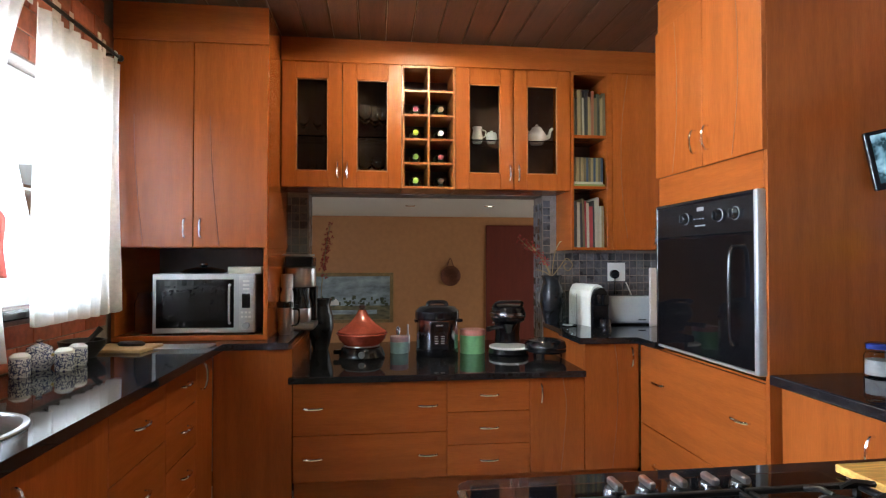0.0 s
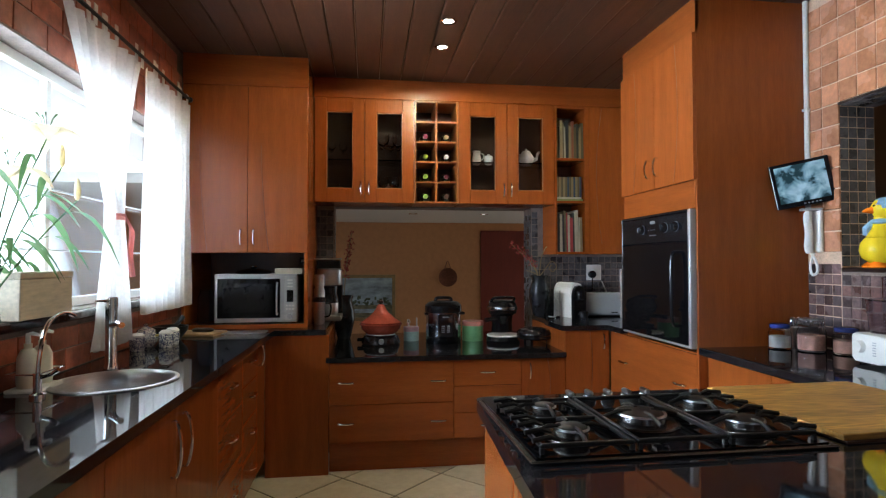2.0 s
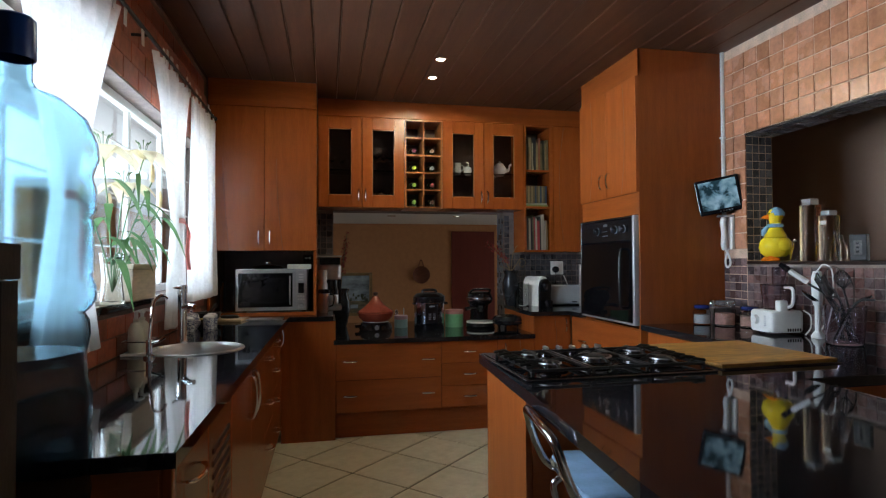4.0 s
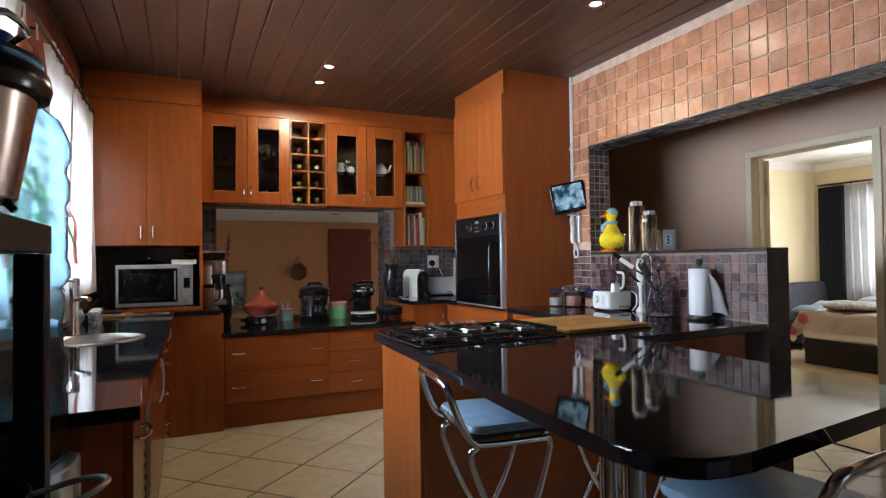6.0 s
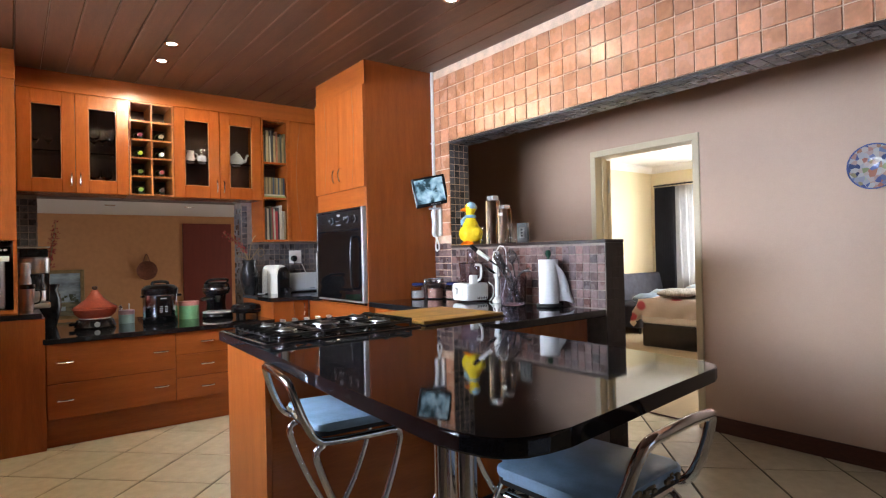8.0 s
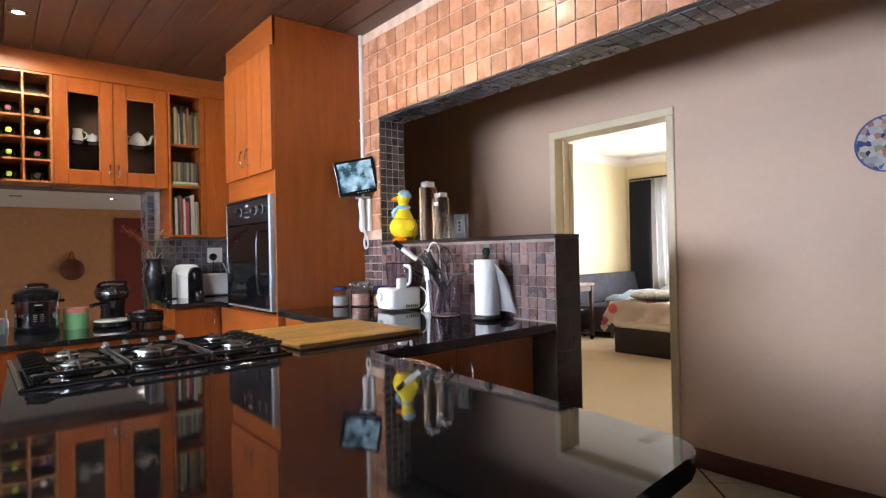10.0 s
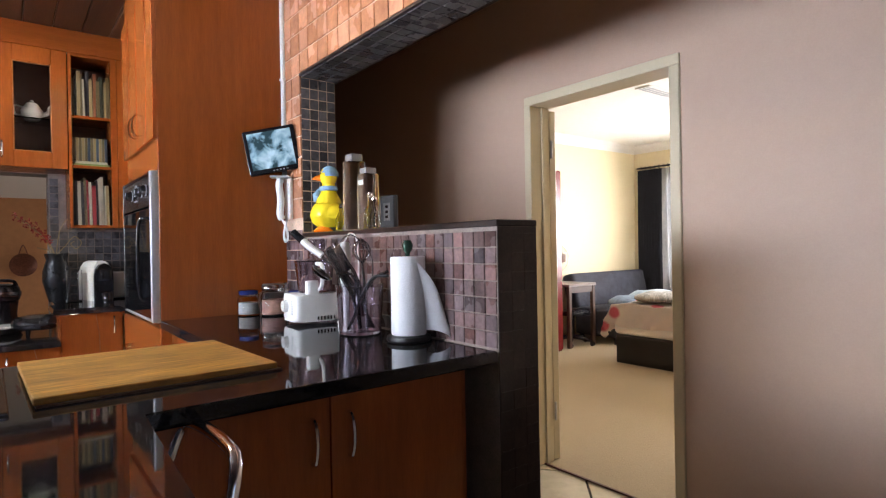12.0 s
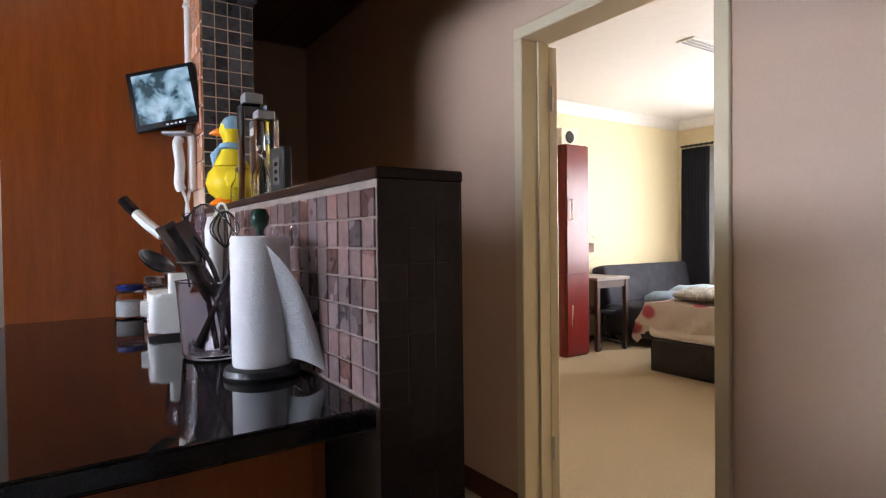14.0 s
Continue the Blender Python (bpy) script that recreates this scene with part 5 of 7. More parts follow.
part("lid", L([(0.04, 0.086), (0.03, 0.103), (0.008, 0.11), (0.011, 0.12), (0, 0.126)], 20), CHINA, t)
part("spout", T(spline([(0.05, 0, 0.035), (0.08, 0, 0.05), (0.09, 0, 0.085), (0.105, 0, 0.1)], 5), [0.014] * 6 + [0.009] * 10, 8), CHINA, t)
part("handle", T(spline([(-0.045, 0, 0.075), (-0.09, 0, 0.08), (-0.085, 0, 0.03), (-0.055, 0, 0.025)], 5), 0.005, 8), CHINA, t)
BOOKS = [material("book_cover%d" % k, tuple(v * 0.6 for v in c), 0.5, scale=80, vary=0.1) for k, c in enumerate(((0.16, 0.12, 0.06), (0.05, 0.055, 0.04), (0.35, 0.26, 0.13), (0.42, 0.04, 0.05), (0.5, 0.45, 0.36), (0.03, 0.03, 0.035), (0.33, 0.11, 0.05), (0.05, 0.08, 0.14), (0.55, 0.52, 0.42), (0.25, 0.30, 0.08)))]
PAGES = material("page_block", (0.66, 0.6, 0.47), 0.8, scale=300, vary=0.2, stretch=(20, 1, 1))


def book(x, z, w, h, d, mat, lean=0.0, y=3.345):
    t = thing("book", (x, y, z), "upright cook book on the shelf", "book", "cook books")
    m = pose(0, 0, 0, 0, lean, 0)
    bm = bmesh.new()
    for a, b in ((0.0, 0.002), (w - 0.002, w)):
        box(bm, a, 0.0, 0.0, b, d, h, m=m)
    box(bm, 0.002, 0.0, 0.0, w - 0.002, 0.003, h, m=m)
    part("cover", bm, mat, t)
    part("pages", box(bmesh.new(), 0.0025, 0.004, 0.003, w - 0.0025, d - 0.004, h - 0.003, m=m), PAGES, t)


rb = random.Random(4)
for z, total, hmin, hmax, cols in ((2.0885, 0.195, 0.23, 0.3, (0, 1, 2, 0, 4, 5, 2, 6)), (1.390, 0.2, 0.24, 0.32, (5, 4, 5, 0, 3, 8, 3, 5, 8, 4, 8, 2, 4))):
    x = 1.188
    k = 0
    while x < 1.184 + total:
        w = rb.uniform(0.008, 0.021)
        book(x, z, w, rb.uniform(hmin, hmax), 0.2, BOOKS[cols[k % len(cols)]], rb.uniform(-1.5, 0.5))
        x += w + 0.002
        k += 1
x = 1.19
for k in range(12):
    book(x, 1.8005, 0.014, 0.15, 0.11, BOOKS[(0, 2, 0, 2, 0, 7, 0, 2, 7, 2, 0, 7)[k]])
    x += 0.0158
t = thing("book_stack", (1.19, 3.345, 1.7705), "two flat green books lying on the shelf", "book")
part("lower_book", B(0, 0, 0, 0.2, 0.14, 0.014, 0.002), BOOKS[9], t)
part("upper_book", B(0.008, 0.004, 0.0141, 0.19, 0.14, 0.029, 0.002), BOOKS[8], t)

# ---- things on the tiled-wall worktop ----
JARGLASS = material("thin_jar_glass", (0.97, 0.98, 0.98), 0.03, trans=1.0, ior=1.12, scale=20, vary=0.01, bump=0.0)


def spice_jar(x, y, fill, lidmat, label, r=0.036, hgt=0.085):
    t = thing("spice_jar", (x, y, 0.9), label, "jar", "spice jars")
    part("jar", L([(0, 0), (r * 0.9, 0), (r, 0.006), (r, hgt * 0.75), (r * 0.85, hgt * 0.88), (r * 0.86, hgt), (r * 0.8, hgt), (r * 0.8, hgt * 0.88), (r * 0.94, hgt * 0.74), (r * 0.94, 0.008), (0, 0.006)], 24), JARGLASS, t)
    part("contents", L([(0, 0.008), (r * 0.92, 0.008), (r * 0.92, hgt * 0.6), (0, hgt * 0.62)], 24), fill, t)
    part("lid", L([(r * 0.9, hgt * 1.002), (r * 0.92, hgt * 1.16), (r * 0.8, hgt * 1.2), (0, hgt * 1.2)], 24), lidmat, t)
    part("clip_ring", L([(r * 0.9, hgt * 0.9), (r * 0.95, hgt * 0.93), (r * 0.9, hgt * 0.96)], 24), CHROME, t)


SALT = material("coarse_salt", (0.72, 0.72, 0.72), 0.7, scale=300, vary=0.25, bump=0.5)
PINKSALT = material("pink_salt", (0.62, 0.35, 0.28), 0.7, scale=300, vary=0.3, bump=0.5)
BLUELID = material("blue_glass_lid", (0.02, 0.03, 0.13), 0.2)
spice_jar(1.752, 1.778, SALT, BLUELID, "glass clip jar of white salt with blue lid", 0.05, 0.1)
spice_jar(1.84, 1.685, PINKSALT, JARGLASS, "glass clip jar of pink salt with glass lid", 0.06, 0.125)
spice_jar(1.918, 1.575, PINKSALT, BLUELID, "glass clip jar of brown spice with blue lid", 0.053, 0.102)
t = thing("shaker_rack", (1.895, 1.808, 0.9), "rack of chrome-lidded spice shakers", "spice rack")
part("stand", B(-0.07, -0.03, 0.0, 0.07, 0.03, 0.1, 0.004), STEEL, t)
for k in range(4):
    part("shaker", L([(0, 0.1), (0.016, 0.1), (0.017, 0.12), (0.016, 0.138), (0.01, 0.145), (0, 0.146)], 14, -0.052 + k * 0.035, 0), CHROME, t)

fp = thing("food_processor", (1.858, 1.30, 0.9), "white food processor with clear bowl", "food processor", rz=-4)
part("base", prism(bmesh.new(), rounded([(-0.10, -0.09), (0.09, -0.09), (0.09, 0.09), (-0.10, 0.09)], [0.03] * 4), 0.014, 0.125, 0.014), WHITEPL, fp, smooth=True)
part("column", prism(bmesh.new(), rounded([(-0.05, -0.085), (-0.0, -0.085), (0.0, -0.045), (-0.05, -0.045)], [0.012] * 4), 0.12, 0.18, 0.006), WHITEPL, fp)
part("dial", T([(-0.1, 0.03, 0.075), (-0.118, 0.03, 0.075)], [0.026, 0.022], 18), WHITEPL, fp)
for k in range(6):
    part("vent", B(-0.012 + k * 0.014, -0.0915, 0.02, -0.006 + k * 0.014, -0.0895, 0.035), BLACK, fp)
    part("print_mark", B(-0.102, -0.045, 0.045 + k * 0.01, -0.0995, -0.03, 0.049 + k * 0.01), SILVER, fp)
SMOKE = material("clear_tinted_plastic", (0.80, 0.76, 0.82), 0.06, trans=1.0, ior=1.3, scale=20, vary=0.02, bump=0.0)
bw = part("bowl", L([(0, 0.127), (0.065, 0.127), (0.07, 0.135), (0.082, 0.25), (0.078, 0.25), (0.067, 0.137), (0, 0.131)], 32, 0.02, 0.02), SMOKE, fp, "clear plastic bowl")
part("bowl_lid", L([(0.083, 0.251), (0.083, 0.262), (0.03, 0.27), (0.03, 0.268), (0.08, 0.258), (0.08, 0.251)], 32, 0.02, 0.02), SMOKE, bw)
part("feed_tube", L([(0.034, 0.27), (0.034, 0.355), (0.031, 0.355), (0.031, 0.27)], 24, 0.03, 0.02), SMOKE, bw)
part("bowl_handle", T(spline([(0.0, -0.06, 0.25), (0.0, -0.115, 0.24), (0.0, -0.11, 0.16), (0.0, -0.055, 0.14)], 5), 0.008, 8), WHITEPL, bw)
part("lead", T(spline([(0.08, -0.09, 0.13), (0.1, -0.115, 0.1), (0.095, -0.12, 0.04), (0.06, -0.125, 0.006)], 5), 0.004, 6), WHITEPL, fp)

uc = thing("utensil_tub", (1.862, 0.90, 0.9), "clear plastic tub full of steel kitchen utensils", "utensil holder")
part("tub", L([(0, 0), (0.072, 0), (0.076, 0.006), (0.088, 0.175), (0.091, 0.178), (0.086, 0.178), (0.073, 0.01), (0, 0.006)], 36), SMOKE, uc, "clear plastic tub")


def utensil(pts, rs, mat, head=None):
    u = part("utensil", T(spline(pts, 5), rs, 8), mat, uc)
    if head:
        part("head", head[0], head[1], u)


def scoop(c, r, tilt, mat=DARKSTEEL):
    bm = L([(0, -r * 0.45), (r * 0.5, -r * 0.38), (r * 0.85, -r * 0.2), (r, 0.0), (r * 0.96, 0.0), (r * 0.8, -r * 0.16), (0, -r * 0.4)], 20)
    bmesh.ops.transform(bm, matrix=Matrix.Translation(c) @ pose(0, 0, 0, *tilt), verts=bm.verts)
    return (bm, mat)


utensil([(0.04, -0.03, 0.02), (-0.03, 0.03, 0.2), (-0.1, 0.1, 0.28)], 0.006, DARKSTEEL)
utensil([(-0.1, 0.1, 0.285), (-0.13, 0.13, 0.315), (-0.15, 0.155, 0.34)], 0.013, WHITEPL)
utensil([(-0.15, 0.155, 0.341), (-0.165, 0.172, 0.36), (-0.175, 0.185, 0.375)], 0.014, BLACK)
utensil([(0.03, 0.05, 0.02), (-0.02, 0.0, 0.2), (-0.08, 0.03, 0.22)], 0.005, DARKSTEEL, scoop((-0.115, 0.07, 0.225), 0.045, (25, 30, 0)))
utensil([(0.0, 0.0, 0.02), (-0.02, 0.05, 0.2), (-0.05, 0.1, 0.33)], 0.007, DARKSTEEL)
utensil([(0.05, 0.02, 0.02), (0.0, 0.02, 0.2), (-0.04, 0.05, 0.28)], 0.006, DARKSTEEL)
utensil([(-0.03, 0.03, 0.02), (0.02, -0.04, 0.19), (0.06, -0.1, 0.21)], 0.006, MATTBLACK)
utensil([(-0.05, 0.0, 0.02), (0.03, -0.03, 0.185), (0.08, -0.07, 0.225)], 0.006, DARKSTEEL)
utensil([(0.0, -0.05, 0.02), (0.02, 0.0, 0.18), (0.03, 0.03, 0.25)], 0.005, DARKSTEEL)
for k in range(7):
    a = k * math.pi / 7
    dx, dy = math.cos(a), math.sin(a)
    part("whisk_wire", T(spline([(0.03, 0.03, 0.25), (0.03 + 0.035 * dx, 0.035 + 0.035 * dy, 0.3), (0.035, 0.045, 0.345), (0.03 - 0.035 * dx, 0.035 - 0.035 * dy, 0.3), (0.03, 0.03, 0.25)], 5), 0.0016, 5), DARKSTEEL, uc)
part("grater", box(bmesh.new(), -0.03, -0.003, 0.0, 0.03, 0.003, 0.2, 0.001, m=Matrix.Translation((0.0, 0.03, 0.14)) @ pose(0, 0, 0, -25, -20, 40)), DARKSTEEL, uc, "flat steel hand grater")
part("hoop", T(spline([(-0.05, 0.05, 0.16), (-0.06, 0.06, 0.3), (-0.01, 0.04, 0.36), (0.05, 0.0, 0.28), (0.05, 0.0, 0.16)], 5), 0.0025, 6), DARKSTEEL, uc)
part("spatula", box(bmesh.new(), -0.02, -0.002, 0.0, 0.02, 0.002, 0.1, 0.001, m=Matrix.Translation((-0.02, 0.04, 0.23)) @ pose(0, 0, 0, -15, -25, 20)), DARKSTEEL, uc)

hb = thing("hand_blender", (1.90, 1.085, 0.9), "white stick blender standing on its head", "blender")
part("head", L([(0, 0.001), (0.03, 0.001), (0.031, 0.012), (0.016, 0.035), (0, 0.036)], 20), WHITEPL, hb)
part("shaft", L([(0.013, 0.034), (0.013, 0.16), (0.02, 0.17), (0.024, 0.2), (0.026, 0.3), (0.018, 0.335), (0, 0.337)], 20), WHITEPL, hb)
part("lead", T(spline([(0, 0, 0.336), (0.01, -0.03, 0.37), (0.02, -0.07, 0.33), (0.03, -0.05, 0.15), (0.05, 0.05, 0.004)], 6), 0.0035, 6), WHITEPL, hb)

PAPER = material("embossed_paper", (0.80, 0.79, 0.80), 0.85, scale=240, vary=0.04, bump=0.6)
pt = thing("paper_towel_holder", (1.893, 0.63, 0.9), "kitchen paper roll on a dark wooden stand", "paper towel holder")
part("base", L([(0, 0), (0.07, 0), (0.075, 0.006), (0.072, 0.018), (0.06, 0.022), (0, 0.022)], 32), MATTBLACK, pt)
part("knob", L([(0.008, 0.28), (0.008, 0.292), (0.016, 0.302), (0.019, 0.318), (0.013, 0.333), (0, 0.336)], 18), material("dark_green_enamel", (0.01, 0.04, 0.025), 0.25), pt)
rl = part("roll", L([(0.018, 0.0225), (0.0565, 0.0225), (0.058, 0.026), (0.058, 0.275), (0.056, 0.279), (0.018, 0.279)], 40), PAPER, pt, "white embossed paper roll")
bm = bmesh.new()
rows = []
for i in range(15):
    u = i / 14
    row = []
    for j in range(13):
        v = j / 12
        # the free sheet: leaves the roll on a slant and falls forward to a point
        a = radians(-95) + v * 0.75
        p0 = Vector((0.0588 * math.cos(a), 0.0588 * math.sin(a), 0.262 - 0.225 * v))
        far = Vector((0.085, -0.075 - 0.01 * v, 0.125)).lerp(Vector((0.098, -0.118, 0.004)), 0.35 + 0.65 * v)
        q = p0.lerp(far, u)
        q += Vector((0.006 * math.sin(u * 4 + v * 3), -0.012 * math.sin(u * math.pi), 0.012 * math.sin(u * math.pi)))
        row.append(bm.verts.new(q))
    rows.append(row)
for i in range(14):
    for j in range(12):
        bm.faces.new((rows[i][j], rows[i][j + 1], rows[i + 1][j + 1], rows[i + 1][j]))
bmesh.ops.solidify(bm, geom=list(bm.faces), thickness=0.0012)
part("loose_sheet", bm, PAPER, rl, "torn free paper sheet")

# ---- things on the half-wall ledge ----
ZL = HWT
YELLOW = material("yellow_glaze", (0.83, 0.60, 0.02), 0.12, scale=30, vary=0.04, bump=0.0)
ORANGE = material("orange_glaze", (0.80, 0.20, 0.01), 0.15, bump=0.0)
PALEBLUE = material("pale_blue_glaze", (0.28, 0.46, 0.62), 0.2, scale=90, vary=0.15, bump=0.0)
t = thing("duck_cookie_jar", (XT + 0.065, 1.515, ZL), "yellow ceramic duck cookie jar with blue bonnet", "cookie jar", rz=-25)
t.scale = (1.13, 1.13, 1.13)
part("body", L([(0, 0.02), (0.04, 0.02), (0.062, 0.04), (0.07, 0.07), (0.064, 0.1), (0.052, 0.118), (0, 0.12)], 32, 0, 0, 0, 1.12, 1.0), YELLOW, t)
part("upper_body", L([(0.054, 0.1205), (0.05, 0.135), (0.036, 0.16), (0.026, 0.185), (0.028, 0.2), (0, 0.205)], 28), YELLOW, t)
hd = part("head", L([(0, 0.195), (0.025, 0.2), (0.037, 0.225), (0.036, 0.245), (0.024, 0.265), (0, 0.272)], 28), YELLOW, t)
part("bonnet", L([(0.0385, 0.232), (0.0385, 0.248), (0.026, 0.268), (0.01, 0.277), (0, 0.278)], 28, 0.005, 0), PALEBLUE, hd)
part("beak", T([(-0.028, 0, 0.228), (-0.05, 0, 0.226), (-0.066, 0, 0.222)], [0.016, 0.01, 0.003], 12), ORANGE, hd)
for s in (-1, 1):
    part("eye", T([(-0.031, s * 0.014, 0.243), (-0.034, s * 0.0155, 0.243)], [0.005, 0.004], 10), BLACK, hd)
    part("wing", L([(0, -0.03), (0.018, -0.02), (0.024, 0.0), (0.016, 0.025), (0, 0.035)], 16, 0.02, s * 0.066, 0.078, 1.3, 0.35), YELLOW, t)
    ft_ = part("foot", L([(0, 0), (0.026, 0), (0.03, 0.006), (0.022, 0.016), (0.01, 0.026), (0, 0.026)], 18, -0.025, s * 0.026, 0, 1.35, 0.8), ORANGE, t)
part("scarf", L([(0.034, 0.172), (0.04, 0.178), (0.037, 0.19), (0.029, 0.192)], 28), PALEBLUE, t)
part("scarf_end", T([(-0.036, 0, 0.18), (-0.05, 0.005, 0.155), (-0.05, 0.012, 0.13)], [0.008, 0.016, 0.012], 10), PALEBLUE, t)
for px, py, w, hgt, label in ((0.07, 1.275, 0.075, 0.335, "tall square clear glass bottle with chrome cap"), (0.075, 1.165, 0.07, 0.262, "square clear glass bottle with white label")):
    t = thing("glass_bottle", (XT + px, py, ZL), label, "bottle", "glass bottles")
    h = w / 2
    bm = prism(bmesh.new(), rounded([(-h, -h), (h, -h), (h, h), (-h, h)], [0.008] * 4, 3), 0.0, hgt * 0.9, 0.004)
    part("bottle", bm, GLASS, t)
    part("cap", B(-h * 0.75, -h * 0.75, hgt * 0.9, h * 0.75, h * 0.75, hgt, 0.004, 2), SILVER, t)
    if hgt < 0.3:
        part("label", B(-h - 0.0015, -0.02, hgt * 0.72, -h - 0.0005, 0.02, hgt * 0.8), WHITEPL, t)
for py, hgt in ((1.355, 0.12), (1.1, 0.15), (1.065, 0.13)):
    t = thing("oil_cruet", (XT + 0.045, py, ZL), "small clear glass cruet with chrome stopper", "cruet", "glass cruets")
    part("bottle", L([(0, 0), (0.024, 0), (0.026, 0.004), (0.025, hgt * 0.45), (0.01, hgt * 0.7), (0.009, hgt * 0.85), (0.007, hgt * 0.85), (0.008, hgt * 0.7), (0.022, hgt * 0.44), (0.022, 0.006), (0, 0.005)], 20), GLASS, t)
    part("stopper", L([(0.008, hgt * 0.855), (0.011, hgt * 0.9), (0.007, hgt), (0, hgt * 1.03)], 14), CHROME, t)
t = thing("framed_photo", (XT + 0.065, 0.985, ZL), "small black picture frame standing on the ledge", "picture frame", rz=8)
part("frame", B(-0.012, -0.042, 0.0, 0.012, 0.042, 0.13, 0.003), MATTBLACK, t)
part("print", B(-0.0135, -0.02, 0.03, -0.0125, 0.02, 0.1), material("dark_photo", (0.07, 0.06, 0.055), 0.4, scale=90, vary=0.5, bump=0.0), t)
for k in range(3):
    part("print_mark", B(-0.0145, -0.008, 0.04 + k * 0.02, -0.0136, 0.008, 0.05 + k * 0.02), BLACK, t)

# ---- intercom monitor, handset, conduit ----
t = thing("intercom_monitor", (1.88, 1.775, 1.695), "small dark flat monitor on a wall bracket showing a garden view", "monitor", rz=-34)
mm = pose(0, 0, 0, 0, -10, 0)
part("case", box(bmesh.new(), -0.126, -0.012, -0.108, 0.126, 0.018, 0.112, 0.006, 2, m=mm), BLACK, t)
SCREEN = material("screen_picture", (0.16, 0.30, 0.33), 0.25, scale=14, vary=0.5, big=0.6, bump=0.0, emit=0.2)
sc = part("screen", box(bmesh.new(), -0.106, -0.0135, -0.084, 0.106, -0.0125, 0.096, m=mm), SCREEN, t, "lit blue-green screen")
nt = SCREEN.node_tree
sn = nt.nodes.new("ShaderNodeTexNoise")
sn.inputs["Scale"].default_value, sn.inputs["Detail"].default_value, sn.inputs["Distortion"].default_value = 13, 3, 0.35
st_ = nt.nodes.new("ShaderNodeTexCoord")
sr = nt.nodes.new("ShaderNodeValToRGB")
sr.color_ramp.elements[0].position, sr.color_ramp.elements[1].position = 0.42, 0.5
sr.color_ramp.elements[0].color, sr.color_ramp.elements[1].color = (0.015, 0.035, 0.042, 1), (0.15, 0.25, 0.30, 1)
e = sr.color_ramp.elements.new(0.62)
e.color = (0.34, 0.46, 0.5, 1)
nt.links.new(st_.outputs["Object"], sn.inputs["Vector"])
nt.links.new(sn.outputs[0], sr.inputs[0])
nt.links.new(sr.outputs[0], nt.nodes["Principled BSDF"].inputs["Base Color"])
nt.links.new(sr.outputs[0], nt.nodes["Principled BSDF"].inputs["Emission Color"])
nt.nodes["Principled BSDF"].inputs["Emission Strength"].default_value = 0.42
for k in range(5):
    part("button", box(bmesh.new(), -0.01 + k * 0.016, -0.0145, -0.1, -0.002 + k * 0.016, -0.0115, -0.095, m=mm), SILVER, t)
part("arm", T([(0.0, 0.02, 0.0), (0.04, 0.07, 0.0), (0.085, 0.082, 0.0)], 0.012, 8), BLACK, t)
part("tray", B(-0.01, -0.02, -0.132, 0.08, 0.04, -0.122, 0.002), SILVER, t)
t = thing("intercom_handset", (XT - 0.012, 1.79, 1.46), "white wall intercom handset with curled cord", "intercom")
part("wall_unit", B(-0.018, -0.035, -0.1, 0.005, 0.03, 0.11, 0.008, 2), WHITEPL, t)
part("handset", T(spline([(-0.045, 0.0, 0.1), (-0.055, 0.0, 0.07), (-0.047, 0.0, 0.0), (-0.052, 0.0, -0.07), (-0.042, 0.0, -0.1)], 5), [0.014] + [0.018] * 19 + [0.014], 12), WHITEPL, t)
part("cord", T(spline([(-0.04, 0, -0.1), (-0.03, -0.02, -0.14), (-0.025, -0.025, -0.19), (-0.025, 0.005, -0.21), (-0.025, 0.02, -0.17), (-0.015, 0.01, -0.1)], 6), 0.006, 8), WHITEPL, t)
t = thing("cable_conduit", (XT - 0.014, 1.845, 1.57), "white plastic cable conduit running up to the ceiling", "conduit")
part("pipe", L([(0, 0), (0.0125, 0), (0.0125, CEIL - 1.571), (0, CEIL - 1.571)], 14), WHITEPL, t)
part("clip", B(-0.015, -0.016, 0.5, 0.012, 0.016, 0.512, 0.002), WHITEPL, t)

# ---- bar stools and bar legs ----
FOAM = material("torn_foam", (0.28, 0.22, 0.14), 0.9, scale=120, vary=0.4, bump=0.5)
st = thing("bar_stool", (0.29, 0.12, 0), "chrome bar stool with worn pale blue vinyl seat", "stool", "bar stools", rz=-7)
SZ = 0.715
pad = rounded([(-0.16, -0.175), (0.16, -0.165), (0.16, 0.165), (-0.16, 0.175)], [0.04] * 4, 5)
part("seat", prism(bmesh.new(), pad, SZ - 0.026, SZ, 0.01), BLUEVINYL, st, "worn pale blue vinyl pad", smooth=True)
part("seat_base", prism(bmesh.new(), [(x_ * 0.98, y_ * 0.98) for x_, y_ in pad], SZ - 0.04, SZ - 0.0262), MATTBLACK, st)
bm = bmesh.new()
rs = random.Random(9)
for k in range(26):
    yy = rs.uniform(-0.15, 0.15)
    c = Vector((-0.162 + rs.uniform(-0.004, 0.004), yy, SZ - 0.014 + rs.uniform(-0.01, 0.006)))
    box(bm, c.x - 0.004, c.y - rs.uniform(0.004, 0.014), c.z - 0.003, c.x + 0.004, c.y + rs.uniform(0.004, 0.014), c.z + rs.uniform(0.002, 0.008), 0.001)
tagged(part("torn_edge", bm, FOAM, st, "torn vinyl edge with bare foam", smooth=False), kind="stuff")
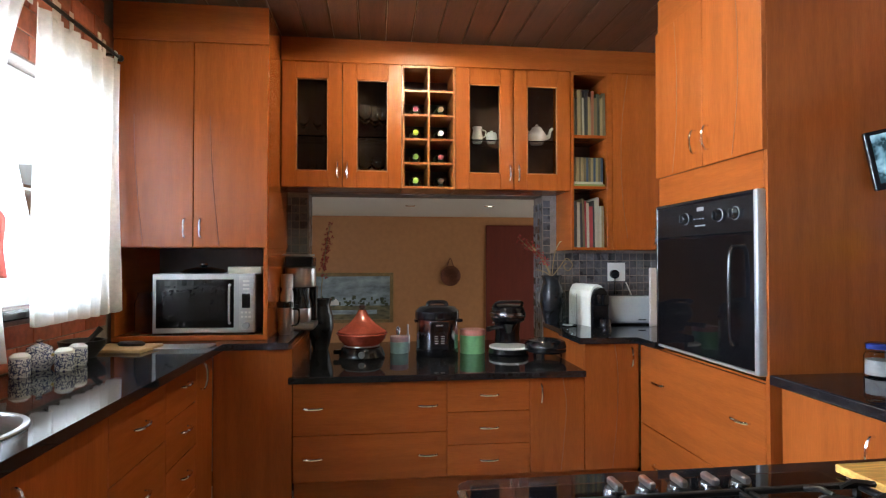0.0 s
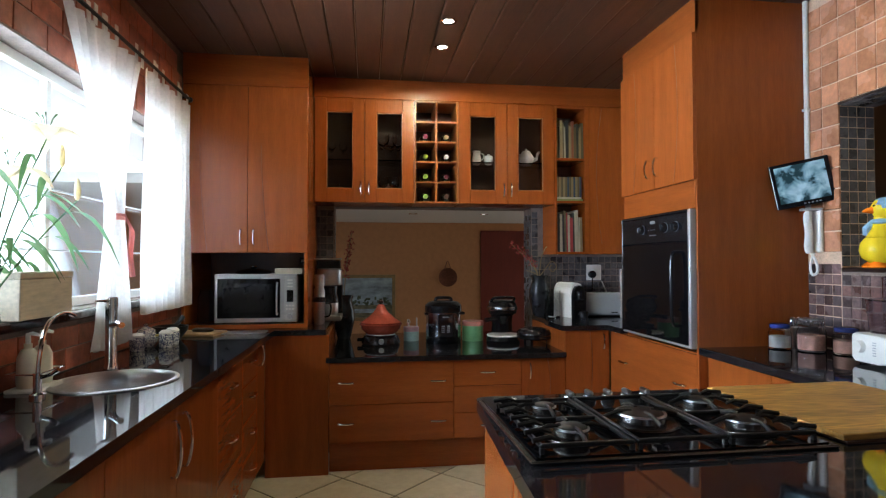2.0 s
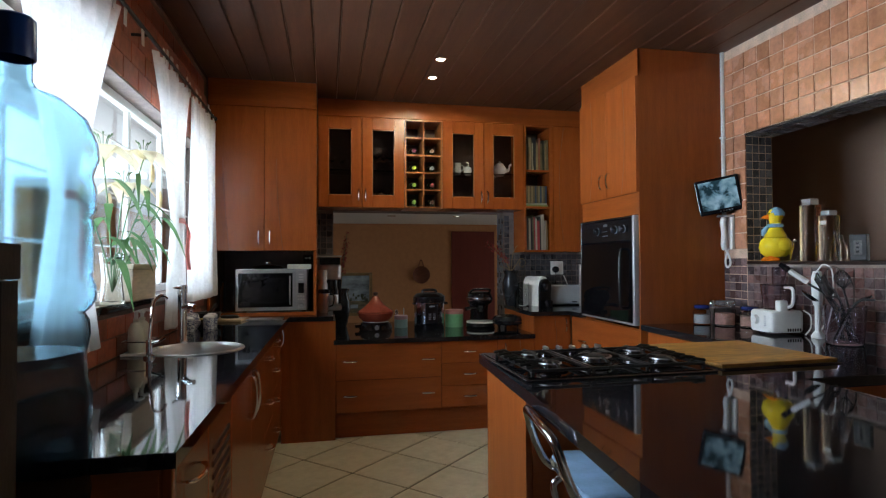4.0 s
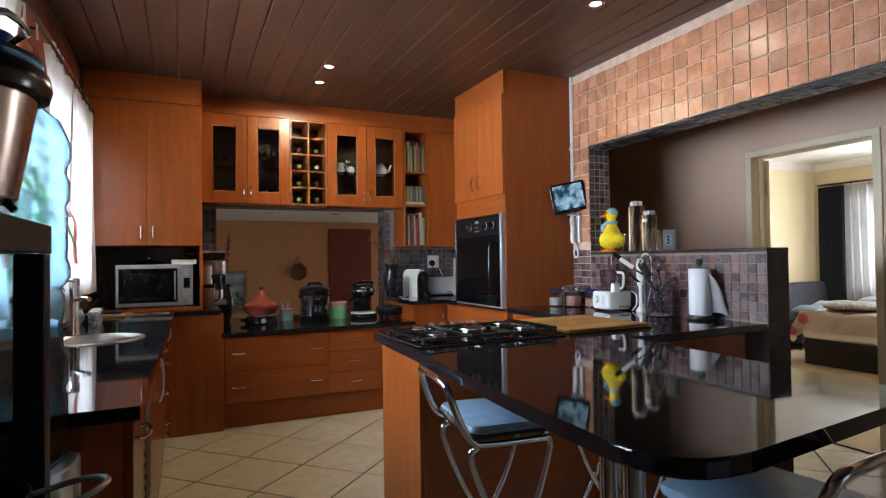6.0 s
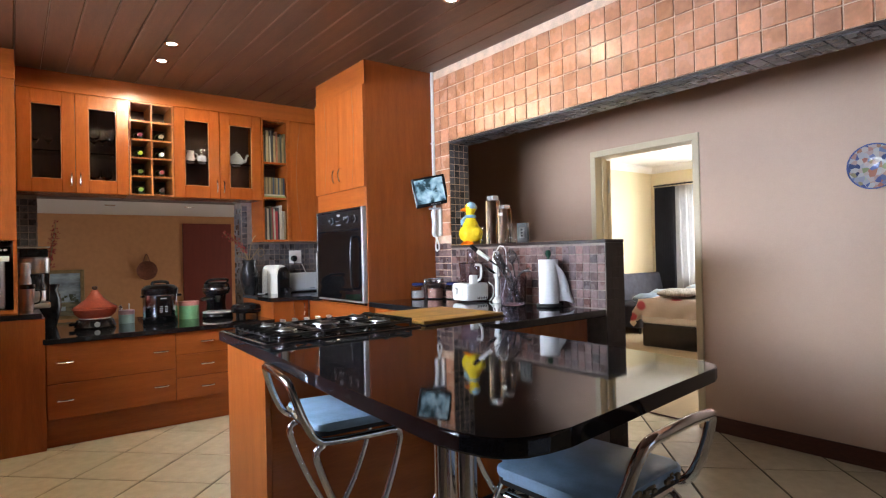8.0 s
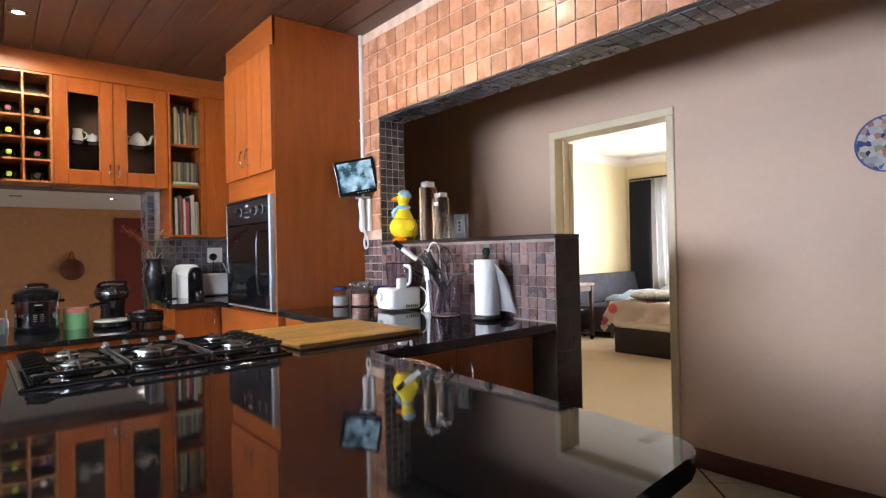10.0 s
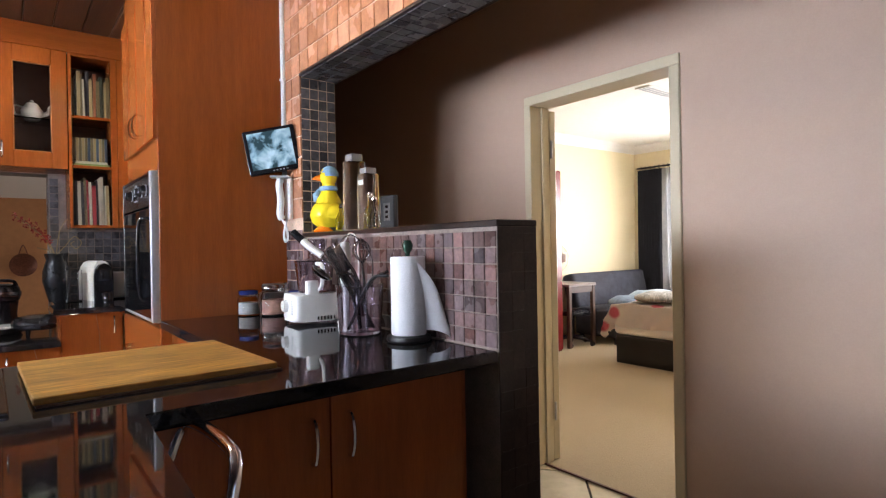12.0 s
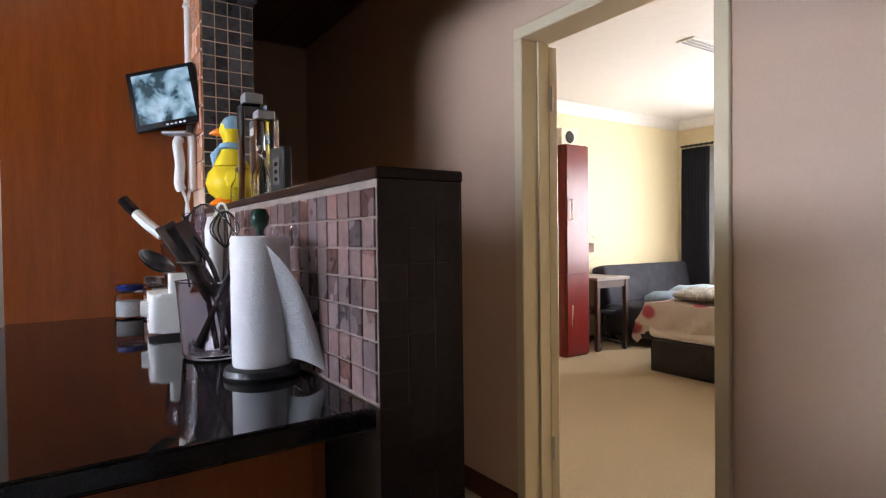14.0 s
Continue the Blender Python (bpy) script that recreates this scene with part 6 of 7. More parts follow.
part("back_loop", T(spline([(0.10, -0.178, SZ - 0.055), (-0.1, -0.18, SZ - 0.055), (-0.16, -0.178, SZ - 0.04), (-0.2, -0.172, SZ + 0.03), (-0.232, -0.15, SZ + 0.125), (-0.242, -0.08, SZ + 0.145), (-0.242, 0.08, SZ + 0.145), (-0.232, 0.15, SZ + 0.125), (-0.2, 0.172, SZ + 0.03), (-0.16, 0.178, SZ - 0.04), (-0.1, 0.18, SZ - 0.055), (0.10, 0.178, SZ - 0.055)], 6), 0.0125, 12), CHROME, st)
for s in (-1, 1):
    part("leg", T(spline([(-0.13, s * 0.15, SZ - 0.068), (-0.15, s * 0.15, SZ - 0.12), (-0.05, s * 0.155, 0.36), (0.17, s * 0.16, 0.03), (0.18, s * 0.16, 0.0)], 6), 0.0115, 10), CHROME, st)
    part("leg", T(spline([(0.13, s * 0.125, SZ - 0.068), (0.14, s * 0.125, SZ - 0.12), (0.05, s * 0.13, 0.36), (-0.18, s * 0.135, 0.03), (-0.19, s * 0.135, 0.0)], 6), 0.0115, 10), CHROME, st)
part("foot_rest", T([(0.08, -0.155, 0.17), (0.08, 0.155, 0.17)], 0.01, 8), CHROME, st)
part("cross_bar", T([(-0.1, -0.132, 0.15), (-0.1, 0.132, 0.15)], 0.01, 8), CHROME, st)
part("top_bar", T([(-0.13, -0.15, SZ - 0.064), (-0.13, 0.15, SZ - 0.064)], 0.01, 8), CHROME, st)
part("top_bar", T([(0.13, -0.125, SZ - 0.064), (0.13, 0.125, SZ - 0.064)], 0.01, 8), CHROME, st)
copy_thing(st, pose(0.475, -0.76, 0, 0, 0, 94))
copy_thing(st, pose(0.90, 0.19, 0, 0, 0, 183))
t = thing("bar_support", (0.10, -0.69, 0), "pair of round chrome legs under the breakfast bar", "support")
for dx, dy in ((0, 0), (-0.004, -0.075)):
    part("post", L([(0, 0), (0.045, 0), (0.045, 0.004), (0.022, 0.008), (0.022, 0.861), (0, 0.861)], 20, dx, dy), CHROME, t)

# ---- rack with pots and the water bottle ----
rk = thing("pot_rack", (-0.932, -0.425, 0), "black wooden pot rack beside the worktop", "rack")
for px in (-0.40, -0.045):
    for py in (-0.42, -0.045):
        part("post", B(px, py, 0.0, px + 0.045, py + 0.045, 1.269, 0.002), MATTBLACK, rk)
for z in (1.27, 0.80, 0.35):
    part("shelf_board", B(-0.402, -0.422, z, 0.002, 0.002, z + 0.05 if z > 1 else z + 0.02, 0.002), MATTBLACK, rk)
BRONZE = material("bronze_steel", (0.42, 0.33, 0.28), 0.25, metal=1.0, scale=90, vary=0.1, stretch=(1, 1, 0.1), bump=0.0)
t = thing("stock_pot", (-0.985, -0.75, 1.32), "tapered steel pot with black rolled rim and wire handle", "pot")
t.scale = (0.8, 0.8, 0.8)
part("pot", L([(0, 0.012), (0.085, 0.012), (0.095, 0.02), (0.125, 0.2), (0.12, 0.2), (0.09, 0.022), (0, 0.018)], 40), BRONZE, t)
part("rim", L([(0.124, 0.18), (0.138, 0.185), (0.142, 0.2), (0.138, 0.222), (0.126, 0.232), (0.1, 0.236), (0, 0.238)], 40), BLACK, t)
part("stacked_lid", L([(0.13, 0.238), (0.128, 0.246), (0.1, 0.25), (0.1, 0.258), (0, 0.262)], 36), BLACK, t)
part("wire_handle", T([(0.05 + 0.06 * math.cos(a * math.pi / 8), 0.07 * math.sin(a * math.pi / 8), 0.29 + 0.012 * math.sin(a)) for a in range(16)], 0.006, 8, True), CHROME, t)
part("stem", T([(0.0, 0.0, 0.262), (0.0, 0.0, 0.295)], 0.012, 8), BLACK, t)
for a in range(3):
    part("foot", T([(0.08 * math.cos(a * 2.1), 0.08 * math.sin(a * 2.1), 0.014), (0.092 * math.cos(a * 2.1), 0.092 * math.sin(a * 2.1), 0.0)], 0.007, 6), BLACK, t)
t = thing("frying_pan", (-1.06, -0.58, 0.82), "black pan with a steel wire handle", "pan")
part("pan", L([(0, 0), (0.1, 0), (0.12, 0.03), (0.13, 0.08), (0.126, 0.08), (0.115, 0.032), (0, 0.006)], 36), MATTBLACK, t)
part("handle", T(spline([(0.12, 0.04, 0.065), (0.2, 0.02, 0.085), (0.235, -0.02, 0.09), (0.2, -0.06, 0.08), (0.12, -0.05, 0.06)], 6), 0.005, 8), STEEL, t)
wd = thing("water_dispenser", (-1.115, -0.13, 0), "white water dispenser cabinet", "dispenser")
part("cabinet", B(-0.16, -0.15, 0.0, 0.175, 0.11, 0.805, 0.012, 3), WHITEPL, wd)
part("collar", L([(0.14, 0.8055), (0.15, 0.8055), (0.148, 0.812), (0.139, 0.812)], 36, 0.03, 0.0), WHITEPL, wd)
part("badge", B(0.1755, -0.02, 0.72, 0.1775, 0.03, 0.76), SILVER, wd)
part("drip_grille", B(0.176, -0.06, 0.4, 0.19, 0.05, 0.42), BLACK, wd)
BLUEPC = material("blue_polycarbonate", (0.64, 0.85, 0.97), 0.14, trans=1.0, ior=1.08, scale=12, vary=0.05, bump=0.0)
WATER = material("bottled_water", (0.74, 0.88, 0.97), 0.08, trans=1.0, ior=1.08, scale=12, vary=0.05, bump=0.0)
wb_ = thing("water_bottle", (-1.085, -0.13, 0.806), "large blue ribbed water bottle, half full, with blue cap", "water bottle")
prof = [(0, 0.0), (0.11, 0.0), (0.128, 0.015), (0.132, 0.05), (0.128, 0.07), (0.132, 0.09), (0.132, 0.15), (0.127, 0.165), (0.132, 0.18), (0.132, 0.23), (0.124, 0.26), (0.121, 0.31), (0.128, 0.35), (0.126, 0.375), (0.118, 0.39), (0.128, 0.4), (0.137, 0.415), (0.137, 0.44), (0.13, 0.46), (0.132, 0.475), (0.132, 0.56), (0.128, 0.575), (0.135, 0.59), (0.137, 0.63), (0.13, 0.65), (0.132, 0.665), (0.14, 0.69), (0.138, 0.72), (0.12, 0.765), (0.08, 0.80), (0.04, 0.815), (0.031, 0.83), (0.031, 0.89)]
part("bottle", L(prof + [(max(r - 0.003, 0.0), z + (0.003 if z < 0.01 else 0)) for r, z in prof[::-1]], 44), BLUEPC, wb_, "translucent blue ribbed plastic")
part("water", L([(max(r - 0.006, 0), z + 0.006) for r, z in prof[:12]] + [(0.116, 0.318), (0, 0.318)], 40), WATER, wb_)
part("cap", L([(0.0345, 0.87), (0.036, 0.875), (0.035, 0.945), (0.03, 0.95), (0, 0.951)], 28), material("blue_cap", (0.01, 0.05, 0.22), 0.3, bump=0.0), wb_)

# ---- curtains ----


def curtain_panel(y0, y1, z0, z1, tie, seed, label):
    """A sheer panel, gathered into a tie at (y, z) where one is given."""
    rnd = random.Random(seed)
    t = thing("curtain", (-1.29, (y0 + y1) / 2, 0), label, "curtain", "kitchen curtains")
    bm = bmesh.new()
    n, m_ = 90, 30
    ph = rnd.uniform(0, 6)
    c = (y0 + y1) / 2
    rows = []
    for i in range(m_ + 1):
        v = i / m_
        z = z1 + (z0 - z1) * v
        row = []
        for j in range(n + 1):
            u = j / n
            y = y0 + (y1 - y0) * u
            pinch, off = 1.0, 0.0
            if tie:
                d = (z - tie[1]) / (z1 - tie[1]) if z > tie[1] else (tie[1] - z) / (tie[1] - z0) * 0.42
                pinch = 0.13 + 0.87 * min(1, d) ** 1.1
                y = tie[0] + (y - (c * d + tie[0] * (1 - d))) * pinch + (c - tie[0]) * d * (1 if z > tie[1] else 0.2)
            amp = 0.014 + 0.008 * v
            x = amp * math.sin(u * 46 + ph + 0.8 * math.sin(v * 3 + u * 7)) + 0.006 * math.sin(u * 17 + v * 4)
            row.append(bm.verts.new((x, y - c, z + 0.006 * math.sin(u * 46) * (v > 0.98))))
        rows.append(row)
    for i in range(m_):
        for j in range(n):
            bm.faces.new((rows[i][j], rows[i][j + 1], rows[i + 1][j + 1], rows[i + 1][j]))
    part("cloth", bm, SHEER, t, smooth=True)
    k = int((y1 - y0) / 0.095)
    for q in range(k + 1):
        yq = y0 + (y1 - y0) * q / k - c
        part("tab", box(bmesh.new(), -0.004, yq - 0.014, z1 - 0.01, 0.0, yq + 0.014, z1 + 0.075, m=pose(0, 0, 0, rnd.uniform(-4, 4), 0, 0)), SHEER, t)
    if tie:
        tb = part("tie_band", L([(0.05, -0.014), (0.056, 0.0), (0.05, 0.014)], 20, 0, tie[0] - c, tie[1], 0.65, 0.95), leaf_mat("coral_ribbon%d" % seed, (0.80, 0.40, 0.36), 0.5), t)
        bm = bmesh.new()
        for s in (0.0, 0.02):
            tube(bm, spline([(0.035, tie[0] - c, tie[1]), (0.045, tie[0] - c + 0.03 + s, tie[1] - 0.06), (0.04, tie[0] - c + 0.03 + s, tie[1] - 0.16), (0.045, tie[0] - c + 0.045 + s, tie[1] - 0.26)], 5), [0.005] * 5 + [0.009] * 11, 6)
        part("ribbon_end", bm, tb.data.materials[0], tb)
    return t


curtain_panel(0.15, 1.05, 1.0, 2.27, (0.6, 1.5), 1, "white tab-top sheer curtain gathered in a coral ribbon")
curtain_panel(1.46, 2.14, 0.96, 2.27, (1.91, 1.515), 2, "white tab-top sheer curtain gathered in a coral ribbon")
curtain_panel(2.19, 2.91, 1.065, 2.27, None, 3, "white tab-top sheer curtain hanging loose")
t = thing("curtain_rod", (-1.29, 1.4, 2.31), "dark iron curtain rod with ball ends", "curtain rod")
part("rod", T([(0, -1.45, 0), (0, 1.5, 0)], 0.009, 10), MATTBLACK, t)
for y in (-1.45, 1.5):
    part("finial", L([(0, -0.018), (0.014, -0.012), (0.018, 0), (0.014, 0.012), (0, 0.018)], 14, 0, y, 0), MATTBLACK, t)
for y in (-1.4, 0.0, 1.45):
    part("bracket", T([(0, y, 0), (-0.079, y, 0.0)], 0.007, 8), MATTBLACK, t)

# ---- lilies and box on the sill ----
lv = thing("lily_vase", (-1.345, 1.14, WZ0), "clear glass vase of pale lilies with green leaves", "vase")
part("vase", L([(0, 0), (0.04, 0), (0.045, 0.01), (0.035, 0.1), (0.045, 0.2), (0.041, 0.2), (0.031, 0.1), (0.04, 0.014), (0, 0.008)], 24), GLASS, lv)
rl_ = random.Random(12)


def blade(bm, p0, d, ln, w, droop):
    d = Vector(d).normalized()
    s = d.cross(Vector((0, 0, 1)))
    s = s.normalized() if s.length > 0.05 else Vector((1, 0, 0))
    prev = None
    for k in range(7):
        u = k / 6
        c = Vector(p0) + d * ln * u - Vector((0, 0, droop * ln * u * u))
        ww = w * math.sin(math.pi * min(0.98, 0.08 + u * 0.92)) * 0.5
        a, b = bm.verts.new(c + s * ww + Vector((0, 0, ww * 0.4))), bm.verts.new(c - s * ww + Vector((0, 0, ww * 0.4)))
        if prev:
            bm.faces.new((prev[0], prev[1], b, a))
        prev = (a, b)


GREENSTEM = material("green_stem", (0.10, 0.17, 0.06), 0.5)
for k, (tx, ty, hgt, lean, flower) in enumerate(((0.03, 0.27, 0.62, 0.12, 1), (0.05, 0.33, 0.53, 0.16, 0), (0.0, 0.12, 0.46, 0.05, 1), (0.02, -0.16, 0.56, -0.05, 1), (0.06, 0.42, 0.42, 0.2, 0), (0.0, -0.28, 0.4, -0.1, 0), (-0.02, 0.02, 0.36, 0.0, 0))):
    tip = (tx, ty, hgt)
    pts = spline([(0, 0, 0.05), (tx * 0.3, lean, hgt * 0.55), tip], 6)
    part("stem", T(pts, 0.003, 5), GREENSTEM, lv)
    for q in range(3):
        bm = bmesh.new()
        blade(bm, pts[4 + 3 * q], (rl_.uniform(0.0, 0.5), rl_.choice((-1, 1, 1)) * rl_.uniform(0.5, 1), rl_.uniform(0.25, 0.8)), rl_.uniform(0.2, 0.34), rl_.uniform(0.018, 0.034), rl_.uniform(0.7, 1.3))
        part("leaf", bm, LEAF, lv, smooth=True)
    if flower:
        bm = bmesh.new()
        for q in range(6):
            an = q * math.pi / 3 + k
            blade(bm, tip, (math.cos(an), math.sin(an), 0.75), rl_.uniform(0.15, 0.18), 0.082, 0.8)
        part("flower", bm, PETAL, lv, "open pale yellow lily flower", smooth=True)
        for q in range(5):
            an = q * 1.2566
            part("stamen", T([tip, (tx + 0.02 * math.cos(an), ty + 0.02 * math.sin(an), hgt + 0.07), (tx + 0.032 * math.cos(an), ty + 0.032 * math.sin(an), hgt + 0.085)], [0.0015, 0.0015, 0.004], 5), GREENSTEM, lv)
    else:
        part("bud", L([(0, 0), (0.009, 0.012), (0.012, 0.04), (0.007, 0.08), (0, 0.09)], 12, tx, ty, hgt - 0.005), PETAL, lv, "closed lily bud")
t = thing("wooden_box", (-1.365, 1.415, WZ0), "plain pale wooden box on the window sill", "box")
part("box", B(-0.05, -0.16, 0.0, 0.06, 0.16, 0.135, 0.003), material("pale_wood", (0.66, 0.56, 0.42), 0.55, scale=14, vary=0.15, stretch=(6, 1, 6)), t)
part("lid", B(-0.053, -0.163, 0.136, 0.063, 0.163, 0.158, 0.003), MATS["pale_wood"], t)

# ---- plate on the passage wall ----
PLATEMAT = material("painted_plate", (0.5, 0.46, 0.44), 0.15, scale=60, vary=0.2, bump=0.0)
nt = PLATEMAT.node_tree
vn = nt.nodes.new("ShaderNodeTexVoronoi")
vn.inputs["Scale"].default_value = 42
tc_ = nt.nodes.new("ShaderNodeTexCoord")
rp = nt.nodes.new("ShaderNodeValToRGB")
for pos, col in ((0.25, (0.1, 0.13, 0.3, 1)), (0.5, (0.5, 0.48, 0.46, 1)), (0.75, (0.4, 0.16, 0.12, 1)), (0.9, (0.22, 0.3, 0.16, 1))):
    e = rp.color_ramp.elements.new(pos)
    e.color = col
nt.links.new(tc_.outputs["Object"], vn.inputs["Vector"])
nt.links.new(vn.outputs["Color"], rp.inputs[0])
nt.links.new(rp.outputs[0], nt.nodes["Principled BSDF"].inputs["Base Color"])
t = thing("wall_plate", (XD - 0.001, -0.635, 1.648), "painted blue and red china plate hung on the wall", "plate")
bm = L([(0, 0.004), (0.05, 0.004), (0.062, 0.012), (0.115, 0.02), (0.124, 0.024), (0.12, 0.016), (0.06, 0.006), (0, 0.0)], 40)
bmesh.ops.transform(bm, matrix=pose(0, 0, 0, 0, -90, 0), verts=bm.verts)
part("plate", bm, PLATEMAT, t)
bm = L([(0.117, 0.0225), (0.122, 0.0245), (0.1245, 0.025)], 40)
bmesh.ops.transform(bm, matrix=pose(0, 0, 0, 0, -90, 0), verts=bm.verts)
part("rim", bm, material("blue_plate_rim", (0.09, 0.12, 0.28), 0.15, vary=0.2, bump=0.0), t)

# ---- bedroom ----
dl = thing("bedroom_door", (XD + 0.135, DY1 - 0.002, 0.012), "open cream painted bedroom door standing edge-on", "door", rz=70.5)
part("leaf", B(0.0, -0.04, 0.0, 0.78, 0.0, 1.945, 0.003), FRAMEP, dl)
hn = part("handle", T(spline([(0.72, -0.04, 0.98), (0.72, -0.075, 0.98), (0.66, -0.08, 0.98), (0.61, -0.078, 0.98)], 5), 0.008, 8), CHROME, dl)
for z in (0.22, 1.68):
    part("hinge", T([(-0.006, -0.012, z), (-0.006, -0.012, z + 0.1)], 0.007, 8), STEEL, dl)
REDLAM = material("dark_red_laminate", (0.15, 0.014, 0.012), 0.25, scale=20, vary=0.1)
w = thing("wardrobe", (5.53, 3.31, 0.004), "narrow dark red gloss wardrobe with chrome handle", "wardrobe")
part("body", B(0.0, 0.021, 0.0, 0.30, 0.58, 2.05, 0.004), REDLAM, w)
for z0, z1 in ((0.02, 0.8), (0.805, 2.04)):
    d = part("door", B(0.002, 0.0, z0, 0.298, 0.02, z1, 0.003), REDLAM, w)
    part("handle", T([(0.04, -0.001, (z0 + z1) / 2 - 0.1), (0.04, -0.03, (z0 + z1) / 2 - 0.1), (0.04, -0.03, (z0 + z1) / 2 + 0.1), (0.04, -0.001, (z0 + z1) / 2 + 0.1)], 0.008, 8), CHROME, d)
t = thing("small_speaker", (5.66, 3.5, 2.055), "small pale speaker box on the wardrobe", "speaker")
part("box", B(-0.1, -0.1, 0.0, 0.12, 0.1, 0.17, 0.006), CREAMPL, t)
part("cone", T([(0.01, -0.1, 0.085), (0.01, -0.108, 0.085)], [0.06, 0.05], 20), BLACK, t)
DESKW = material("dark_brown_desk", (0.06, 0.03, 0.02), 0.4, scale=20, vary=0.2)
t = thing("small_desk", (5.97, 3.33, 0.004), "small dark wooden desk with a pale top", "desk")
part("top", B(0.0, 0.0, 0.715, 0.50, 0.62, 0.745, 0.004), material("pale_desk_top", (0.24, 0.2, 0.2), 0.3, scale=30, vary=0.08), t)
for px in (0.01, 0.445):
    for py in (0.01, 0.565):
        part("leg", B(px, py, 0.0, px + 0.045, py + 0.045, 0.714, 0.003), DESKW, t)
part("apron", B(0.06, 0.02, 0.64, 0.44, 0.04, 0.714), DESKW, t)
t = thing("desk_fan", (6.06, 3.66, 0.75), "white desk fan with wire cage standing still", "fan", rz=-48)
part("base", L([(0, 0), (0.1, 0), (0.105, 0.015), (0.06, 0.03), (0.02, 0.05), (0.018, 0.2), (0, 0.2)], 24), WHITEPL, t)
part("motor", T([(0, 0.09, 0.3), (0, 0.02, 0.3), (0, -0.02, 0.3)], [0.05, 0.06, 0.03], 18), WHITEPL, t)
bm = bmesh.new()
for r, y in ((0.19, -0.03), (0.19, 0.0), (0.14, -0.055), (0.08, -0.07)):
    tube(bm, [(r * math.cos(k * math.pi / 12), y, 0.3 + r * math.sin(k * math.pi / 12)) for k in range(24)], 0.003, 5, True)
for k in range(16):
    a = k * math.pi / 8
    tube(bm, [(0.03 * math.cos(a), -0.075, 0.3 + 0.03 * math.sin(a)), (0.14 * math.cos(a), -0.055, 0.3 + 0.14 * math.sin(a)), (0.19 * math.cos(a), -0.015, 0.3 + 0.19 * math.sin(a))], 0.002, 4)
part("cage", bm, WHITEPL, t)
for k in range(3):
    a = k * 2.094
    bl = box(bmesh.new(), 0.03, -0.03, -0.05, 0.16, -0.025, 0.05, 0.001, m=Matrix.Translation((0, 0, 0.3)) @ pose(0, 0, 0, 0, math.degrees(a), 0))
    part("blade", bl, WHITEPL, t)
t = thing("desk_chair", (6.24, 3.52, 0.004), "dark office chair base with castors under the desk", "chair")
part("column", L([(0, 0.08), (0.03, 0.08), (0.03, 0.36), (0, 0.36)], 16), BLACK, t)
part("seat", prism(bmesh.new(), rounded([(-0.17, -0.17), (0.17, -0.17), (0.17, 0.17), (-0.17, 0.17)], [0.06] * 4), 0.361, 0.41, 0.02), BLACK, t)
for k in range(5):
    a = k * 1.2566
    part("foot", T([(0, 0, 0.1), (0.25 * math.cos(a), 0.25 * math.sin(a), 0.06)], [0.025, 0.015], 8), BLACK, t)
    part("castor", T([(0.25 * math.cos(a) - 0.012, 0.25 * math.sin(a), 0.028), (0.25 * math.cos(a) + 0.012, 0.25 * math.sin(a), 0.028)], 0.028, 12), BLACK, t)
NAVY = material("dark_navy_fabric", (0.035, 0.037, 0.05), 0.85, scale=90, vary=0.2, big=0.25, bump=0.3)
so = thing("sofa", (6.53, 3.1, 0.004), "dark navy sofa bed against the wall", "sofa")
part("base", B(0.0, 0.0, 0.08, 1.58, 0.62, 0.42, 0.04, 3), NAVY, so)
part("backrest", box(bmesh.new(), 0.0, -0.08, 0.0, 1.58, 0.12, 0.46, 0.05, 3, m=Matrix.Translation((0, 0.62, 0.38)) @ pose(0, 0, 0, -12, 0, 0)), NAVY, so)
for px in (0.06, 1.5):
    for py in (0.05, 0.55):
        part("foot", L([(0, 0), (0.02, 0), (0.025, 0.08), (0, 0.08)], 12, px, py), BLACK, so)


def pillow(x, y, z, sx, sy, sz, rz, mat, label, tilt=0):
    t = thing("pillow", (x, y, z), label, "pillow", "pillows", rz)
    bm = bmesh.new()
    bmesh.ops.create_uvsphere(bm, u_segments=24, v_segments=14, radius=1)
    for v in bm.verts:
        a, b, c = v.co
        sq = lambda q: math.copysign(abs(q) ** 0.55, q)
        n = noise.noise(Vector((a * 3 + x, b * 3, c * 2)))
        v.co = (sq(a) * sx, sq(b) * sy, c * sz * (1 + 0.25 * n) + sz)
    bmesh.ops.transform(bm, matrix=pose(0, 0, 0, tilt, 0, 0), verts=bm.verts)
    part("cover", bm, mat, t, smooth=True)


BLUEGREY = material("blue_grey_cotton", (0.17, 0.23, 0.30), 0.8, scale=30, vary=0.25, big=0.35, bump=0.2)
PALEBL = material("pale_blue_cotton", (0.36, 0.46, 0.55), 0.8, scale=30, vary=0.2, big=0.3, bump=0.2)
pillow(6.95, 3.2, 0.424, 0.3, 0.2, 0.07, 10, BLUEGREY, "blue-grey pillow lying on the sofa")
pillow(7.5, 3.2, 0.424, 0.34, 0.22, 0.09, -8, PALEBL, "pale blue pillow lying on the sofa")
QUILT = material("floral_quilt", (0.78, 0.70, 0.62), 0.85, scale=40, vary=0.06, big=0.08, bump=0.25)
nt = QUILT.node_tree
vz = nt.nodes.new("ShaderNodeTexVoronoi")
vz.inputs["Scale"].default_value = 4.2
tq = nt.nodes.new("ShaderNodeTexCoord")
nt.links.new(tq.outputs["Object"], vz.inputs["Vector"])
rq = nt.nodes.new("ShaderNodeValToRGB")
rq.color_ramp.elements[0].position, rq.color_ramp.elements[1].position = 0.2, 0.3
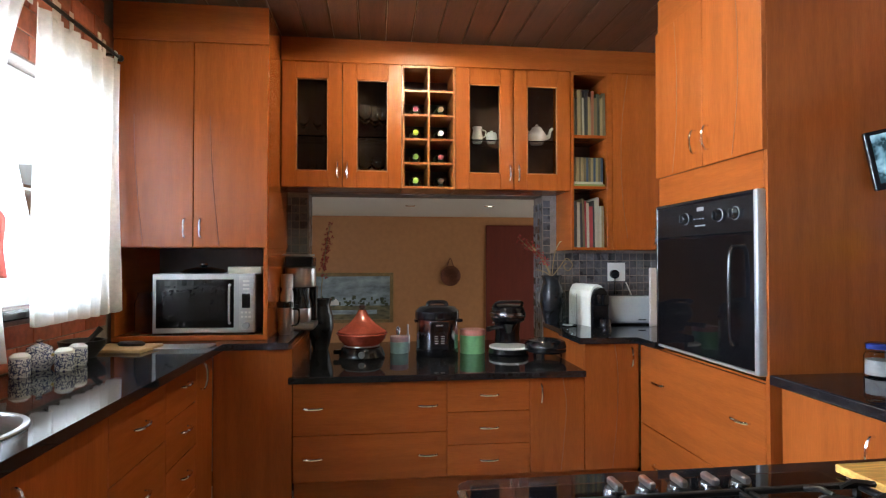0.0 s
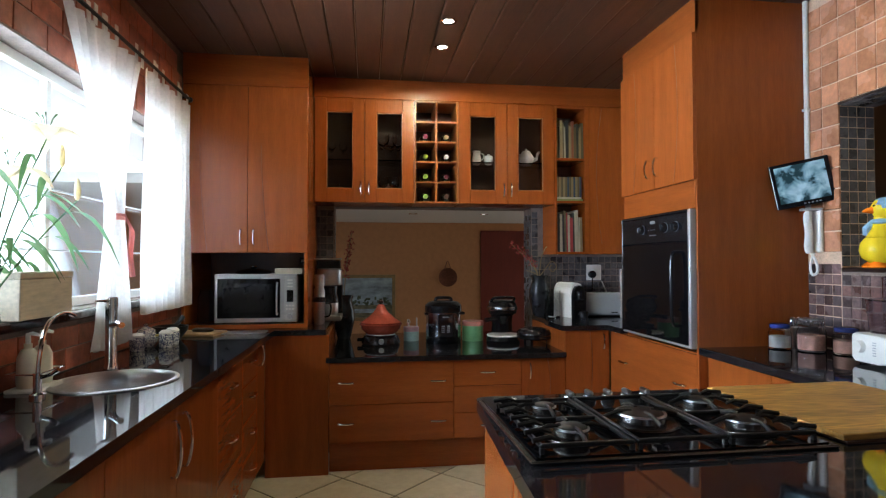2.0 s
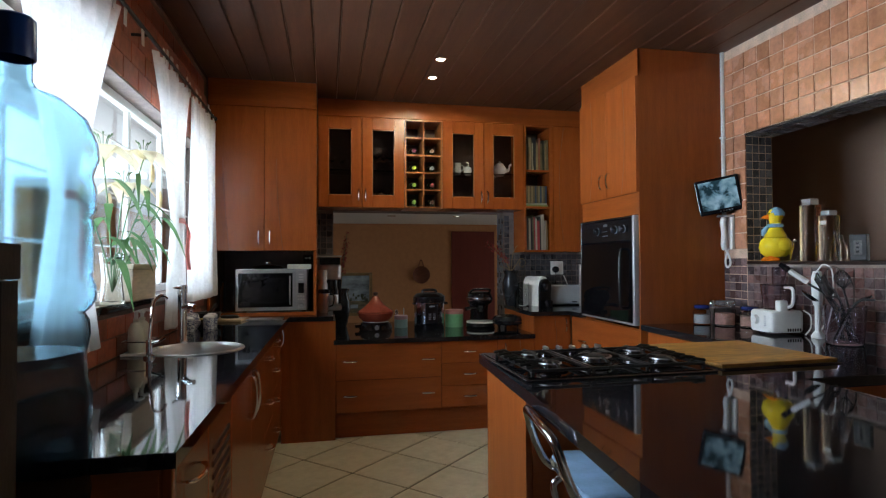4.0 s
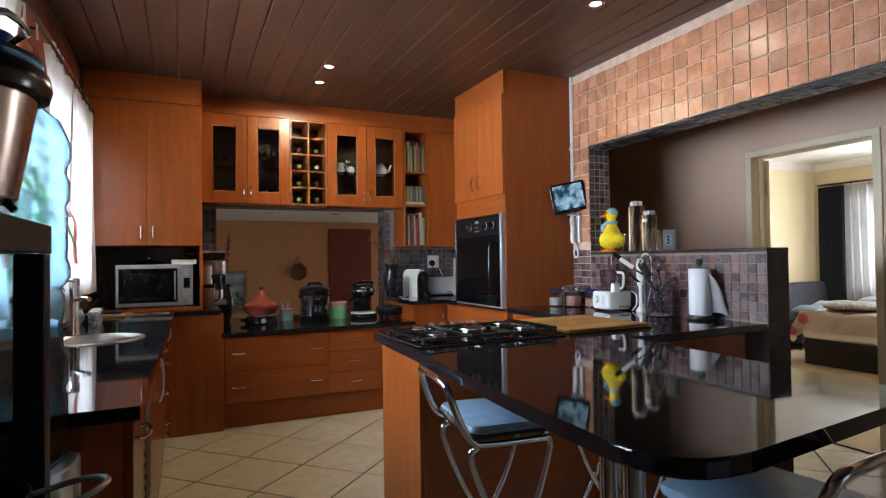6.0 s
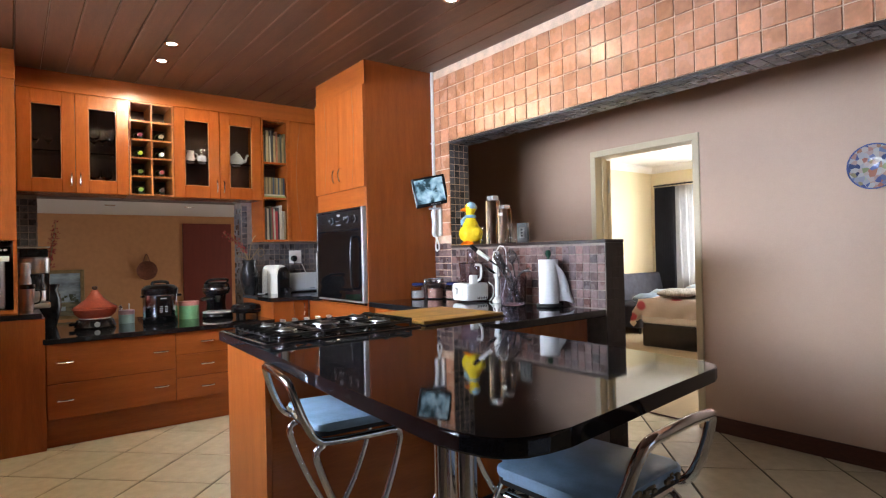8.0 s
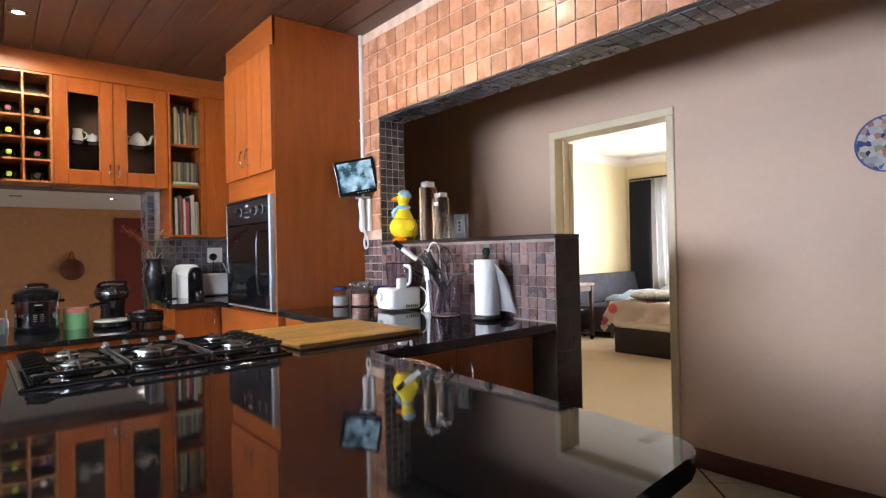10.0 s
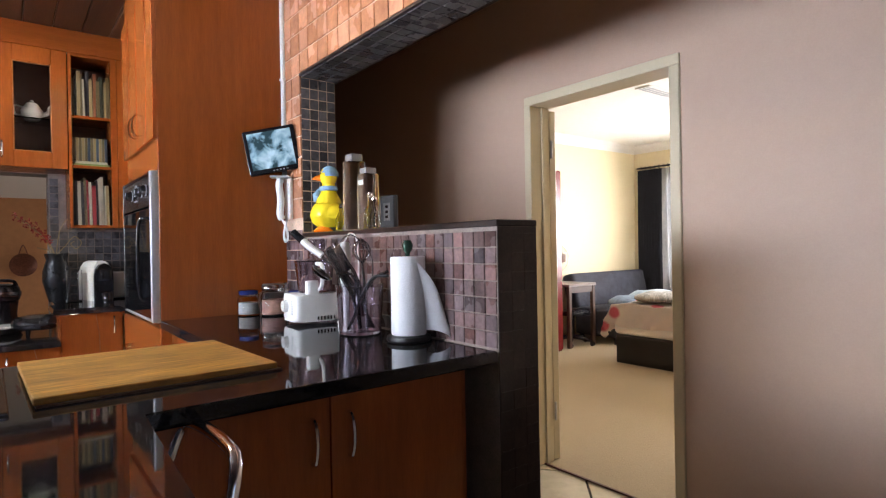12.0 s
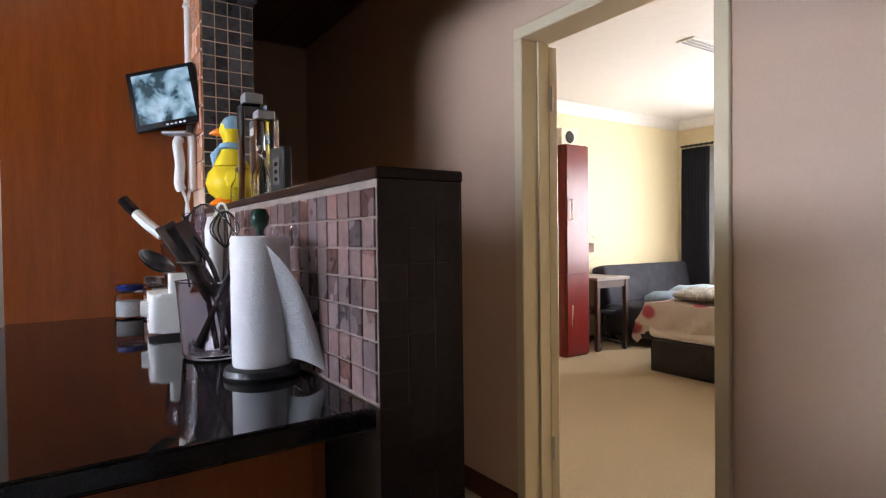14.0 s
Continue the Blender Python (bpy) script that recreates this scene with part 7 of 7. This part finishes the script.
rq.color_ramp.elements[0].color, rq.color_ramp.elements[1].color = (0.62, 0.13, 0.17, 1), (0.78, 0.70, 0.62, 1)
nt.links.new(vz.outputs["Distance"], rq.inputs[0])
nt.links.new(rq.outputs[0], nt.nodes["Principled BSDF"].inputs["Base Color"])
bd = thing("bed", (5.70, 0.95, 0.004), "bed with black base and floral quilt, unmade", "bed")
part("base", B(0.04, 0.04, 0.0, 2.0, 1.6, 0.29, 0.015, 2), BLACK, bd)
part("mattress", B(0.02, 0.02, 0.291, 2.0, 1.62, 0.57, 0.05, 3), WHITE, bd)
bm = bmesh.new()
n, m_ = 44, 36
rows = []
for i in range(n + 1):
    row = []
    for j in range(m_ + 1):
        px, py = -0.22 + 1.9 * i / n, -0.25 + 2.17 * j / m_
        cx, cy = min(max(px, -0.015), 1.62), min(max(py, -0.015), 1.635)
        over = math.hypot(px - cx, py - cy)
        z = 0.605 - over * 1.05 + 0.025 * noise.noise(Vector((px * 4, py * 4, 0)))
        k = 0.03 * math.sin((px + py) * 22) * min(1, over * 6)
        ox = (px - cx) * 0.16 - (k if px < 0 else 0)
        oy = (py - cy) * 0.16 + (k if py > 1.635 else 0)
        row.append(bm.verts.new((cx + ox, cy + oy, max(z, 0.2))))
    rows.append(row)
for i in range(n):
    for j in range(m_):
        bm.faces.new((rows[i][j], rows[i][j + 1], rows[i + 1][j + 1], rows[i + 1][j]))
bmesh.ops.solidify(bm, geom=list(bm.faces), thickness=-0.012)
q_ = tagged(part("quilt", bm, QUILT, None, smooth=True), "cream quilt with red flowers thrown over the bed", "quilt")
q_.location = (5.70, 0.95, 0.004)
STRIPE = material("grey_knit", (0.28, 0.27, 0.24), 0.9, scale=16, vary=0.6, big=0.3, bump=0.4, stretch=(1, 6, 1))
pillow(6.08, 2.2, 0.625, 0.34, 0.27, 0.045, 20, STRIPE, "folded grey striped blanket on the bed")
pillow(6.75, 2.0, 0.625, 0.42, 0.4, 0.07, 0, PALEBL, "crumpled pale blue duvet on the bed")
DRAPE = material("dark_drape", (0.016, 0.017, 0.024), 0.8, scale=60, vary=0.2, bump=0.2)


def drape(y0, y1, mat, x, label):
    t = thing("curtain", (x, (y0 + y1) / 2, 0), label, "curtain", "bedroom curtains")
    bm = bmesh.new()
    rows = []
    for i in range(9):
        rows.append([bm.verts.new((0.03 * math.sin(j * 0.9 + 0.2 * i), (y0 - y1) / 2 + (y1 - y0) * j / 60, 2.27 - i * 0.25)) for j in range(61)])
    for i in range(8):
        for j in range(60):
            bm.faces.new((rows[i][j], rows[i][j + 1], rows[i + 1][j + 1], rows[i + 1][j]))
    part("cloth", bm, mat, t, smooth=True)


drape(3.47, 3.84, DRAPE, 8.17, "dark navy bedroom curtain drawn to the side")
drape(2.5, 3.47, leaf_mat("grey_net", (0.42, 0.42, 0.42), 0.45), 8.19, "grey net curtain in front of the window")
t = thing("curtain_rod", (8.17, 1.9, 2.3), "dark curtain rod with rings", "curtain rod")
part("rod", T([(0, -1.9, 0), (0, 1.96, 0)], 0.012, 8), MATTBLACK, t)
for k in range(8):
    part("ring", T([(0.02 * math.cos(a * 0.7854), 1.4 + k * 0.07, 0.02 * math.sin(a * 0.7854)) for a in range(8)], 0.004, 5, True), MATTBLACK, t)
w2 = structure("window_2", B(BX1 + 0.05, 0.2, 0.75, BX1 + 0.09, 3.5, 0.79), WHITE, "white bedroom window frame")
for z in (1.2, 1.65, 2.11):
    part("glazing_bar", B(BX1 + 0.05, 0.2, z, BX1 + 0.09, 3.5, z + 0.03), WHITE, w2)
for y in (0.2, 1.0, 1.82, 2.64, 3.46):
    part("mullion", B(BX1 + 0.052, y, 0.79, BX1 + 0.088, y + 0.04, 2.15), WHITE, w2)
t = thing("ceiling_vent", (5.8, 2.02, 2.64), "white slatted air vent in the bedroom ceiling", "vent")
part("frame", B(-0.35, -0.075, -0.012, 0.35, 0.075, 0.0, 0.003), WHITE, t)
for k in range(3):
    part("slat", B(-0.33, -0.05 + k * 0.038, -0.016, 0.33, -0.032 + k * 0.038, -0.0121), SILVER, t)

# ---- dining room ----
pc = thing("landscape_painting", (-0.37, 7.998, 0.78), "gilt-framed landscape painting with clouds, trees and a white house", "painting")
GILT = material("dark_gilt", (0.22, 0.14, 0.05), 0.4, scale=60, vary=0.3, bump=0.2)
for x0, z0, x1, z1 in ((-0.58, -0.36, -0.53, 0.34), (0.53, -0.36, 0.58, 0.34), (-0.53, -0.36, 0.53, -0.31), (-0.53, 0.29, 0.53, 0.34)):
    part("frame_rail", B(x0, -0.04, z0, x1, 0.0, z1, 0.008, 2), GILT, pc)
cv = part("canvas", B(-0.53, -0.015, -0.31, 0.53, 0.0, 0.29), material("painted_clouds", (0.26, 0.31, 0.33), 0.5, scale=5, vary=0.5, big=0.4, bump=0.1, stretch=(1, 1, 2.2)), pc)
bm = bmesh.new()
box(bm, -0.53, -0.017, -0.31, 0.53, -0.0155, -0.12)
part("painted_field", bm, material("painted_field", (0.14, 0.12, 0.06), 0.5, scale=9, vary=0.5, bump=0.1, stretch=(1, 1, 3)), cv)
part("painted_water", B(-0.5, -0.0185, -0.24, 0.35, -0.0175, -0.18), MATS["painted_clouds"], cv)
rt = random.Random(2)
bm = bmesh.new()
for k in range(60):
    a, b = rt.uniform(-0.5, 0.5), rt.uniform(-0.14, -0.02) * (1 if k % 3 else 1.2)
    box(bm, a, -0.0198, b, a + rt.uniform(0.015, 0.05), -0.019, b + rt.uniform(0.015, 0.05))
tagged(part("painted_trees", bm, material("painted_trees", (0.055, 0.065, 0.03), 0.5, scale=20, vary=0.5), cv), kind="stuff")
bm = bmesh.new()
vs = [bm.verts.new(p) for p in ((-0.4, -0.021, -0.11), (-0.18, -0.021, -0.11), (-0.18, -0.021, -0.06), (-0.22, -0.021, -0.02), (-0.27, -0.021, -0.06), (-0.33, -0.021, -0.02), (-0.4, -0.021, -0.06))]
bm.faces.new(vs)
part("painted_house", bm, WHITE, cv)
COPPER = material("dark_copper", (0.16, 0.06, 0.035), 0.35, metal=0.7, scale=40, vary=0.3)
t = thing("hanging_pan", (1.02, 7.998, 1.075), "round dark copper pan hanging on the wall", "pan")
bm = L([(0, 0.0), (0.1, 0.0), (0.14, 0.05), (0.145, 0.055), (0.13, 0.05), (0, 0.012)], 32)
bmesh.ops.transform(bm, matrix=pose(0, 0, 0, 90, 0, 0), verts=bm.verts)
part("pan", bm, COPPER, t)
part("hanger", T(spline([(-0.05, -0.02, 0.12), (0, -0.02, 0.25), (0.05, -0.02, 0.12)], 5), 0.006, 6), COPPER, t)
t = thing("red_door", (1.54, 7.999, -0.6), "plain dark red door in the dining room wall", "door")
part("leaf", B(0.0, -0.03, 0.0, 0.75, 0.0, 2.4, 0.004), material("maroon_paint", (0.14, 0.022, 0.012), 0.4, scale=30, vary=0.12, stretch=(6, 1, 0.6)), t)
part("handle", T([(0.08, -0.031, 1.0), (0.08, -0.07, 1.0), (0.18, -0.07, 1.0)], 0.01, 8), CHROME, t)
t = thing("pepper_mill", (0.12, 3.92, Z2), "small chrome pepper mill and cruet on the hatch shelf", "mill")
part("mill", L([(0, 0), (0.02, 0), (0.012, 0.06), (0.018, 0.1), (0.008, 0.12), (0, 0.122)], 16), CHROME, t)
part("bottle", L([(0, 0), (0.015, 0), (0.015, 0.05), (0.006, 0.07), (0.006, 0.13), (0, 0.13)], 14, 0.07, 0.02), STEEL, t)

# ---- tiles and planks, last ----
s = 0.4265
spots = []
c45 = math.sqrt(0.5)
for i in range(-16, 17):
    for j in range(-16, 17):
        px = -0.058 + (i + 0.5 + j + 0.5) * s * c45
        py = 2.517 + (i + 0.5 - j - 0.5) * s * c45
        if XL - 0.1 < px < XD + (0.3 if py > -1.3 else -0.2) and -4.0 < py < 3.2 and not (px < -1.2 and py > -0.1) and not (0.35 < px < 1.75 and 0.35 < py < 0.6):
            spots.append(((px, py, -0.0065), 45))
pieces("floor_tile", floor, (s - 0.012, s - 0.012), FLOORTILE, spots, "z", 0.006, 0.0015)
p = 0.1005
spots = [((XT - 0.001, 1.862 - 0.05 - i * p, HDZ + 0.05 + k * p), 0) for i in range(36) for k in range(6) if HDZ + 0.05 + k * p < CEIL - 0.03 and 1.862 - 0.05 - i * p < HW1 - 0.03]
pieces("wall_tile", header, (p - 0.007, p - 0.007), TERRA, spots, "x", 0.005)
spots = [((XT - 0.001, 1.862 - 0.05 - i * p, 1.36 + 0.05 + k * p), 0) for i in range(2) for k in range(12)]
pieces("wall_tile", wall_pier, (p - 0.007, p - 0.007), TERRA, spots, "x", 0.005)
q = 0.0505
spots = [((XT - 0.001, HW0 + 0.027 + i * q, 0.928 + k * q), 0) for i in range(27) for k in range(7)]
pieces("mosaic_tile", half_wall, (q - 0.0045, q - 0.0045), MOSAIC, spots, "x", 0.0025, 0.0008)
spots = [((XT + 0.028 + i * 0.0535, HW0 - 0.001, 0.035 + k * 0.0592), 0) for i in range(3) for k in range(21)]
pieces("mosaic_tile", half_wall, (0.0515, 0.0575), BLACKTILE, spots, "y", 0.0025, 0.0008)
spots = [((XT - 0.001, HW1 + 0.027 + i * q, 0.928 + k * q), 0) for i in range(4) for k in range(8)]
pieces("mosaic_tile", wall_pier, (q - 0.0045, q - 0.0045), MOSAIC, spots, "x", 0.0025, 0.0008)
spots = [((XT + 0.024 + i * 0.046, HW1 + 0.001, HWT + 0.03 + k * 0.0503), 0) for i in range(4) for k in range(15)]
pieces("mosaic_tile", wall_pier, (0.042, 0.046), SLATE, spots, "y", 0.0025, 0.0008)
spots = [((1.10 + i * q, YB - 0.001, 0.928 + k * q), 0) for i in range(17) for k in range(9)]
spots += [((1.10 + i * q, YB - 0.001, 0.928 + k * q), 0) for i in range(1) for k in range(9, 16)]
spots += [((-0.49 - i * q, YB - 0.001, 0.928 + k * q), 0) for i in range(3) for k in range(16)]
pieces("mosaic_tile", wall_back, (q - 0.0045, q - 0.0045), SLATE, spots, "y", 0.0025, 0.0008)
spots = [((HX1 + 0.001, YB + 0.03 + i * q, 0.76 + k * q), 0) for i in range(4) for k in range(19)]
spots += [((HX0 - 0.001, YB + 0.03 + i * q, 0.76 + k * q), 0) for i in range(4) for k in range(19)]
pieces("mosaic_tile", wall_back, (q - 0.0045, q - 0.0045), SLATE, spots, "x", 0.0025, 0.0008)
spots = []
for k, z in enumerate((0.945, 1.03)):
    spots += [((XL + 0.001, -0.05 + i * 0.2 + (0.1 if k % 2 else 0), z), 0) for i in range(15)]
pieces("wall_tile", wall_left, (0.195, 0.08), TERRALEFT, spots, "x", 0.005)
spots = []
for k in range(5):
    spots += [((XL + 0.001, -0.6 + i * 0.2 + (0.1 if k % 2 else 0), 2.135 + k * 0.1), 0) for i in range(18)]
for k in range(10):
    spots += [((XL + 0.001, y, 1.13 + k * 0.1), 0) for y in (-0.07, -0.27, -0.47, 2.93)]
pieces("wall_tile", wall_left, (0.194, 0.094), TERRALEFT, spots, "x", 0.005)
spots = [((XT + 0.032 + i * 0.061, 1.63 - k * 0.061, HDZ - 0.0145), 0) for i in range(3) for k in range(58)]
pieces("mosaic_tile", header, (0.057, 0.057), SLATE, spots, "z", 0.003, 0.001)
